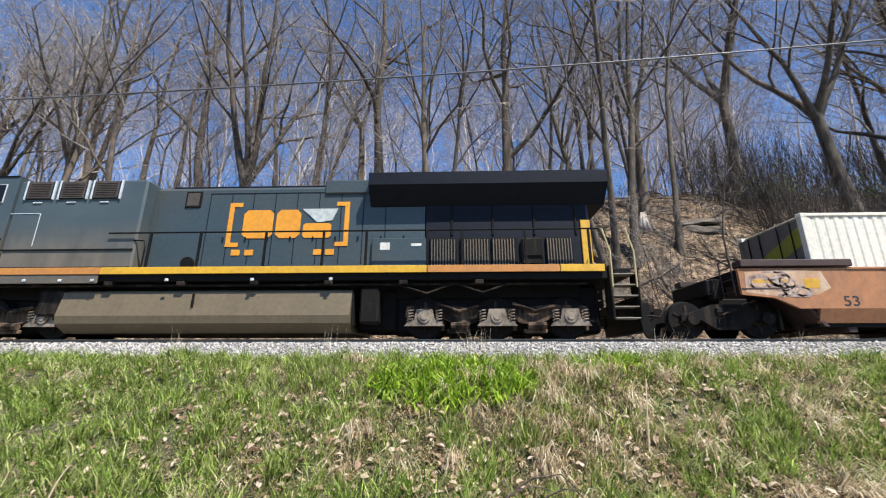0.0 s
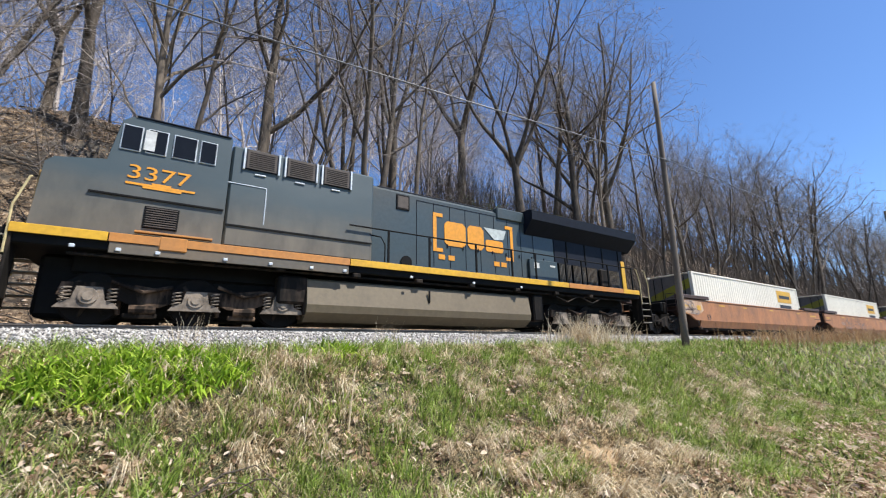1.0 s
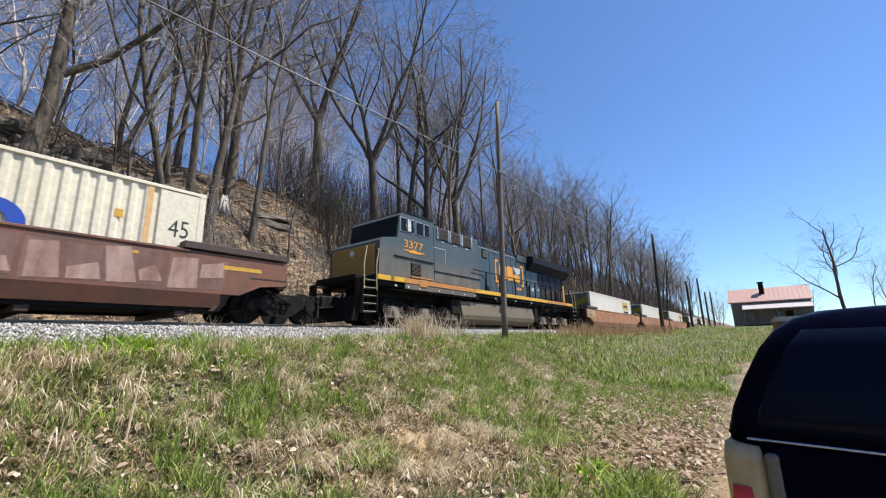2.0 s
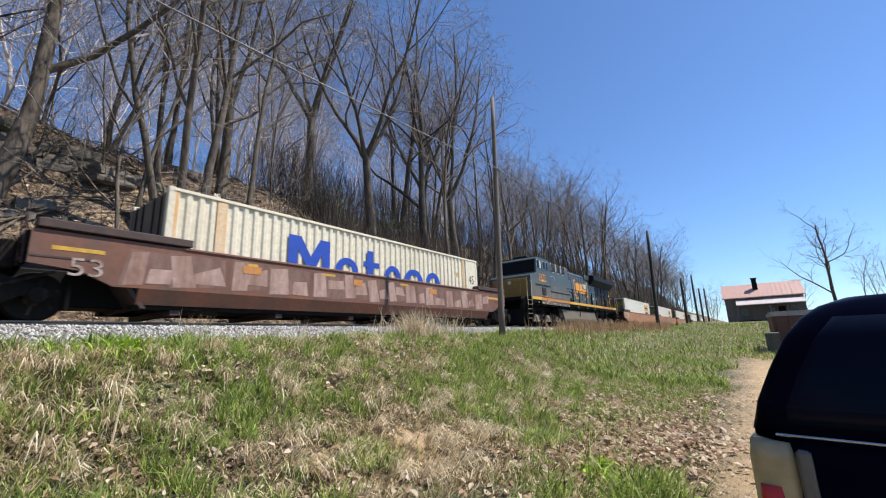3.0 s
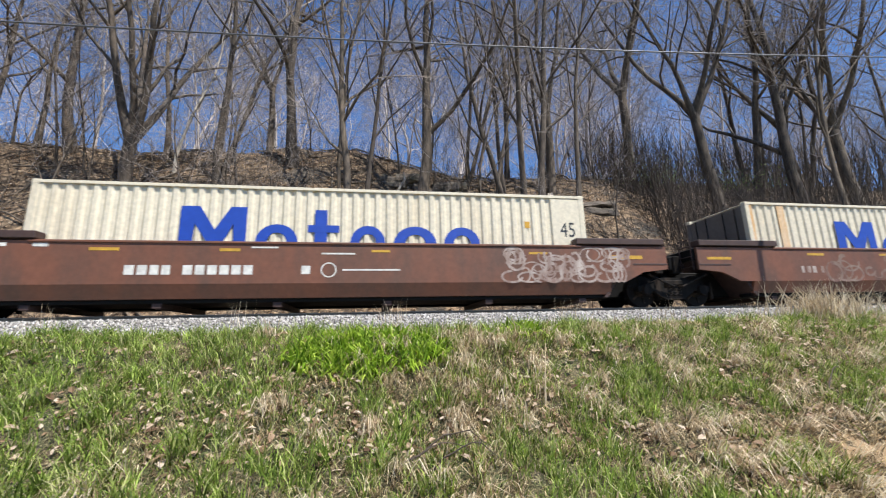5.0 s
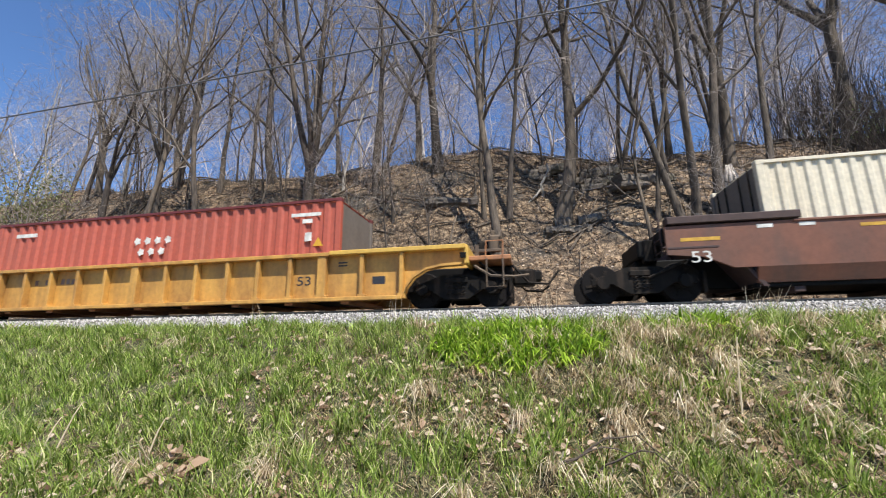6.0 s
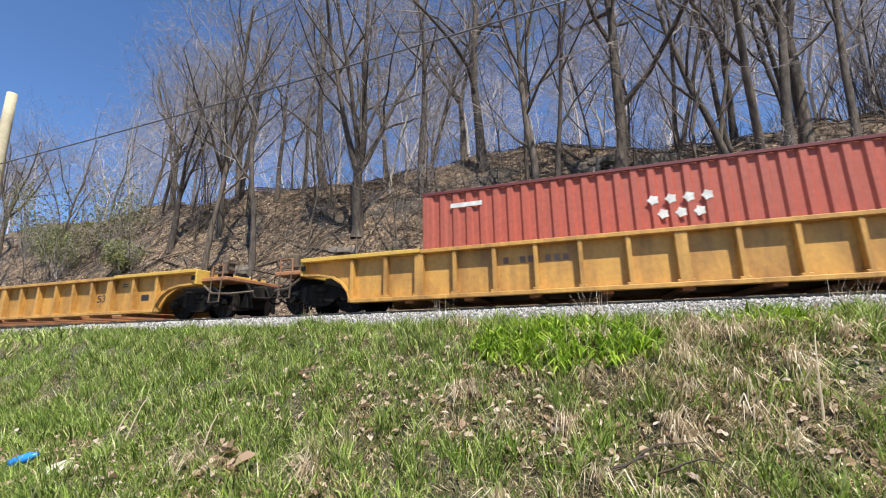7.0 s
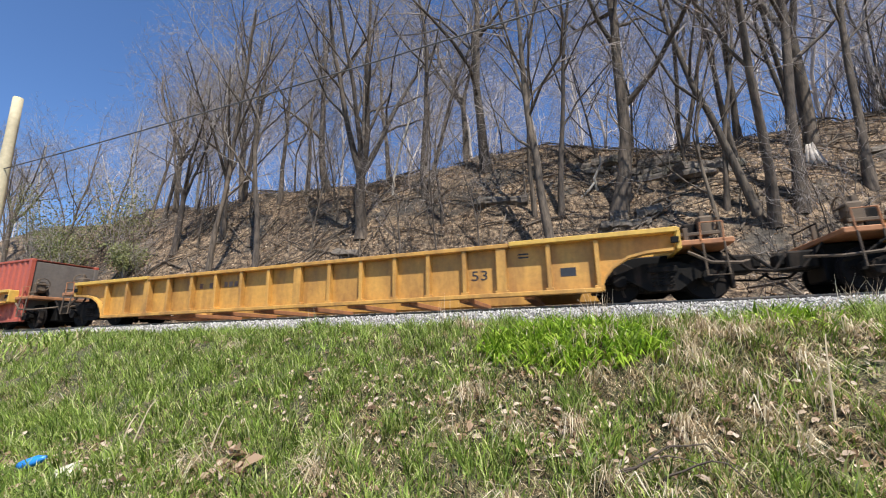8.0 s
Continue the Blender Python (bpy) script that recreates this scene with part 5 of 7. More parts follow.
def build_woods():
    rng = random.Random(21)
    spots = []
    chosen = ((-0.565, 0.286, 13, 1.0), (-0.371, 0.386, 2, 1.05), (-0.468, 0.391, 6, 0.8), (0.102, 0.274, 1, 1.1), (0.158, 0.44, 0, 1.0), (-0.024, 0.282, 4, 0.9), (-0.084, 0.289, 5, 1.0),
              (0.313, 0.256, 5, 0.9), (0.384, 0.222, 2, 1.1), (0.44, 0.24, 0, 1.05), (0.482, 0.371, 14, 1.15), (0.555, 0.267, 4, 1.0), (-1.072, 0.326, 14, 0.8), (-1.007, 0.45, 0, 0.9), (-1.199, 0.44, 6, 1.1),
              (-1.276, 0.296, 14, 0.75), (-0.686, 0.44, 1, 0.9), (-0.76, 0.44, 4, 0.95), (-0.86, 0.42, 0, 0.85))
    for a, u, kind, size in chosen:
        x, y = on_hill(a, u)
        spots.append((x, y))
        plant_tree(kind, x, y, rng.uniform(0, 360), size, rng.uniform(-2.5, 2.5))
    bands = ((34, (-50, 14), (17, 27), 2.4, (0, 1, 2, 13, 14, 14, 4, 4, 5, 5, 6, 7, 7, 8, 8, 9)),
             (26, (-38, 13), (15.8, 24), 1.4, (7, 8, 8, 9)),
             (7, (14, 31), (16.6, 24), 2.6, (0, 0, 1, 13, 14, 14, 4)),
             (26, (28, 70), (16.8, 27), 2.6, (0, 0, 1, 2, 3, 4, 4, 5, 5)),
             (48, (32, 110), (24, 42), 2.2, (0, 4, 4, 5, 5, 7, 7)),
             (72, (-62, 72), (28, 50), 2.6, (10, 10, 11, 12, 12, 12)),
             (60, (58, 190), (16, 34), 2.6, (0, 2, 3, 4, 4, 5)),
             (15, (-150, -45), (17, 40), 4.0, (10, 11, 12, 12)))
    for want, xr, yr, gap, kinds in bands:
        count = tries = 0
        while count < want and tries < 4000:
            tries += 1
            x, y = rng.uniform(*xr), rng.uniform(*yr)
            if any((x - p) ** 2 + (y - q) ** 2 < gap ** 2 for p, q in spots):
                continue
            if xr[0] == -50 and y < 21 and rng.random() < 0.6:
                continue
            spots.append((x, y))
            stature = 1.0 - 0.28 * ease((-x / y - 1.05) / 0.5) + 0.24 * ease((x - 12) / 6) * ease((38 - x) / 8) - 0.18 * ease((x - 32) / 6) * ease((58 - x) / 10)
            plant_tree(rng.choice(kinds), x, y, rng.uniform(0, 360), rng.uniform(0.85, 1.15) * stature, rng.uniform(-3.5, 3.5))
            count += 1


build_woods()


# ---- hillside litter: fallen wood, brush, rocks ----
def build_fallen():
    rng = random.Random(5)
    b = Build()
    for _ in range(900):
        x, y = rng.uniform(-38, 36), rng.uniform(15.2, 27)
        ln, r = rng.uniform(0.8, 4.5), rng.uniform(0.015, 0.06)
        a = rng.uniform(0, math.pi)
        pts = []
        for k in range(5):
            px, py = x + math.cos(a) * ln * k / 4, y + math.sin(a) * ln * 0.5 * k / 4
            pts.append((px, py, ground_z(px, py) + r + rng.uniform(0, 0.12) + 0.04 * k))
        b.tube(pts, [r, r * 0.95, r * 0.8, r * 0.65, r * 0.4], 5)
    tagged(new("fallen_branches", b.mesh("fallen_branches", M_BARK)), "grey fallen branches strewn over the hillside", "branches", kind="stuff")
    b = Build()
    for _ in range(3000):
        x, y = rng.uniform(-45, 45), rng.uniform(14.6, 26)
        z = ground_z(x, y)
        d = Vector((rng.gauss(0, 0.3), rng.gauss(0, 0.3), 1)).normalized() * rng.uniform(0.5, 2.0)
        p = Vector((x, y, z - 0.05))
        m = p + d * 0.5 + Vector((rng.gauss(0, 0.08), rng.gauss(0, 0.08), 0))
        b.tube([p, m, p + d], [0.014, 0.01, 0.005], 3, closed=False)
        b.tube([m, m + (d * 0.4 + Vector((rng.gauss(0, 0.25), rng.gauss(0, 0.25), 0.1)))], [0.008, 0.004], 3, closed=False)
    for _ in range(5200):
        x = 15 + 150 * rng.random() ** 1.7
        y = 15.0 + 13 * rng.random() ** 1.4
        k = 0.6 + x / 60
        p = Vector((x, y, ground_z(x, y) - 0.1))
        d = Vector((rng.gauss(0, 0.16), rng.gauss(0, 0.16), 1)).normalized() * rng.uniform(1.6, 5.5)
        m = p + d * 0.45 + Vector((rng.gauss(0, 0.12), rng.gauss(0, 0.12), 0))
        b.tube([p, m, p + d], [0.022 * k, 0.016 * k, 0.006 * k], 3, closed=False)
        for _ in range(3):
            q = p.lerp(p + d, rng.uniform(0.3, 0.8))
            b.tube([q, q + d * 0.3 + Vector((rng.gauss(0, 0.5), rng.gauss(0, 0.5), 0.2))], [0.011 * k, 0.005 * k], 3, closed=False)
    tagged(new("brush", b.mesh("brush", M_BRUSH)), "thin leafless brush on the hillside", "brush", kind="stuff")


build_fallen()


def rock_ledge(x, y, w, courses, seed, material):
    """A broken ledge of bedded rock: uneven slabs stepped back into the slope."""
    rng = random.Random(seed)
    ledge = thing("rock_ledge", "grey-brown broken rock ledge half buried in leaf litter", "rock", "hillside rocks", pose(x, y, ground_z(x, y), 10, 0, rng.uniform(-14, 14)))
    z = -0.4
    for k in range(courses):
        h = rng.uniform(0.3, 0.6)
        x0 = -w / 2 * rng.uniform(0.3, 1.0)
        while x0 < w / 2 * rng.uniform(0.4, 1.0):
            ln = rng.uniform(0.7, 2.2)
            n, reach = 7, rng.uniform(-0.15, 0.25)
            ring = [(x0 + ln * i / n, -0.5 + 0.42 * k - reach * math.sin(math.pi * i / n) + rng.uniform(-0.1, 0.1)) for i in range(n + 1)]
            ring += [(x0 + ln, 1.5 + 0.4 * k), (x0, 1.5 + 0.4 * k)]
            m = len(ring)
            drop = rng.uniform(-0.12, 0.12)
            rows = [[(p, q + back, z + h * f + drop * (p - x0) + rng.uniform(-0.06, 0.06)) for p, q in ring] for f, back in ((0.0, 0.15), (0.3, -0.02), (0.7, 0.05), (1.0, 0.22))]
            faces = [tuple(range(m))[::-1], tuple(range(3 * m, 4 * m))]
            for lay in (0, m, 2 * m):
                faces += [(lay + i, lay + (i + 1) % m, lay + m + (i + 1) % m, lay + m + i) for i in range(m)]
            part("slab", Build().add([v for row in rows for v in row], faces), material, ledge, smooth=False)
            x0 += ln * rng.uniform(0.8, 1.5)
        z += h * 0.8
    return ledge


def build_rocks():
    mt, nt, bs = nodes_of("hill_rock")
    layers = ramp(nt, noise_of(nt, coords(nt, (0.5, 0.5, 3.0)), 2.6, 7, 0.7), [(0.3, (0.04, 0.032, 0.025)), (0.52, (0.15, 0.122, 0.094)), (0.72, (0.27, 0.225, 0.178))])
    moss = ramp(nt, noise_of(nt, coords(nt), 1.1, 5), [(0.56, (0, 0, 0)), (0.7, (0.5, 0.5, 0.5))])
    nt.links.new(mixed(nt, moss, layers, (0.06, 0.06, 0.028)), bs.inputs["Base Color"])
    bs.inputs["Roughness"].default_value = 0.95
    bumped(nt, bs, noise_of(nt, coords(nt, (1, 1, 2)), 9, 6, 0.7), 0.9, 0.05)
    for k, (across, up, w, courses) in enumerate(((0.04, 0.39, 2.0, 2), (0.15, 0.35, 3.0, 3), (0.29, 0.35, 2.6, 2), (0.12, 0.25, 2.4, 2),
                                                  (-0.21, 0.34, 1.6, 1), (-0.6, 0.25, 1.8, 1), (-1.02, 0.19, 2.0, 2), (0.62, 0.33, 2.6, 2))):
        x, y = on_hill(across, up)
        rock_ledge(x, y, w, courses, 60 + k, mt)


build_rocks()


def build_stump():
    x, y = on_hill(0.478, 0.345)
    b = Build()
    rng = random.Random(2)
    for k in range(9):
        a = k * 0.7
        b.tube([(math.cos(a) * 0.32, math.sin(a) * 0.32, -0.25), (math.cos(a) * 0.17, math.sin(a) * 0.17, 0.3), (math.cos(a) * 0.1, math.sin(a) * 0.1, rng.uniform(0.55, 0.85))], [0.13, 0.08, 0.025], 6)
    ob = tagged(new("tree_stump", b.mesh("tree_stump", plain("bare_wood", (0.5, 0.43, 0.36), 0.8), True)), "pale splintered bare-wood tree stump", "stump")
    ob.matrix_world = pose(x - 0.3, y - 0.6, ground_z(x - 0.3, y - 0.6))
    b = Build()
    x, y = on_hill(0.062, 0.335)
    z = ground_z(x, y)
    b.tube([(x, y, z - 0.1), (x - 0.1, y - 0.2, z + 0.5), (x + 0.3, y - 0.3, z + 1.2), (x + 0.25, y - 0.3, z + 1.6)], [0.09, 0.07, 0.06, 0.03], 6)
    b.tube([(x - 0.05, y - 0.1, z + 0.4), (x - 0.4, y - 0.3, z - 0.1), (x - 0.8, y - 0.5, z - 0.5)], [0.06, 0.05, 0.03], 6)
    tagged(new("dead_limb", b.mesh("dead_limb", M_PALE)), "bleached crooked dead limb on the slope", "branch")


build_stump()


# ---- grass, leaves and stones ----
def blade_field(name, label, material, pts, seed, height, width, bend, kind_words="grass", downhill=0.0):
    """Many bent blades of grass, one island each."""
    rng = np.random.default_rng(seed)
    p = np.array(pts, float)
    n = len(p)
    h = rng.uniform(*height, n)
    if p.shape[1] == 4:
        h = h * p[:, 3]
        p = p[:, :3]
    w = rng.uniform(*width, n)
    a = rng.uniform(0, 2 * np.pi, n)
    t = rng.uniform(0, 2 * np.pi, n)
    bnd = rng.uniform(*bend, n)
    side = np.stack([np.cos(a), np.sin(a), np.zeros(n)], 1) * w[:, None]
    lean = np.stack([np.cos(t), np.sin(t) - downhill, np.zeros(n)], 1)
    lean /= np.linalg.norm(lean, axis=1)[:, None] + 1e-6
    up = np.array([0, 0, 1.0])
    base = p - up * 0.02
    mid = base + (up * np.cos(bnd * 0.4)[:, None] + lean * np.sin(bnd * 0.4)[:, None]) * (h * 0.55)[:, None]
    tip = mid + (up * np.cos(bnd)[:, None] + lean * np.sin(bnd)[:, None]) * (h * 0.5)[:, None]
    verts = np.stack([base - side, base + side, mid - side * 0.8, mid + side * 0.8, tip], 1).reshape(-1, 3)
    k = np.arange(n)[:, None] * 5
    quads, tris = k + np.array([0, 1, 3, 2]), k + np.array([2, 3, 4])
    loops = np.concatenate([quads, tris], 1).ravel()
    me = bpy.data.meshes.new(name)
    me.vertices.add(n * 5)
    me.vertices.foreach_set("co", verts.ravel())
    me.loops.add(len(loops))
    me.loops.foreach_set("vertex_index", loops.astype(np.int32))
    me.polygons.add(n * 2)
    starts = (np.arange(n)[:, None] * 7 + np.array([0, 4])).ravel()
    me.polygons.foreach_set("loop_start", starts.astype(np.int32))
    me.polygons.foreach_set("loop_total", np.tile([4, 3], n).astype(np.int32))
    me.update(calc_edges=True)
    me.validate()
    me.materials.append(material)
    return tagged(new(name, me), label, kind_words, kind="stuff")


def blade_material(name, stops, rough=0.6, through=0.35, patches=False):
    mt, nt, bs = nodes_of(name)
    geo = nt.nodes.new("ShaderNodeNewGeometry")
    col = ramp(nt, geo.outputs["Random Per Island"], stops)
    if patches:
        # clump-sized noise tone; its dark end paints in shaded gaps
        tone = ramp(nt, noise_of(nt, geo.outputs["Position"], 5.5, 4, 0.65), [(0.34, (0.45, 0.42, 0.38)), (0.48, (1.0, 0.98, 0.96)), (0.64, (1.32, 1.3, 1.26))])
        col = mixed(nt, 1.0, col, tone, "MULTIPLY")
    nt.links.new(col, bs.inputs["Base Color"])
    bs.inputs["Roughness"].default_value = rough
    bs.inputs["Specular IOR Level"].default_value = 0.25
    if through:
        tl = nt.nodes.new("ShaderNodeBsdfTranslucent")
        nt.links.new(bs.inputs["Base Color"].links[0].from_socket, tl.inputs["Color"])
        ms = nt.nodes.new("ShaderNodeMixShader")
        ms.inputs[0].default_value = through
        nt.links.new(bs.outputs[0], ms.inputs[1])
        nt.links.new(tl.outputs[0], ms.inputs[2])
        nt.links.new(ms.outputs[0], nt.nodes["Material Output"].inputs[0])
    return mt


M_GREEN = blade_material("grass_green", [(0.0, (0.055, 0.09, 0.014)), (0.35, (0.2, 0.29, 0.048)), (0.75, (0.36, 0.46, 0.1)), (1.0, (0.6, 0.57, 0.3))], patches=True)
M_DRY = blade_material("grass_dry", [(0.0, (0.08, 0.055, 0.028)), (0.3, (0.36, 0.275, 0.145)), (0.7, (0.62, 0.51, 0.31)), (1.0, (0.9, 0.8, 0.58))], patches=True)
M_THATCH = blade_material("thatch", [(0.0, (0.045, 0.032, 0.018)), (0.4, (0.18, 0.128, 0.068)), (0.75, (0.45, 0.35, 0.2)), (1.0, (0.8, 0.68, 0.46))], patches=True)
M_LILY = blade_material("lily_leaf", [(0.0, (0.08, 0.17, 0.012)), (0.5, (0.27, 0.41, 0.03)), (1.0, (0.55, 0.66, 0.11))], 0.45)
M_STRAW = blade_material("straw", [(0.0, (0.34, 0.25, 0.15)), (0.5, (0.62, 0.5, 0.33)), (1.0, (0.84, 0.74, 0.55))])
M_RUSTGRASS = blade_material("rust_grass", [(0.0, (0.28, 0.15, 0.07)), (1.0, (0.52, 0.36, 0.2))])
M_LEAF = blade_material("dead_leaf", [(0.0, (0.12, 0.07, 0.04)), (0.4, (0.38, 0.25, 0.15)), (1.0, (0.74, 0.6, 0.46))], 0.8)


def greenness(x, y):
    """How lush the bank is: greener to the west and along the far right, worn in the middle."""
    g = 0.86 + 0.6 * noise.noise((x * 0.45, y * 0.6, 11)) + 1.0 * noise.noise((x * 1.5, y * 1.7, 5))
    g += 0.8 * ease((-0.9 - x) / 3.0) + 0.25 * ease((x - 7) / 4)
    if 3.0 < x < 7 and y < 4.6:
        g -= 0.6
    return g


def scatter_bank():
    rng = random.Random(33)
    green, dry, far_green, far_dry = [], [], [], []
    while len(green) + len(dry) < 150000:
        x, y = rng.uniform(-11, 15), rng.uniform(0.25, 7.95)
        if y < 2.6 and (x < 3 or rng.random() < 0.35):
            continue
        if y > 7.3 and rng.random() < (y - 7.3) * 1.5:
            continue
        if y < 0.55 + 0.7 * noise.noise((x * 0.45, 3, 8)) or y < 1.2 and rng.random() < 0.5:
            continue
        if ((x + 0.1) / 1.1) ** 2 + ((y - 6.1) / 0.45) ** 2 < 1:
            continue
        bare = noise.noise((x * 0.8, y * 0.8, 17)) + (0.75 if 3.0 < x < 6.2 and 2.6 < y < 4.5 else 0)
        if bare > 0.4 and rng.random() < 0.88:
            continue
        clump = noise.noise((x * 4.5, y * 4.5, 31))
        if clump < 0.0 and rng.random() < 0.8:
            continue
        p = (x, y, ground_z(x, y), 0.65 + 1.3 * max(0.0, clump + 0.1))
        (green if rng.random() < greenness(x, y) * 0.8 + 0.6 * clump - 0.1 else dry).append(p)
    for _ in range(48000):
        x = 15 + 45 * rng.random() ** 1.6 if rng.random() < 0.7 else -11 - 25 * rng.random() ** 1.5
        y = rng.uniform(0.3, 7.9) if x < 24 or rng.random() < 0.6 else rng.uniform(-4, 0.7)
        if x < 25 and abs(y - 0.3) < 0.4 + 0.8 * noise.noise((x * 0.3, 3, 8)):
            continue
        p = (x, y, ground_z(x, y))
        (far_green if rng.random() < 0.7 + 0.5 * noise.noise((x * 0.3, y * 0.5, 2)) else far_dry).append(p)
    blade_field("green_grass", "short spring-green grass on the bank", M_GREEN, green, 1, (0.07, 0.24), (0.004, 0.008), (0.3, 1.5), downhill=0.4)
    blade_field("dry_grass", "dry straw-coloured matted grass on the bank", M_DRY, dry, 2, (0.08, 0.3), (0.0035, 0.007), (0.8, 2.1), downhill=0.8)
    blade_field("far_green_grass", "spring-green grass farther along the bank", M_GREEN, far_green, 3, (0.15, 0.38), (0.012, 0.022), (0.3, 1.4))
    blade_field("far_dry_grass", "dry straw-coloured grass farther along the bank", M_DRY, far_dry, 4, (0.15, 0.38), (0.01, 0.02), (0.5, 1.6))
    mat = []
    while len(mat) < 84000:
        x, y = rng.uniform(-9.5, 14), rng.uniform(2.4, 7.7) if rng.random() < 0.85 else rng.uniform(0.5, 2.4)
        if noise.noise((x * 1.6, y * 1.9, 41)) > -0.35 + rng.uniform(-0.2, 0.2) and rng.random() > 0.5 * greenness(x, y):
            mat.append((x, y, ground_z(x, y)))
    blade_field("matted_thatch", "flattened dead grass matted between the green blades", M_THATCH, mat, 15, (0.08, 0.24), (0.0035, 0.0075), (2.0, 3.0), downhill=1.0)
    tufts, straw = [], []
    for _ in range(900):
        cx, cy = rng.uniform(-9, 13), rng.uniform(2.8, 7.2)
        lush = rng.random() < greenness(cx, cy) * 0.8
        where, broad = (tufts, 0.075) if lush else (straw, 0.055)
        for _ in range(rng.randint(20, 52)):
            x, y = cx + rng.gauss(0, broad), cy + rng.gauss(0, broad * 0.85)
            where.append((x, y, ground_z(x, y)))
    for cx, cy, r, n in ((6.6, 2.5, 0.3, 700), (5.15, 0.85, 0.28, 900), (7.9, 4.4, 0.6, 900), (9.0, 5.2, 0.7, 900), (4.6, 1.5, 0.2, 260)):
        for _ in range(n):
            x, y = cx + rng.gauss(0, r), cy + rng.gauss(0, r * 0.6)
            tufts.append((x, y, ground_z(x, y)))
    blade_field("grass_tufts", "taller green grass tufts", M_GREEN, tufts, 5, (0.16, 0.4), (0.004, 0.009), (0.5, 1.6), downhill=0.5)
    blade_field("straw_tufts", "bleached straw tufts hanging down the bank", M_STRAW, straw, 6, (0.22, 0.55), (0.004, 0.0085), (1.2, 2.7), downhill=2.2)


scatter_bank()


def scatter_clumps():
    rng = random.Random(12)
    lily = []
    for _ in range(8000):
        x = rng.uniform(-1.6, 1.4)
        y = rng.uniform(5.3, 6.8)
        if ((x + 0.1) / 1.14) ** 2 + ((y - 6.1) / 0.5) ** 2 + 0.9 * noise.noise((x * 3, y * 3, 4)) > 1 + rng.uniform(-0.25, 0.15) or noise.noise((x * 6, y * 6, 9)) < -0.25:
            continue
        lily.append((x, y, ground_z(x, y)))
    for cx, cy, r, n in ((2.45, 6.5, 0.22, 260), (5.6, 1.35, 0.12, 110)):
        for _ in range(n):
            x, y = cx + rng.gauss(0, r), cy + rng.gauss(0, r * 0.6)
            lily.append((x, y, ground_z(x, y)))
    blade_field("day_lilies", "bright green clump of arching young lily leaves", M_LILY, lily, 7, (0.16, 0.42), (0.011, 0.024), (0.6, 2.5), "plants", 0.7)
    stalks = []
    for cx, cy, r, n in ((9.5, 7.3, 0.2, 420), (9.7, 7.2, 0.4, 200), (11.0, 7.2, 0.5, 110), (8.6, 7.5, 0.3, 60)):
        for _ in range(n):
            x, y = cx + rng.gauss(0, r), cy + rng.gauss(0, 0.22)
            stalks.append((x, y, ground_z(x, y)))
    blade_field("straw_clump", "tall bleached clump of dry grass beside the ballast", M_STRAW, stalks, 8, (0.35, 1.0), (0.006, 0.011), (0.2, 1.3))
    rust = []
    for cx, cy, r, n in ((26, 7.2, 3.0, 700), (33, 7.0, 3.5, 900), (40, 6.2, 2.5, 800), (21, 6.8, 2.0, 260)):
        for _ in range(n):
            x, y = cx + rng.gauss(0, r), cy + rng.gauss(0, 0.35)
            rust.append((x, y, ground_z(x, y)))
    blade_field("russet_grass", "russet tall dead grass by the track", M_RUSTGRASS, rust, 9, (0.35, 1.0), (0.009, 0.018), (0.1, 0.9))
    weeds = []
    for cx in (-2.6, 0.3, 0.55, 4.2, 4.4, 6.8, 7.1, 12.2, -6.0):
        for _ in range(14):
            x, y = cx + rng.gauss(0, 0.12), 8.6 + rng.gauss(0, 0.25)
            weeds.append((x, y, ground_z(x, y)))
    blade_field("ballast_weeds", "thin dry weed stalks in the ballast", M_STRAW, weeds, 10, (0.2, 0.65), (0.003, 0.005), (0.1, 0.8))


scatter_clumps()


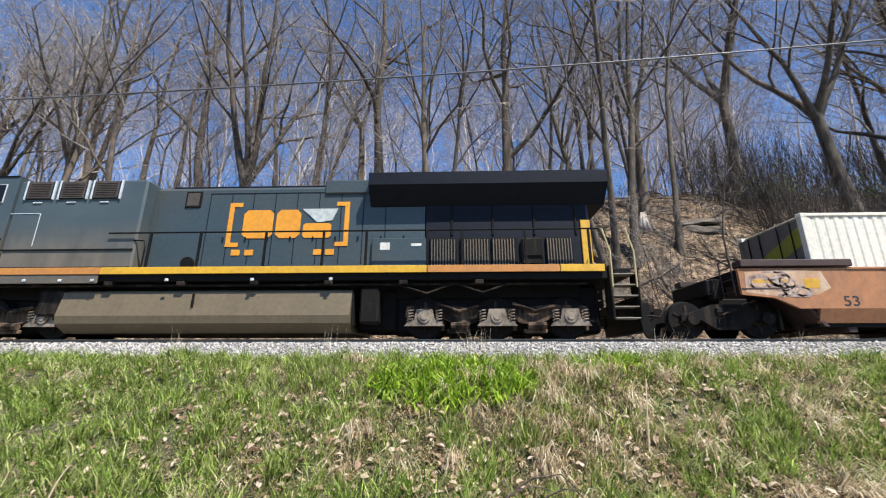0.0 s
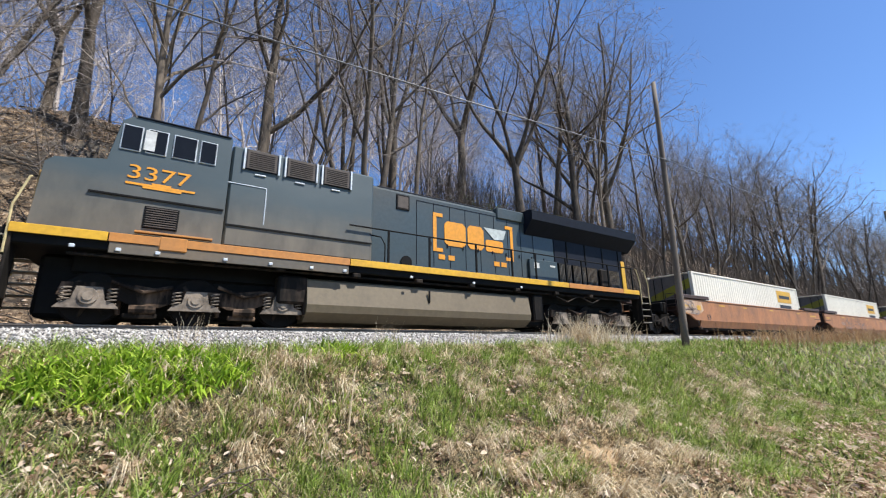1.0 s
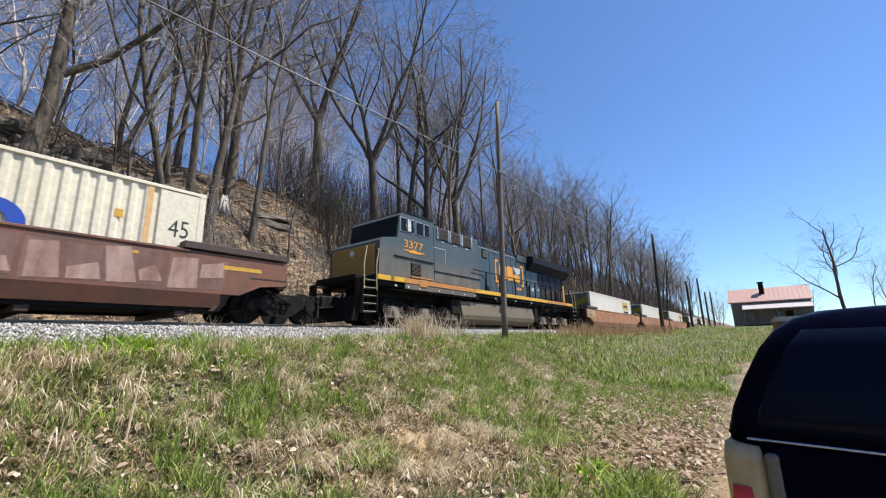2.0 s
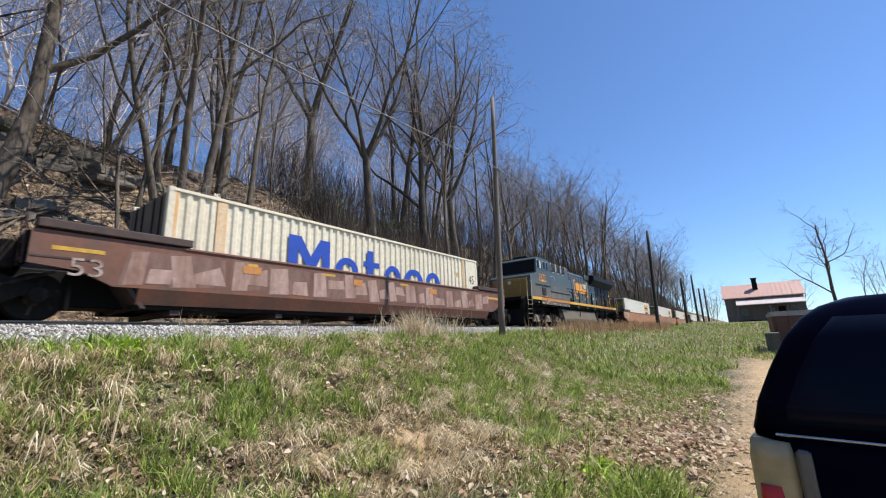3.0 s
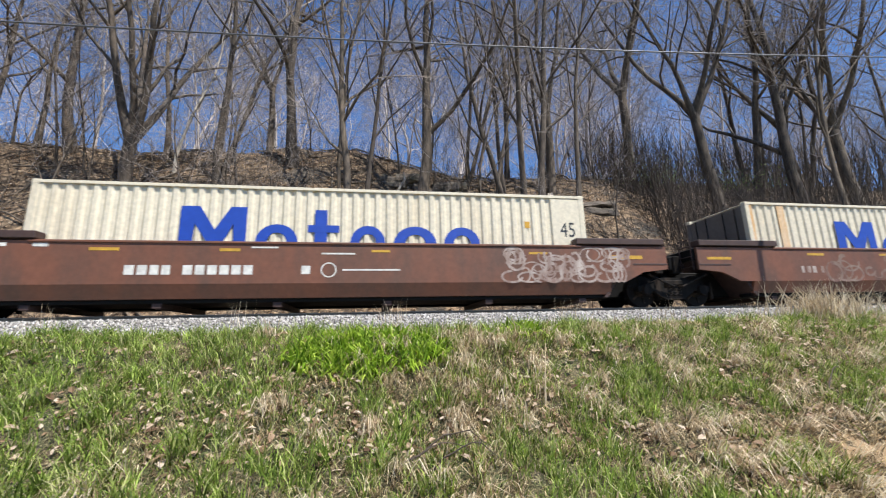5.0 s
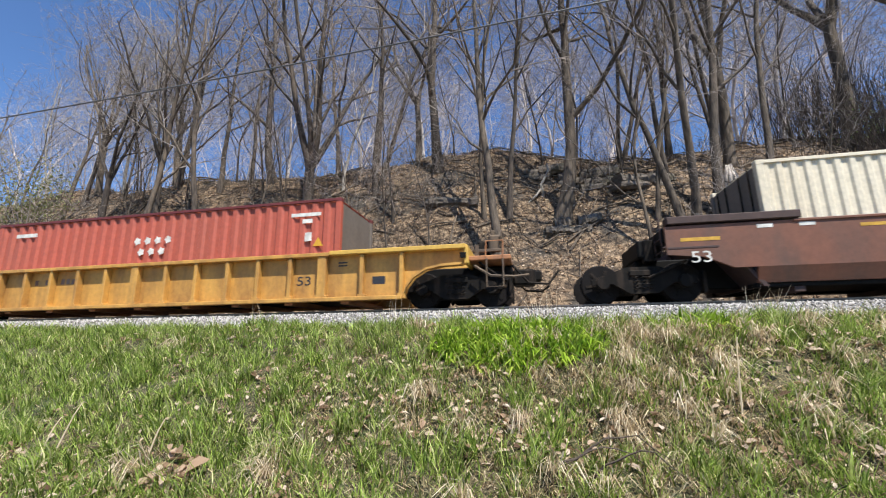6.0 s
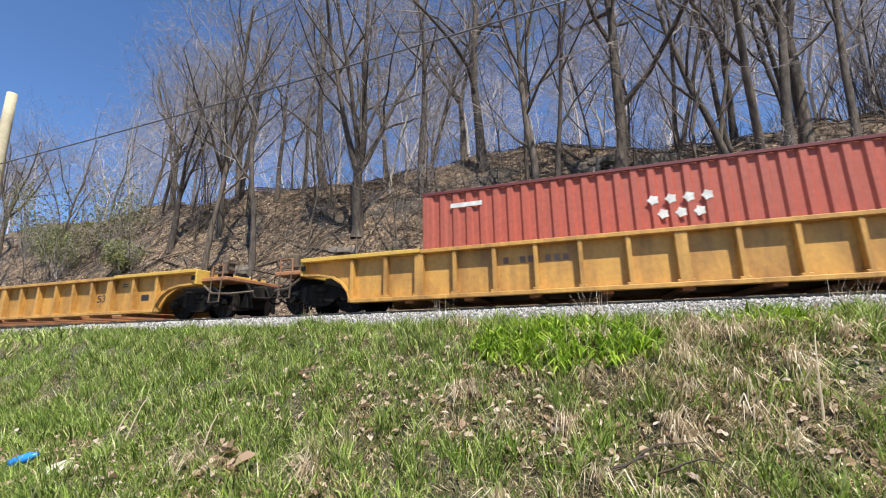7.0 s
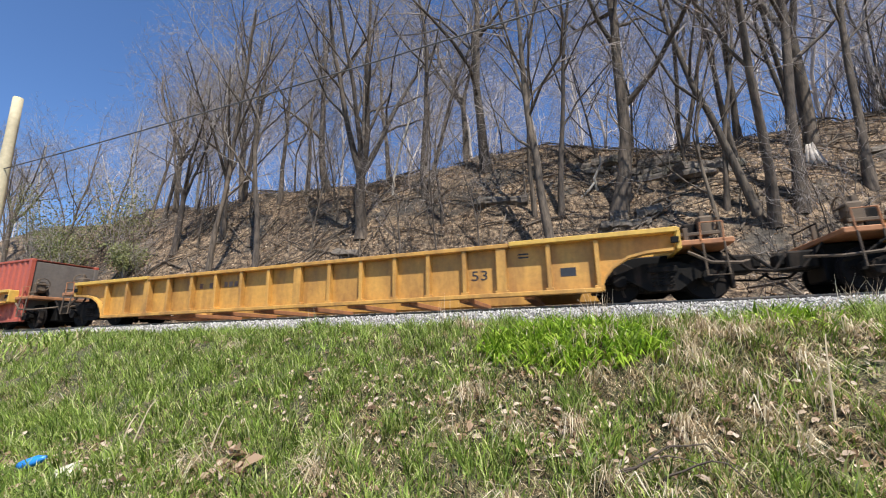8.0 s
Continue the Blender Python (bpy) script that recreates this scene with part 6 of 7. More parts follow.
def scatter_leaves():
    rng = random.Random(14)
    b = Build()
    def leaf(x, y, z, size):
        a = rng.uniform(0, 6.28)
        n = Vector((rng.gauss(0, 0.35), rng.gauss(-0.35, 0.35), 1)).normalized()
        u = Vector((math.cos(a), math.sin(a), 0))
        u = (u - n * u.dot(n)).normalized()
        v = n.cross(u)
        c = Vector((x, y, z))
        curl = n * size * rng.uniform(0.15, 0.5)
        b.add([c - u * size, c - u * size * 0.3 + v * size * 0.6 + curl, c + u * size * 0.5 + v * size * 0.45 + curl, c + u * size * 1.1, c + u * size * 0.4 - v * size * 0.5 + curl, c - u * size * 0.4 - v * size * 0.55 + curl],
              [(0, 1, 2, 3), (0, 3, 4, 5)])
    k = 0
    while k < 8200:
        x, y = rng.uniform(-7, 14), rng.uniform(0.7, 6.9)
        if noise.noise((x * 0.55, y * 0.7, 23)) + 0.2 * ease((x - 2) / 6) < 0.02 + rng.uniform(-0.2, 0.3):
            continue
        leaf(x, y, ground_z(x, y) + rng.uniform(0.02, 0.09), rng.uniform(0.022, 0.055))
        k += 1
    for cx, cy, n in ((-4.6, 3.6, 8), (-0.4, 4.7, 60), (0.6, 4.5, 50), (3.0, 4.6, 40), (8.5, 3.4, 520), (10.5, 2.6, 640), (6.6, 1.5, 700), (7.4, 0.95, 700), (9.0, 1.3, 520), (11.5, 1.0, 300), (12.5, 6.6, 160)):
        for _ in range(n):
            x, y = cx + rng.gauss(0, 0.42 if n < 100 else 0.8), cy + rng.gauss(0, 0.22 if n < 100 else 0.5)
            leaf(x, y, ground_z(x, y) + rng.uniform(0.02, 0.09), rng.uniform(0.025, 0.06))
    for _ in range(34):
        x, y = -3.25 + rng.gauss(0, 0.16), 3.84 + rng.gauss(0, 0.1)
        leaf(x, y, ground_z(x, y) + rng.uniform(0.05, 0.13), rng.uniform(0.06, 0.12))
    tagged(new("dead_leaves", b.mesh("dead_leaves", M_LEAF)), "curled brown dead leaves lying in the grass", "leaves", kind="stuff")
    b = Build()
    for _ in range(30000):
        x, y = rng.uniform(-36, 28), rng.uniform(15, 27)
        leaf(x, y, ground_z(x, y) + 0.02, rng.uniform(0.035, 0.08))
    tagged(new("leaf_litter", b.mesh("leaf_litter", M_LEAF)), "brown leaf litter covering the wooded slope", "leaves", kind="stuff")


scatter_leaves()


def scatter_ballast():
    """Broken grey stones on the shoulder of the track bed."""
    rng = np.random.default_rng(6)
    n = 30000
    x = np.where(rng.random(n) < 0.8, rng.uniform(-16, 18, n), rng.uniform(18, 48, n))
    y = np.where(rng.random(n) < 0.9, rng.uniform(8.0, 10.3, n), rng.uniform(7.5, 8.1, n))
    r = rng.uniform(0.02, 0.043, n) * np.where(x > 18, 1.4, 1.0)
    z = np.array([ground_z(a, c) for a, c in zip(x, y)])
    shape = np.array([[1, 0, 0], [-1, 0, 0], [0, 1, 0], [0, -1, 0], [0, 0, 1], [0, 0, -1]], float)
    jit = shape[None] * rng.uniform(0.6, 1.3, (n, 6, 1)) + rng.uniform(-0.25, 0.25, (n, 6, 3))
    a = rng.uniform(0, 6.28, n)
    rot = np.stack([np.stack([np.cos(a), -np.sin(a), 0 * a], 1), np.stack([np.sin(a), np.cos(a), 0 * a], 1), np.stack([0 * a, 0 * a, 1 + 0 * a], 1)], 1)
    v = np.einsum("nij,nkj->nki", rot, jit) * r[:, None, None] + np.stack([x, y, z + r * 0.35], 1)[:, None, :]
    f = np.array([[0, 2, 4], [2, 1, 4], [1, 3, 4], [3, 0, 4], [2, 0, 5], [1, 2, 5], [3, 1, 5], [0, 3, 5]])
    loops = (np.arange(n)[:, None, None] * 6 + f[None]).ravel()
    me = bpy.data.meshes.new("ballast")
    me.vertices.add(n * 6)
    me.vertices.foreach_set("co", v.ravel())
    me.loops.add(len(loops))
    me.loops.foreach_set("vertex_index", loops.astype(np.int32))
    me.polygons.add(n * 8)
    me.polygons.foreach_set("loop_start", (np.arange(n * 8) * 3).astype(np.int32))
    me.polygons.foreach_set("loop_total", np.full(n * 8, 3, np.int32))
    me.update(calc_edges=True)
    me.materials.append(blade_material("ballast_stone", [(0.0, (0.13, 0.116, 0.1)), (0.3, (0.28, 0.258, 0.23)), (0.75, (0.4, 0.372, 0.335)), (1.0, (0.54, 0.505, 0.46))], 0.9, 0))
    tagged(new("ballast", me), "pale grey broken ballast stones", "ballast", kind="stuff")


scatter_ballast()
# ---- line poles and wires ----
def line_pole(x, y, z0, z1, r, material, lean_x=0.0, lean_y=0.0, label="weathered grey wooden line pole beside the track"):
    pole = thing("line_pole", label, "pole", "line poles")
    n = 8
    pts = [(x + lean_x * k / n, y + lean_y * k / n, z0 - 0.4 + (z1 - z0 + 0.4) * k / n) for k in range(n + 1)]
    part("shaft", Build().tube(pts, [r * (1 - 0.32 * k / n) for k in range(n + 1)], 14), material, pole, smooth=True)
    f = (6.3 - z0) / (z1 - z0) if z1 > 7 else 0.68
    b = Build().tube([(x + lean_x * f, y + lean_y * f - r * 0.7, z0 + (z1 - z0) * f), (x + lean_x * f, y + lean_y * f - r * 1.6, z0 + (z1 - z0) * f)], 0.045, 8)
    b.tube([(x + lean_x * f, y + lean_y * f - r * 1.6, z0 + (z1 - z0) * f - 0.05), (x + lean_x * f, y + lean_y * f - r * 1.6, z0 + (z1 - z0) * f + 0.08)], 0.05, 8)
    part("insulator", b, M_STEEL, pole)
    return pole


line_pole(13.5, 6.75, 0.05, 9.5, 0.11, M_WOODPOLE, 0.42, -0.05)
# far poles: dark silhouette against the sky painted into the wood colour
M_DARKPOLE = paint("pole_silhouette", (0.035, 0.028, 0.023), (0.07, 0.056, 0.045), 0.6, 0.9, scale=3, streak=(1, 1, 0.15))
line_pole(39.6, 6.0, 0.5, 9.1, 0.16, M_DARKPOLE, 1.5, 0)
for px, top in ((60.3, 6.7), (74.6, 8.6), (84.0, 7.2), (95.5, 8.1)):
    line_pole(px, 6.0, ground_z(px, 6.0), top, 0.17, M_DARKPOLE, 0.3, 0)
line_pole(-14.5, 6.5, 0.0, 6.95, 0.17, M_NEWPOLE, -0.35, 0, "pale new wooden line pole beside the track")


def wire(ends, sag, label):
    b = Build()
    for (a, c) in zip(ends, ends[1:]):
        pts = []
        for k in range(25):
            t = k / 24
            p = Vector(a).lerp(Vector(c), t)
            p.z -= sag * 4 * t * (1 - t)
            pts.append(p)
        b.tube(pts, 0.016, 5)
    return tagged(new("overhead_wire", b.mesh("overhead_wire", plain("wire_grey", (0.12, 0.12, 0.125), 0.5, 0.3))), label, "wire")


wire([(-60, 6.6, 5.6), (-14.7, 6.45, 4.7), (13.75, 6.55, 6.3), (40.5, 5.85, 6.9), (60.5, 5.85, 6.2), (74.8, 5.85, 7.4)], 0.28, "thin grey overhead wire strung between line poles")


# ---- parked sport utility vehicle ----
def build_vehicle():
    car = thing("parked_vehicle", "dark navy sport utility vehicle parked on the dirt lane", "car")
    mt, nt, bs = nodes_of("navy_car_paint")
    nt.links.new(ramp(nt, noise_of(nt, coords(nt), 2.0, 4), [(0.3, (0.0015, 0.002, 0.007)), (0.7, (0.003, 0.004, 0.012))]), bs.inputs["Base Color"])
    bs.inputs["Roughness"].default_value = 0.22
    bs.inputs["Specular IOR Level"].default_value = 0.03
    bs.inputs["IOR"].default_value = 1.1
    glass = plain("tinted_glass", (0.004, 0.006, 0.015), 0.1, 0, 0.1)
    glass.node_tree.nodes["Principled BSDF"].inputs["IOR"].default_value = 1.15
    chrome = plain("bright_trim", (0.5, 0.5, 0.5), 0.2, 0.9)
    clear = plain("lamp_clear_lens", (0.34, 0.28, 0.16), 0.25)
    redm = plain("lamp_red_lens", (0.5, 0.03, 0.015), 0.15)
    tyre_m = plain("tyre_rubber", (0.02, 0.02, 0.02), 0.85)
    def plan(x0, x1, hw, r, n=6):
        """A rounded rectangle in plan, from the rear x0 to the front x1."""
        ring = []
        for cx, cy, a0 in ((x1 - r, hw - r, 0), (x0 + r, hw - r, 90), (x0 + r, r - hw, 180), (x1 - r, r - hw, 270)):
            ring += [(cx + r * math.cos(radians(a0 + 90 * i / n)), cy + r * math.sin(radians(a0 + 90 * i / n))) for i in range(n + 1)]
        return ring

    def stack(levels):
        """Plans set one over another, closed above and below."""
        b, n = Build(), len(levels[0][1])
        faces = [(i * n + k, i * n + (k + 1) % n, (i + 1) * n + (k + 1) % n, (i + 1) * n + k) for i in range(len(levels) - 1) for k in range(n)]
        faces += [tuple(range(n))[::-1], tuple(range((len(levels) - 1) * n, len(levels) * n))]
        return b.add([(x, y, z) for z, ring in levels for x, y in ring], faces)
    body = part("body", stack([(0.32, plan(0.06, 4.55, 0.82, 0.2)), (0.42, plan(0.01, 4.64, 0.88, 0.2)), (0.7, plan(-0.01, 4.68, 0.905, 0.2)), (0.9, plan(-0.01, 4.64, 0.91, 0.2)),
                               (1.0, plan(0.0, 4.5, 0.91, 0.2)), (1.08, plan(0.0, 3.95, 0.905, 0.2)), (1.2, plan(0.0, 3.55, 0.9, 0.18))]), mt, car, smooth=True)
    cabin = [(1.2, 0.0, 3.5, 0.9), (1.3, 0.02, 3.3, 0.868), (1.42, 0.05, 3.1, 0.805), (1.54, 0.09, 2.9, 0.73), (1.61, 0.13, 2.78, 0.665), (1.655, 0.18, 2.68, 0.595), (1.685, 0.28, 2.55, 0.5), (1.7, 0.5, 2.3, 0.32)]
    cabin = [(1.2 + (z - 1.2) * 1.233, x0, x1, hw) for z, x0, x1, hw in cabin]
    part("cabin", stack([(z, plan(x0, x1, hw, 0.15)) for z, x0, x1, hw in cabin]), mt, car, "dark navy cabin with tinted glass", smooth=True)
    part("rear_window", stack([(z, plan(x0 - 0.006, x0 + 0.12, hw - 0.1, 0.05)) for z, x0, x1, hw in ((1.25, 0.01, 0, 0.88), *cabin[1:5])]), glass, car, "dark tinted rear window", smooth=True)
    part("beltline_trim", Build().box(-0.012, 0.02, -0.8, 0.8, 1.196, 1.208, 0.004), chrome, car, "bright beltline strip")
    for s in (-1, 1):
        lamp = part("tail_lamp", stack([(z, plan(-0.022, 0.3, 0.075 + d, 0.06)) for z, d in ((0.78, 0.0), (0.82, 0.012), (1.1, 0.012), (1.17, 0.0))]), clear, car, "clear and red tail lamp", smooth=True)
        lamp.location = (0, s * 0.825, 0)
        lens = part("red_lens", stack([(0.84, plan(-0.034, 0.1, 0.055, 0.03)), (0.99, plan(-0.034, 0.1, 0.04, 0.03))]), redm, lamp, "red brake lens", smooth=True)
        lens.location = (0, s * 0.02, 0)
        part("grey_lens", Build().box(-0.034, 0.05, -s * 0.105 - 0.025, -s * 0.105 + 0.025, 0.8, 1.15, 0.012), plain("lamp_grey_lens", (0.1, 0.1, 0.095), 0.3), lamp)
        for x in (0.95, 3.75):
            w = part("wheel", Build().disc(x, s * 0.83 - 0.11, s * 0.83 + 0.11, 0.35, 0.2, 20), chrome, car)
            part("tyre", Build().disc(x, s * 0.82 - 0.105, s * 0.82 + 0.105, 0.35, 0.355, 28), tyre_m, w)
    part("rear_bumper", Build().box(-0.1, 0.12, -0.86, 0.86, 0.36, 0.66, 0.06), M_BLACK, car, "black plastic rear bumper")
    part("plate_recess", Build().box(-0.05, 0.02, -0.28, 0.28, 0.76, 0.96, 0.02), M_BLACK, car)
    part("tailgate_handle", Build().box(-0.06, 0.0, -0.35, 0.35, 0.99, 1.04, 0.015), mt, car)
    car.matrix_world = pose(2.75, -1.060, ground_z(4, -1.1), 0, 0, -9) @ Matrix.Diagonal((1, 1, 0.944, 1))


build_vehicle()


# ---- the house, skip and bin at the end of the lane ----
def build_house():
    g = ground_z(88, -2.5)
    house = thing("house", "pale weathered farmhouse with a pinkish metal roof and porch", "house")
    wall_m = paint("house_siding", (0.2, 0.175, 0.15), (0.1, 0.085, 0.07), 0.6, 0.85)
    roof_m = paint("pink_metal_roof", (0.5, 0.29, 0.23), (0.38, 0.22, 0.17), 0.4, 0.5)
    porch_m = paint("porch_roof_tin", (0.52, 0.46, 0.42), (0.36, 0.24, 0.2), 0.5, 0.5)
    dark = plain("house_glass", (0.02, 0.022, 0.025), 0.15)
    x0, x1, y0, y1 = 85.0, 92.0, -7.6, 2.6
    part("wall", Build().box(x0, x1, y0, y1, g - 0.3, g + 4.2, 0.03), wall_m, house)
    zr, ze = g + 6.5, g + 4.1
    b = Build()
    b.add([(x0 - 0.5, y0 - 0.3, ze), (x0 - 0.5, y1 + 0.3, ze), (88.5, y1 + 0.3, zr), (88.5, y0 - 0.3, zr), (x1 + 0.5, y0 - 0.3, ze), (x1 + 0.5, y1 + 0.3, ze),
           (x0 - 0.5, y0 - 0.3, ze - 0.15), (x0 - 0.5, y1 + 0.3, ze - 0.15), (88.5, y1 + 0.3, zr - 0.15), (88.5, y0 - 0.3, zr - 0.15), (x1 + 0.5, y0 - 0.3, ze - 0.15), (x1 + 0.5, y1 + 0.3, ze - 0.15)],
          [(0, 3, 2, 1), (3, 4, 5, 2), (6, 7, 8, 9), (9, 8, 11, 10), (0, 1, 7, 6), (4, 10, 11, 5), (0, 6, 9, 3), (3, 9, 10, 4), (1, 2, 8, 7), (2, 5, 11, 8)])
    roof = part("roof", b, roof_m, house)
    for y in [y0 + 0.6 * k for k in range(18)]:
        part("roof_seam", Build().prism([(x0 - 0.5, ze), (88.5, zr), (88.5, zr + 0.05), (x0 - 0.5, ze + 0.05)], y, y + 0.04), roof_m, roof)
    part("gable", Build().add([(x0, y1, g + 4.2), (x1, y1, g + 4.2), (88.5, y1, g + 6.3), (x0, y0, g + 4.2), (x1, y0, g + 4.2), (88.5, y0, g + 6.3)], [(0, 2, 1), (3, 4, 5)]), wall_m, house)
    part("chimney", Build().box(86.6, 87.2, -2.2, -1.5, g + 4.6, g + 7.2, 0.04).box(86.5, 87.3, -2.3, -1.4, g + 7.2, g + 7.35, 0.02), M_BLACK, house, "dark brick chimney")
    pr = part("porch_roof", Build().prism([(82.6, g + 2.7), (85.0, g + 3.7), (85.0, g + 3.82), (82.6, g + 2.82)], y0, y1 - 1.5), porch_m, house, "pale tin porch roof")
    for k in range(5):
        part("porch_post", Build().box(82.75, 82.9, y0 + 0.1 + k * 2.1, y0 + 0.25 + k * 2.1, g, g + 2.72, 0.01), wall_m, house)
    part("porch_floor", Build().box(82.6, 85.0, y0, y1 - 1.5, g - 0.3, g + 0.35, 0.02), M_TRUCK, house)
    for y in (-6.2, -3.4, 0.2):
        w = part("window", Build().box(x0 - 0.06, x0 + 0.02, y - 0.5, y + 0.5, g + 1.0, g + 2.4, 0.01), wall_m, house)
        part("pane", Build().box(x0 - 0.075, x0 - 0.061, y - 0.42, y + 0.42, g + 1.08, g + 2.32, 0.004), dark, w)
    part("door", Build().box(x0 - 0.06, x0, -5.2, -4.3, g + 0.35, g + 2.4, 0.01), M_TRUCK, house)


build_house()


def build_lane_things():
    x, y = 29.5, -2.1
    g = ground_z(x, y)
    brown = paint("skip_brown", (0.1, 0.042, 0.03), (0.06, 0.035, 0.025), 0.6, 0.6)
    skip = thing("waste_skip", "rusty brown steel waste skip beside the lane", "skip", m=pose(x, y, g, 0, 0, 4))
    part("box", Build().prism([(-0.8, 0.1), (0.8, 0.1), (0.95, 1.75), (-0.95, 1.75)], -0.95, 0.95), brown, skip)
    part("lid", Build().prism([(-1.0, 1.75), (1.0, 1.75), (0.95, 1.88), (-1.0, 2.0)], -1.0, 1.0), plain("skip_lid", (0.3, 0.28, 0.26), 0.5), skip, "grey lid with pale edge")
    for k in range(4):
        part("rib", Build().box(-0.98, -0.88, -0.85 + k * 0.53, -0.77 + k * 0.53, 0.12, 1.74, 0.01), brown, skip)
    part("skid", Build().box(-0.7, 0.7, -0.8, -0.65, -0.05, 0.12, 0.01).box(-0.7, 0.7, 0.65, 0.8, -0.05, 0.12, 0.01), M_BLACK, skip)
    x, y = 27.5, -1.05
    bin_ = thing("refuse_bin", "small dark grey refuse bin beside the skip", "bin", m=pose(x, y, ground_z(x, y)))
    part("bucket", Build().prism([(-0.25, 0.0), (0.25, 0.0), (0.32, 0.95), (-0.32, 0.95)], -0.28, 0.28), plain("bin_grey", (0.06, 0.065, 0.06), 0.6), bin_)
    part("lid", Build().box(-0.36, 0.34, -0.31, 0.31, 0.95, 1.03, 0.03), plain("bin_lid", (0.1, 0.11, 0.1), 0.6), bin_)
    rng = random.Random(77)
    b = Build()
    for _ in range(1500):
        x, y = rng.uniform(3.5, 26), 0.2 + rng.gauss(0, 0.2)
        r = rng.uniform(0.008, 0.03)
        z = ground_z(x, y)
        b.add([(x + r * rng.uniform(0.7, 1.3), y, z), (x, y + r, z), (x - r * rng.uniform(0.7, 1.3), y, z), (x, y - r, z), (x, y, z + r * rng.uniform(0.5, 1.0))], [(0, 1, 4), (1, 2, 4), (2, 3, 4), (3, 0, 4)])
    tagged(new("lane_stones", b.mesh("lane_stones", M_STONE)), "small pale stones along the lane's edge", "stones", kind="stuff")


M_STONE = blade_material("lane_stone", [(0.0, (0.2, 0.14, 0.09)), (0.5, (0.38, 0.28, 0.19)), (1.0, (0.52, 0.42, 0.32))], 0.9, 0)
build_lane_things()

for tx, ty, kind, size in ((58, -8.0, 1, 0.62), (96, -16, 4, 0.6), (104, -20, 2, 0.65), (110, 6, 5, 0.55), (118, 2, 4, 0.55), (130, 7, 2, 0.6), (125, -26, 5, 0.6), (140, -12, 4, 0.6), (150, -34, 2, 0.7), (98, 7.2, 9, 0.9), (93, 5.5, 9, 0.8)):
    plant_tree(kind, tx, ty, tx * 7, size, 0, "leafless tree beyond the lane and house")


# ---- leafy shrubs on the slope ----
def leafy_shrub(x, y, w, h, stops, label, seed):
    rng = random.Random(seed)
    sh = thing("shrub", label, "shrub", "hillside shrubs", pose(x, y, ground_z(x, y)))
    stems, leaves = Build(), Build()
    for _ in range(16):
        a, r = rng.uniform(0, 6.28), rng.uniform(0.2, 1) * w * 0.5
        tip = Vector((math.cos(a) * r, math.sin(a) * r * 0.7, h * rng.uniform(0.5, 1)))
        stems.tube([(0, 0, -0.1), tip * 0.5 + Vector((0, 0, 0.1)), tip], [0.03, 0.02, 0.008], 4)
        for _ in range(120):
            c = tip * rng.uniform(0.45, 1.05) + Vector((rng.gauss(0, w * 0.1), rng.gauss(0, w * 0.08), rng.gauss(0, h * 0.09)))
            u = Vector((rng.gauss(0, 1), rng.gauss(0, 1), rng.gauss(0, 1))).normalized()
            v = u.orthogonal().normalized()
            s = rng.uniform(0.05, 0.11)
            leaves.add([c - u * s, c + v * s * 0.5, c + u * s, c - v * s * 0.5], [(0, 1, 2, 3)])
    part("stems", stems, M_TWIG, sh)
    tagged(part("foliage", leaves, blade_material("shrub_leaf", stops), sh), kind="stuff")


leafy_shrub(17.8, 22.8, 6.5, 2.0, [(0, (0.07, 0.11, 0.02)), (1, (0.2, 0.26, 0.055))], "green leafy evergreen shrub on the crest", 1)
leafy_shrub(24.5, 22.6, 6.0, 1.8, [(0, (0.07, 0.11, 0.02)), (1, (0.2, 0.26, 0.055))], "green leafy evergreen shrub on the crest", 2)
for k, (bx, by, bw, bh) in enumerate(((-30.5, 19.5, 5.0, 6.0), (-34.0, 18.6, 4.5, 4.5), (-42.0, 20.5, 6.0, 6.5), (-27.0, 18.0, 3.0, 2.4))):
    leafy_shrub(bx, by, bw, bh, [(0, (0.1, 0.11, 0.04)), (1, (0.3, 0.3, 0.12))], "tall thin shrub with pale green opening buds", 30 + k)
leafy_shrub(-38, 20, 4, 3.2, [(0, (0.06, 0.09, 0.02)), (1, (0.16, 0.18, 0.06))], "pale green budding shrub on the slope", 4)


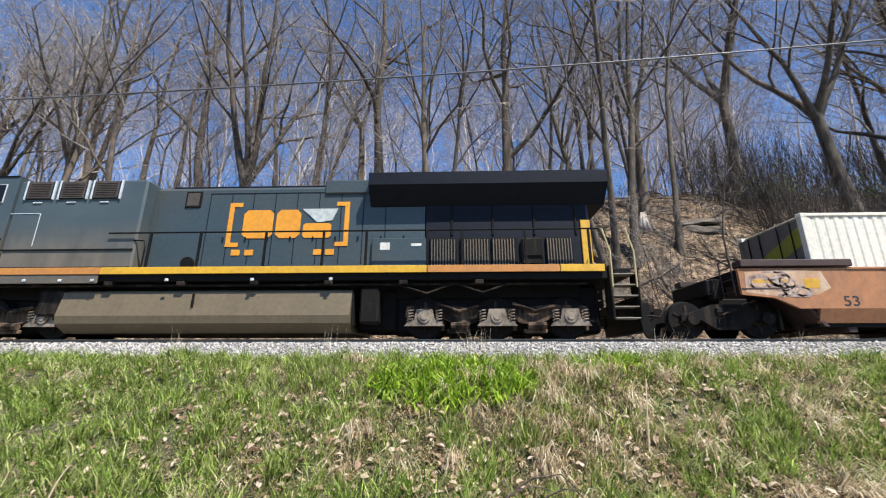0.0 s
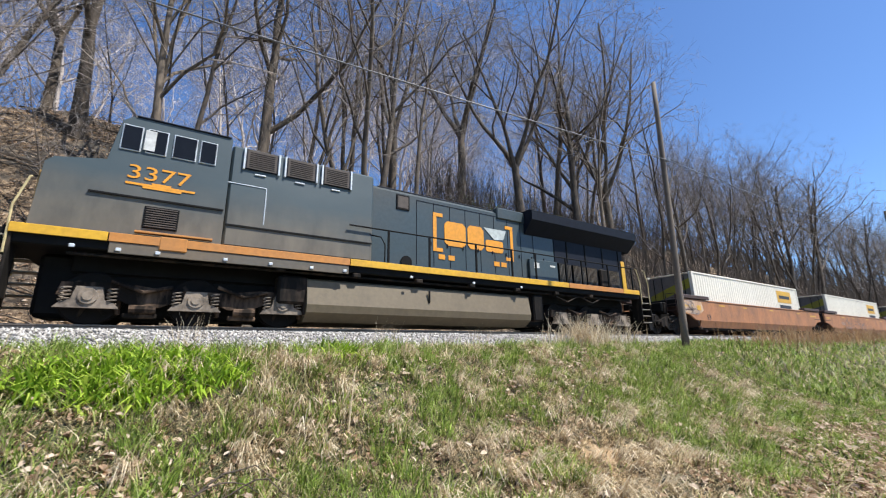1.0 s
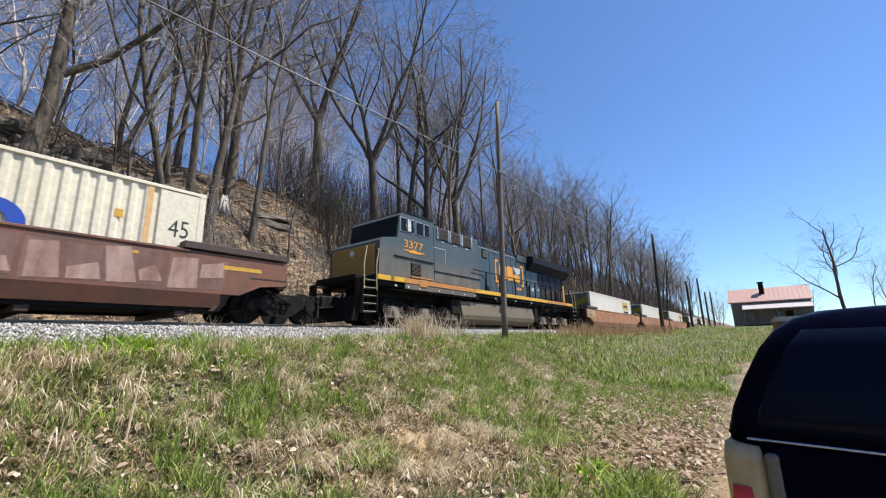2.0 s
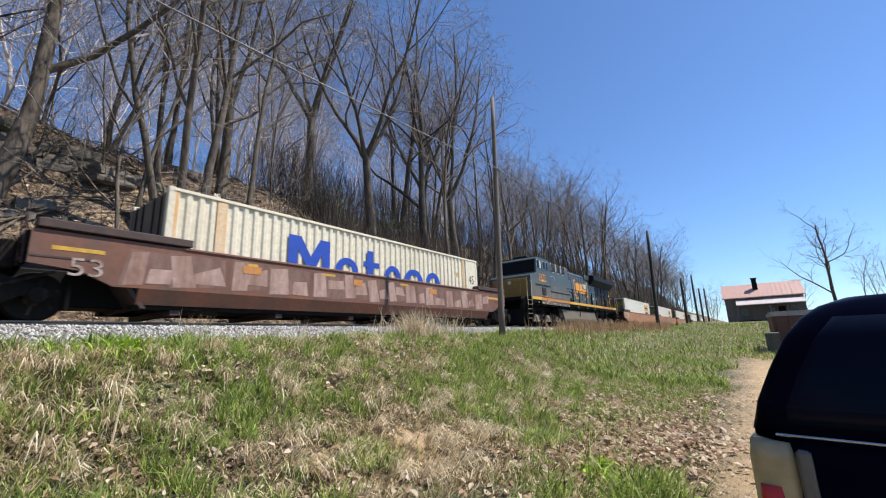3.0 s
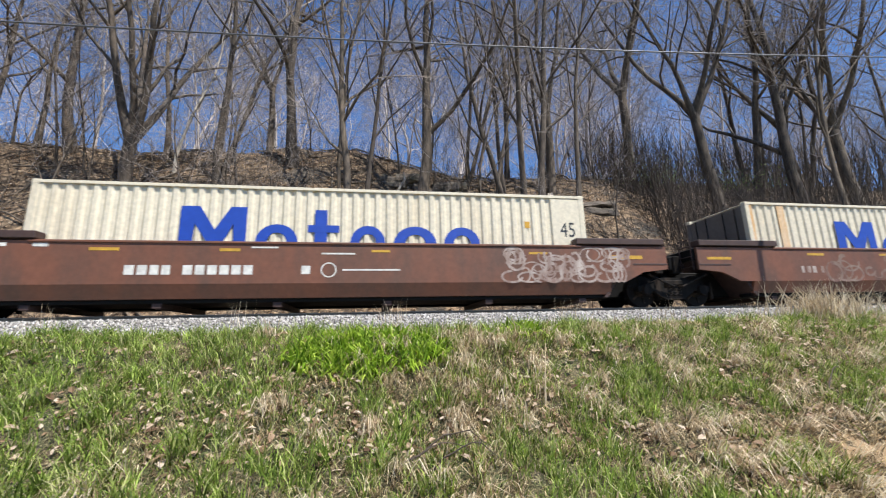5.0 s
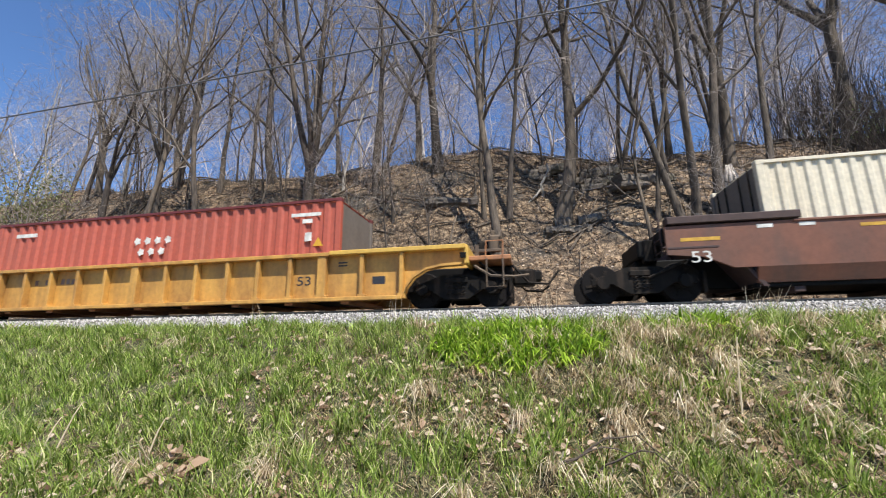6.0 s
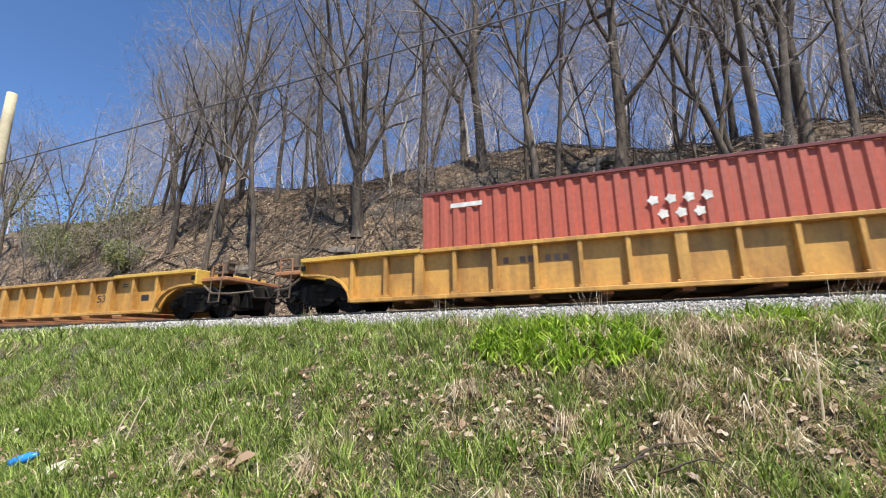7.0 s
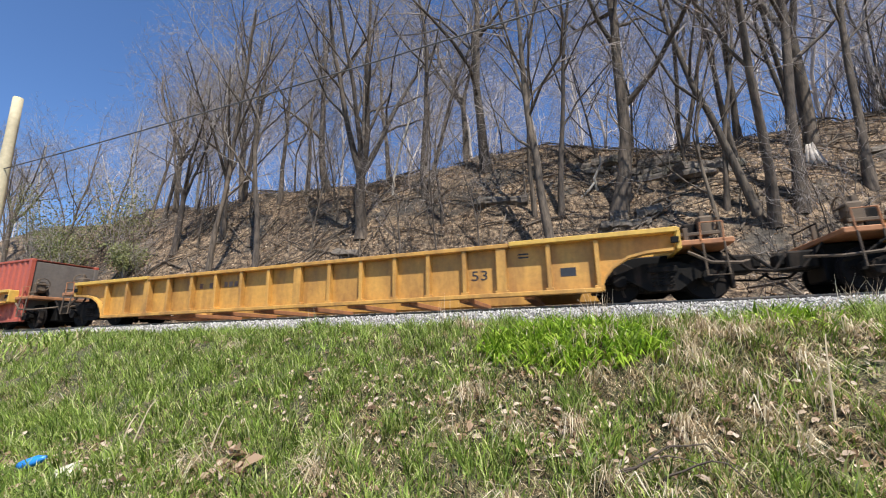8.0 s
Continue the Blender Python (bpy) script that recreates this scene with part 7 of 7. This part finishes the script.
# ---- litter in the grass ----
def build_litter():
    x, y = -5.8, 3.5
    b = Build().tube([(0, 0, 0.04), (0.05, 0, 0.04), (0.2, 0, 0.04), (0.24, 0, 0.04), (0.28, 0, 0.04)], [0.045, 0.052, 0.052, 0.03, 0.02], 12)
    bt = tagged(new("plastic_bottle", b.mesh("plastic_bottle", plain("litter_blue", (0.02, 0.2, 0.6), 0.35), True)), "crushed bright blue plastic bottle in the grass", "bottle")
    bt.matrix_world = pose(x, y, ground_z(x, y) + 0.1, 0, -18, 20)
    rng = random.Random(3)
    mt = plain("field_stone", (0.5, 0.46, 0.34), 0.9, 0, 0.25, 8)
    for x, y, r in ((-5.12, 3.58, 0.13), (-4.97, 3.85, 0.07), (-5.3, 3.6, 0.06)):
        bm = bmesh.new()
        bmesh.ops.create_icosphere(bm, subdivisions=2, radius=r)
        for v in bm.verts:
            v.co *= 1 + 0.3 * noise.noise(v.co * 14 + Vector((x, y, 0)))
            v.co.z *= 0.7
        me = bpy.data.meshes.new("field_stone")
        bm.to_mesh(me)
        bm.free()
        me.materials.append(mt)
        ob = tagged(new("field_stone", me), "pale rounded field stone in the grass", "stone", "field stones")
        ob.matrix_world = pose(x, y, ground_z(x, y) + r * 0.55)
    for x, a, ln in ((-13.2, 35, 1.1), (-11.6, 5, 0.9), (-19.0, 60, 1.2)):
        b = Build().box(-ln / 2, ln / 2, -0.08, 0.08, 0, 0.09, 0.015)
        ob = tagged(new("timber_scrap", b.mesh("timber_scrap", plain("scrap_wood", (0.05, 0.04, 0.032), 0.9))), "dark broken sleeper scrap on the gravel", "timber", "timber scraps")
        ob.matrix_world = pose(x, 8.35, ground_z(x, 8.35) + 0.02, 13, 0, a)


def build_canes():
    rng = random.Random(19)
    for x, y, a, ln in ((0.3, 4.2, 5, 0.9), (0.55, 4.1, -20, 0.7), (0.2, 4.05, 15, 0.8), (-4.75, 3.9, 80, 0.6), (-4.85, 3.85, 95, 0.5), (-3.7, 4.0, 70, 0.4), (2.1, 5.0, 60, 0.7), (6.2, 4.9, 40, 0.8)):
        b, pts = Build(), []
        rise = 0.28 * ln if a < 50 else 0.8 * ln
        for k in range(8):
            f = k / 7
            px, py = x + math.cos(radians(a)) * ln * f * (1 if a < 50 else 0.5), y + math.sin(radians(a)) * ln * f * 0.4
            pts.append((px, py, ground_z(px, py) + 0.03 + rise * math.sin(math.pi * f * (0.9 if a < 50 else 0.55)) + rng.gauss(0, 0.008)))
        b.tube(pts, [0.011 * (1 - 0.7 * k / 7) for k in range(8)], 5)
        tagged(new("dead_cane", b.mesh("dead_cane", M_CANE if a < 50 else M_STRAW)), "thin bent dead cane in the matted grass", "cane", "dead canes")


build_litter()
M_CANE = plain("cane_brown", (0.07, 0.05, 0.035), 0.8)
build_canes()


# ---- what moves ----
def motions():
    steps = [i * 0.5 for i in range(17)]
    for ob, u in MOVERS:
        walk(ob, [(t, pose(u + travel(t), TRACK, RAIL)) for t in steps])
    ticks = [k / FPS for k in range(8 * FPS + 1)]
    for ws, x, r in SPINNERS:
        walk(ws, [(t, pose(x, 0, r, 0, math.degrees(travel(t) / r), 0)) for t in ticks])


motions()
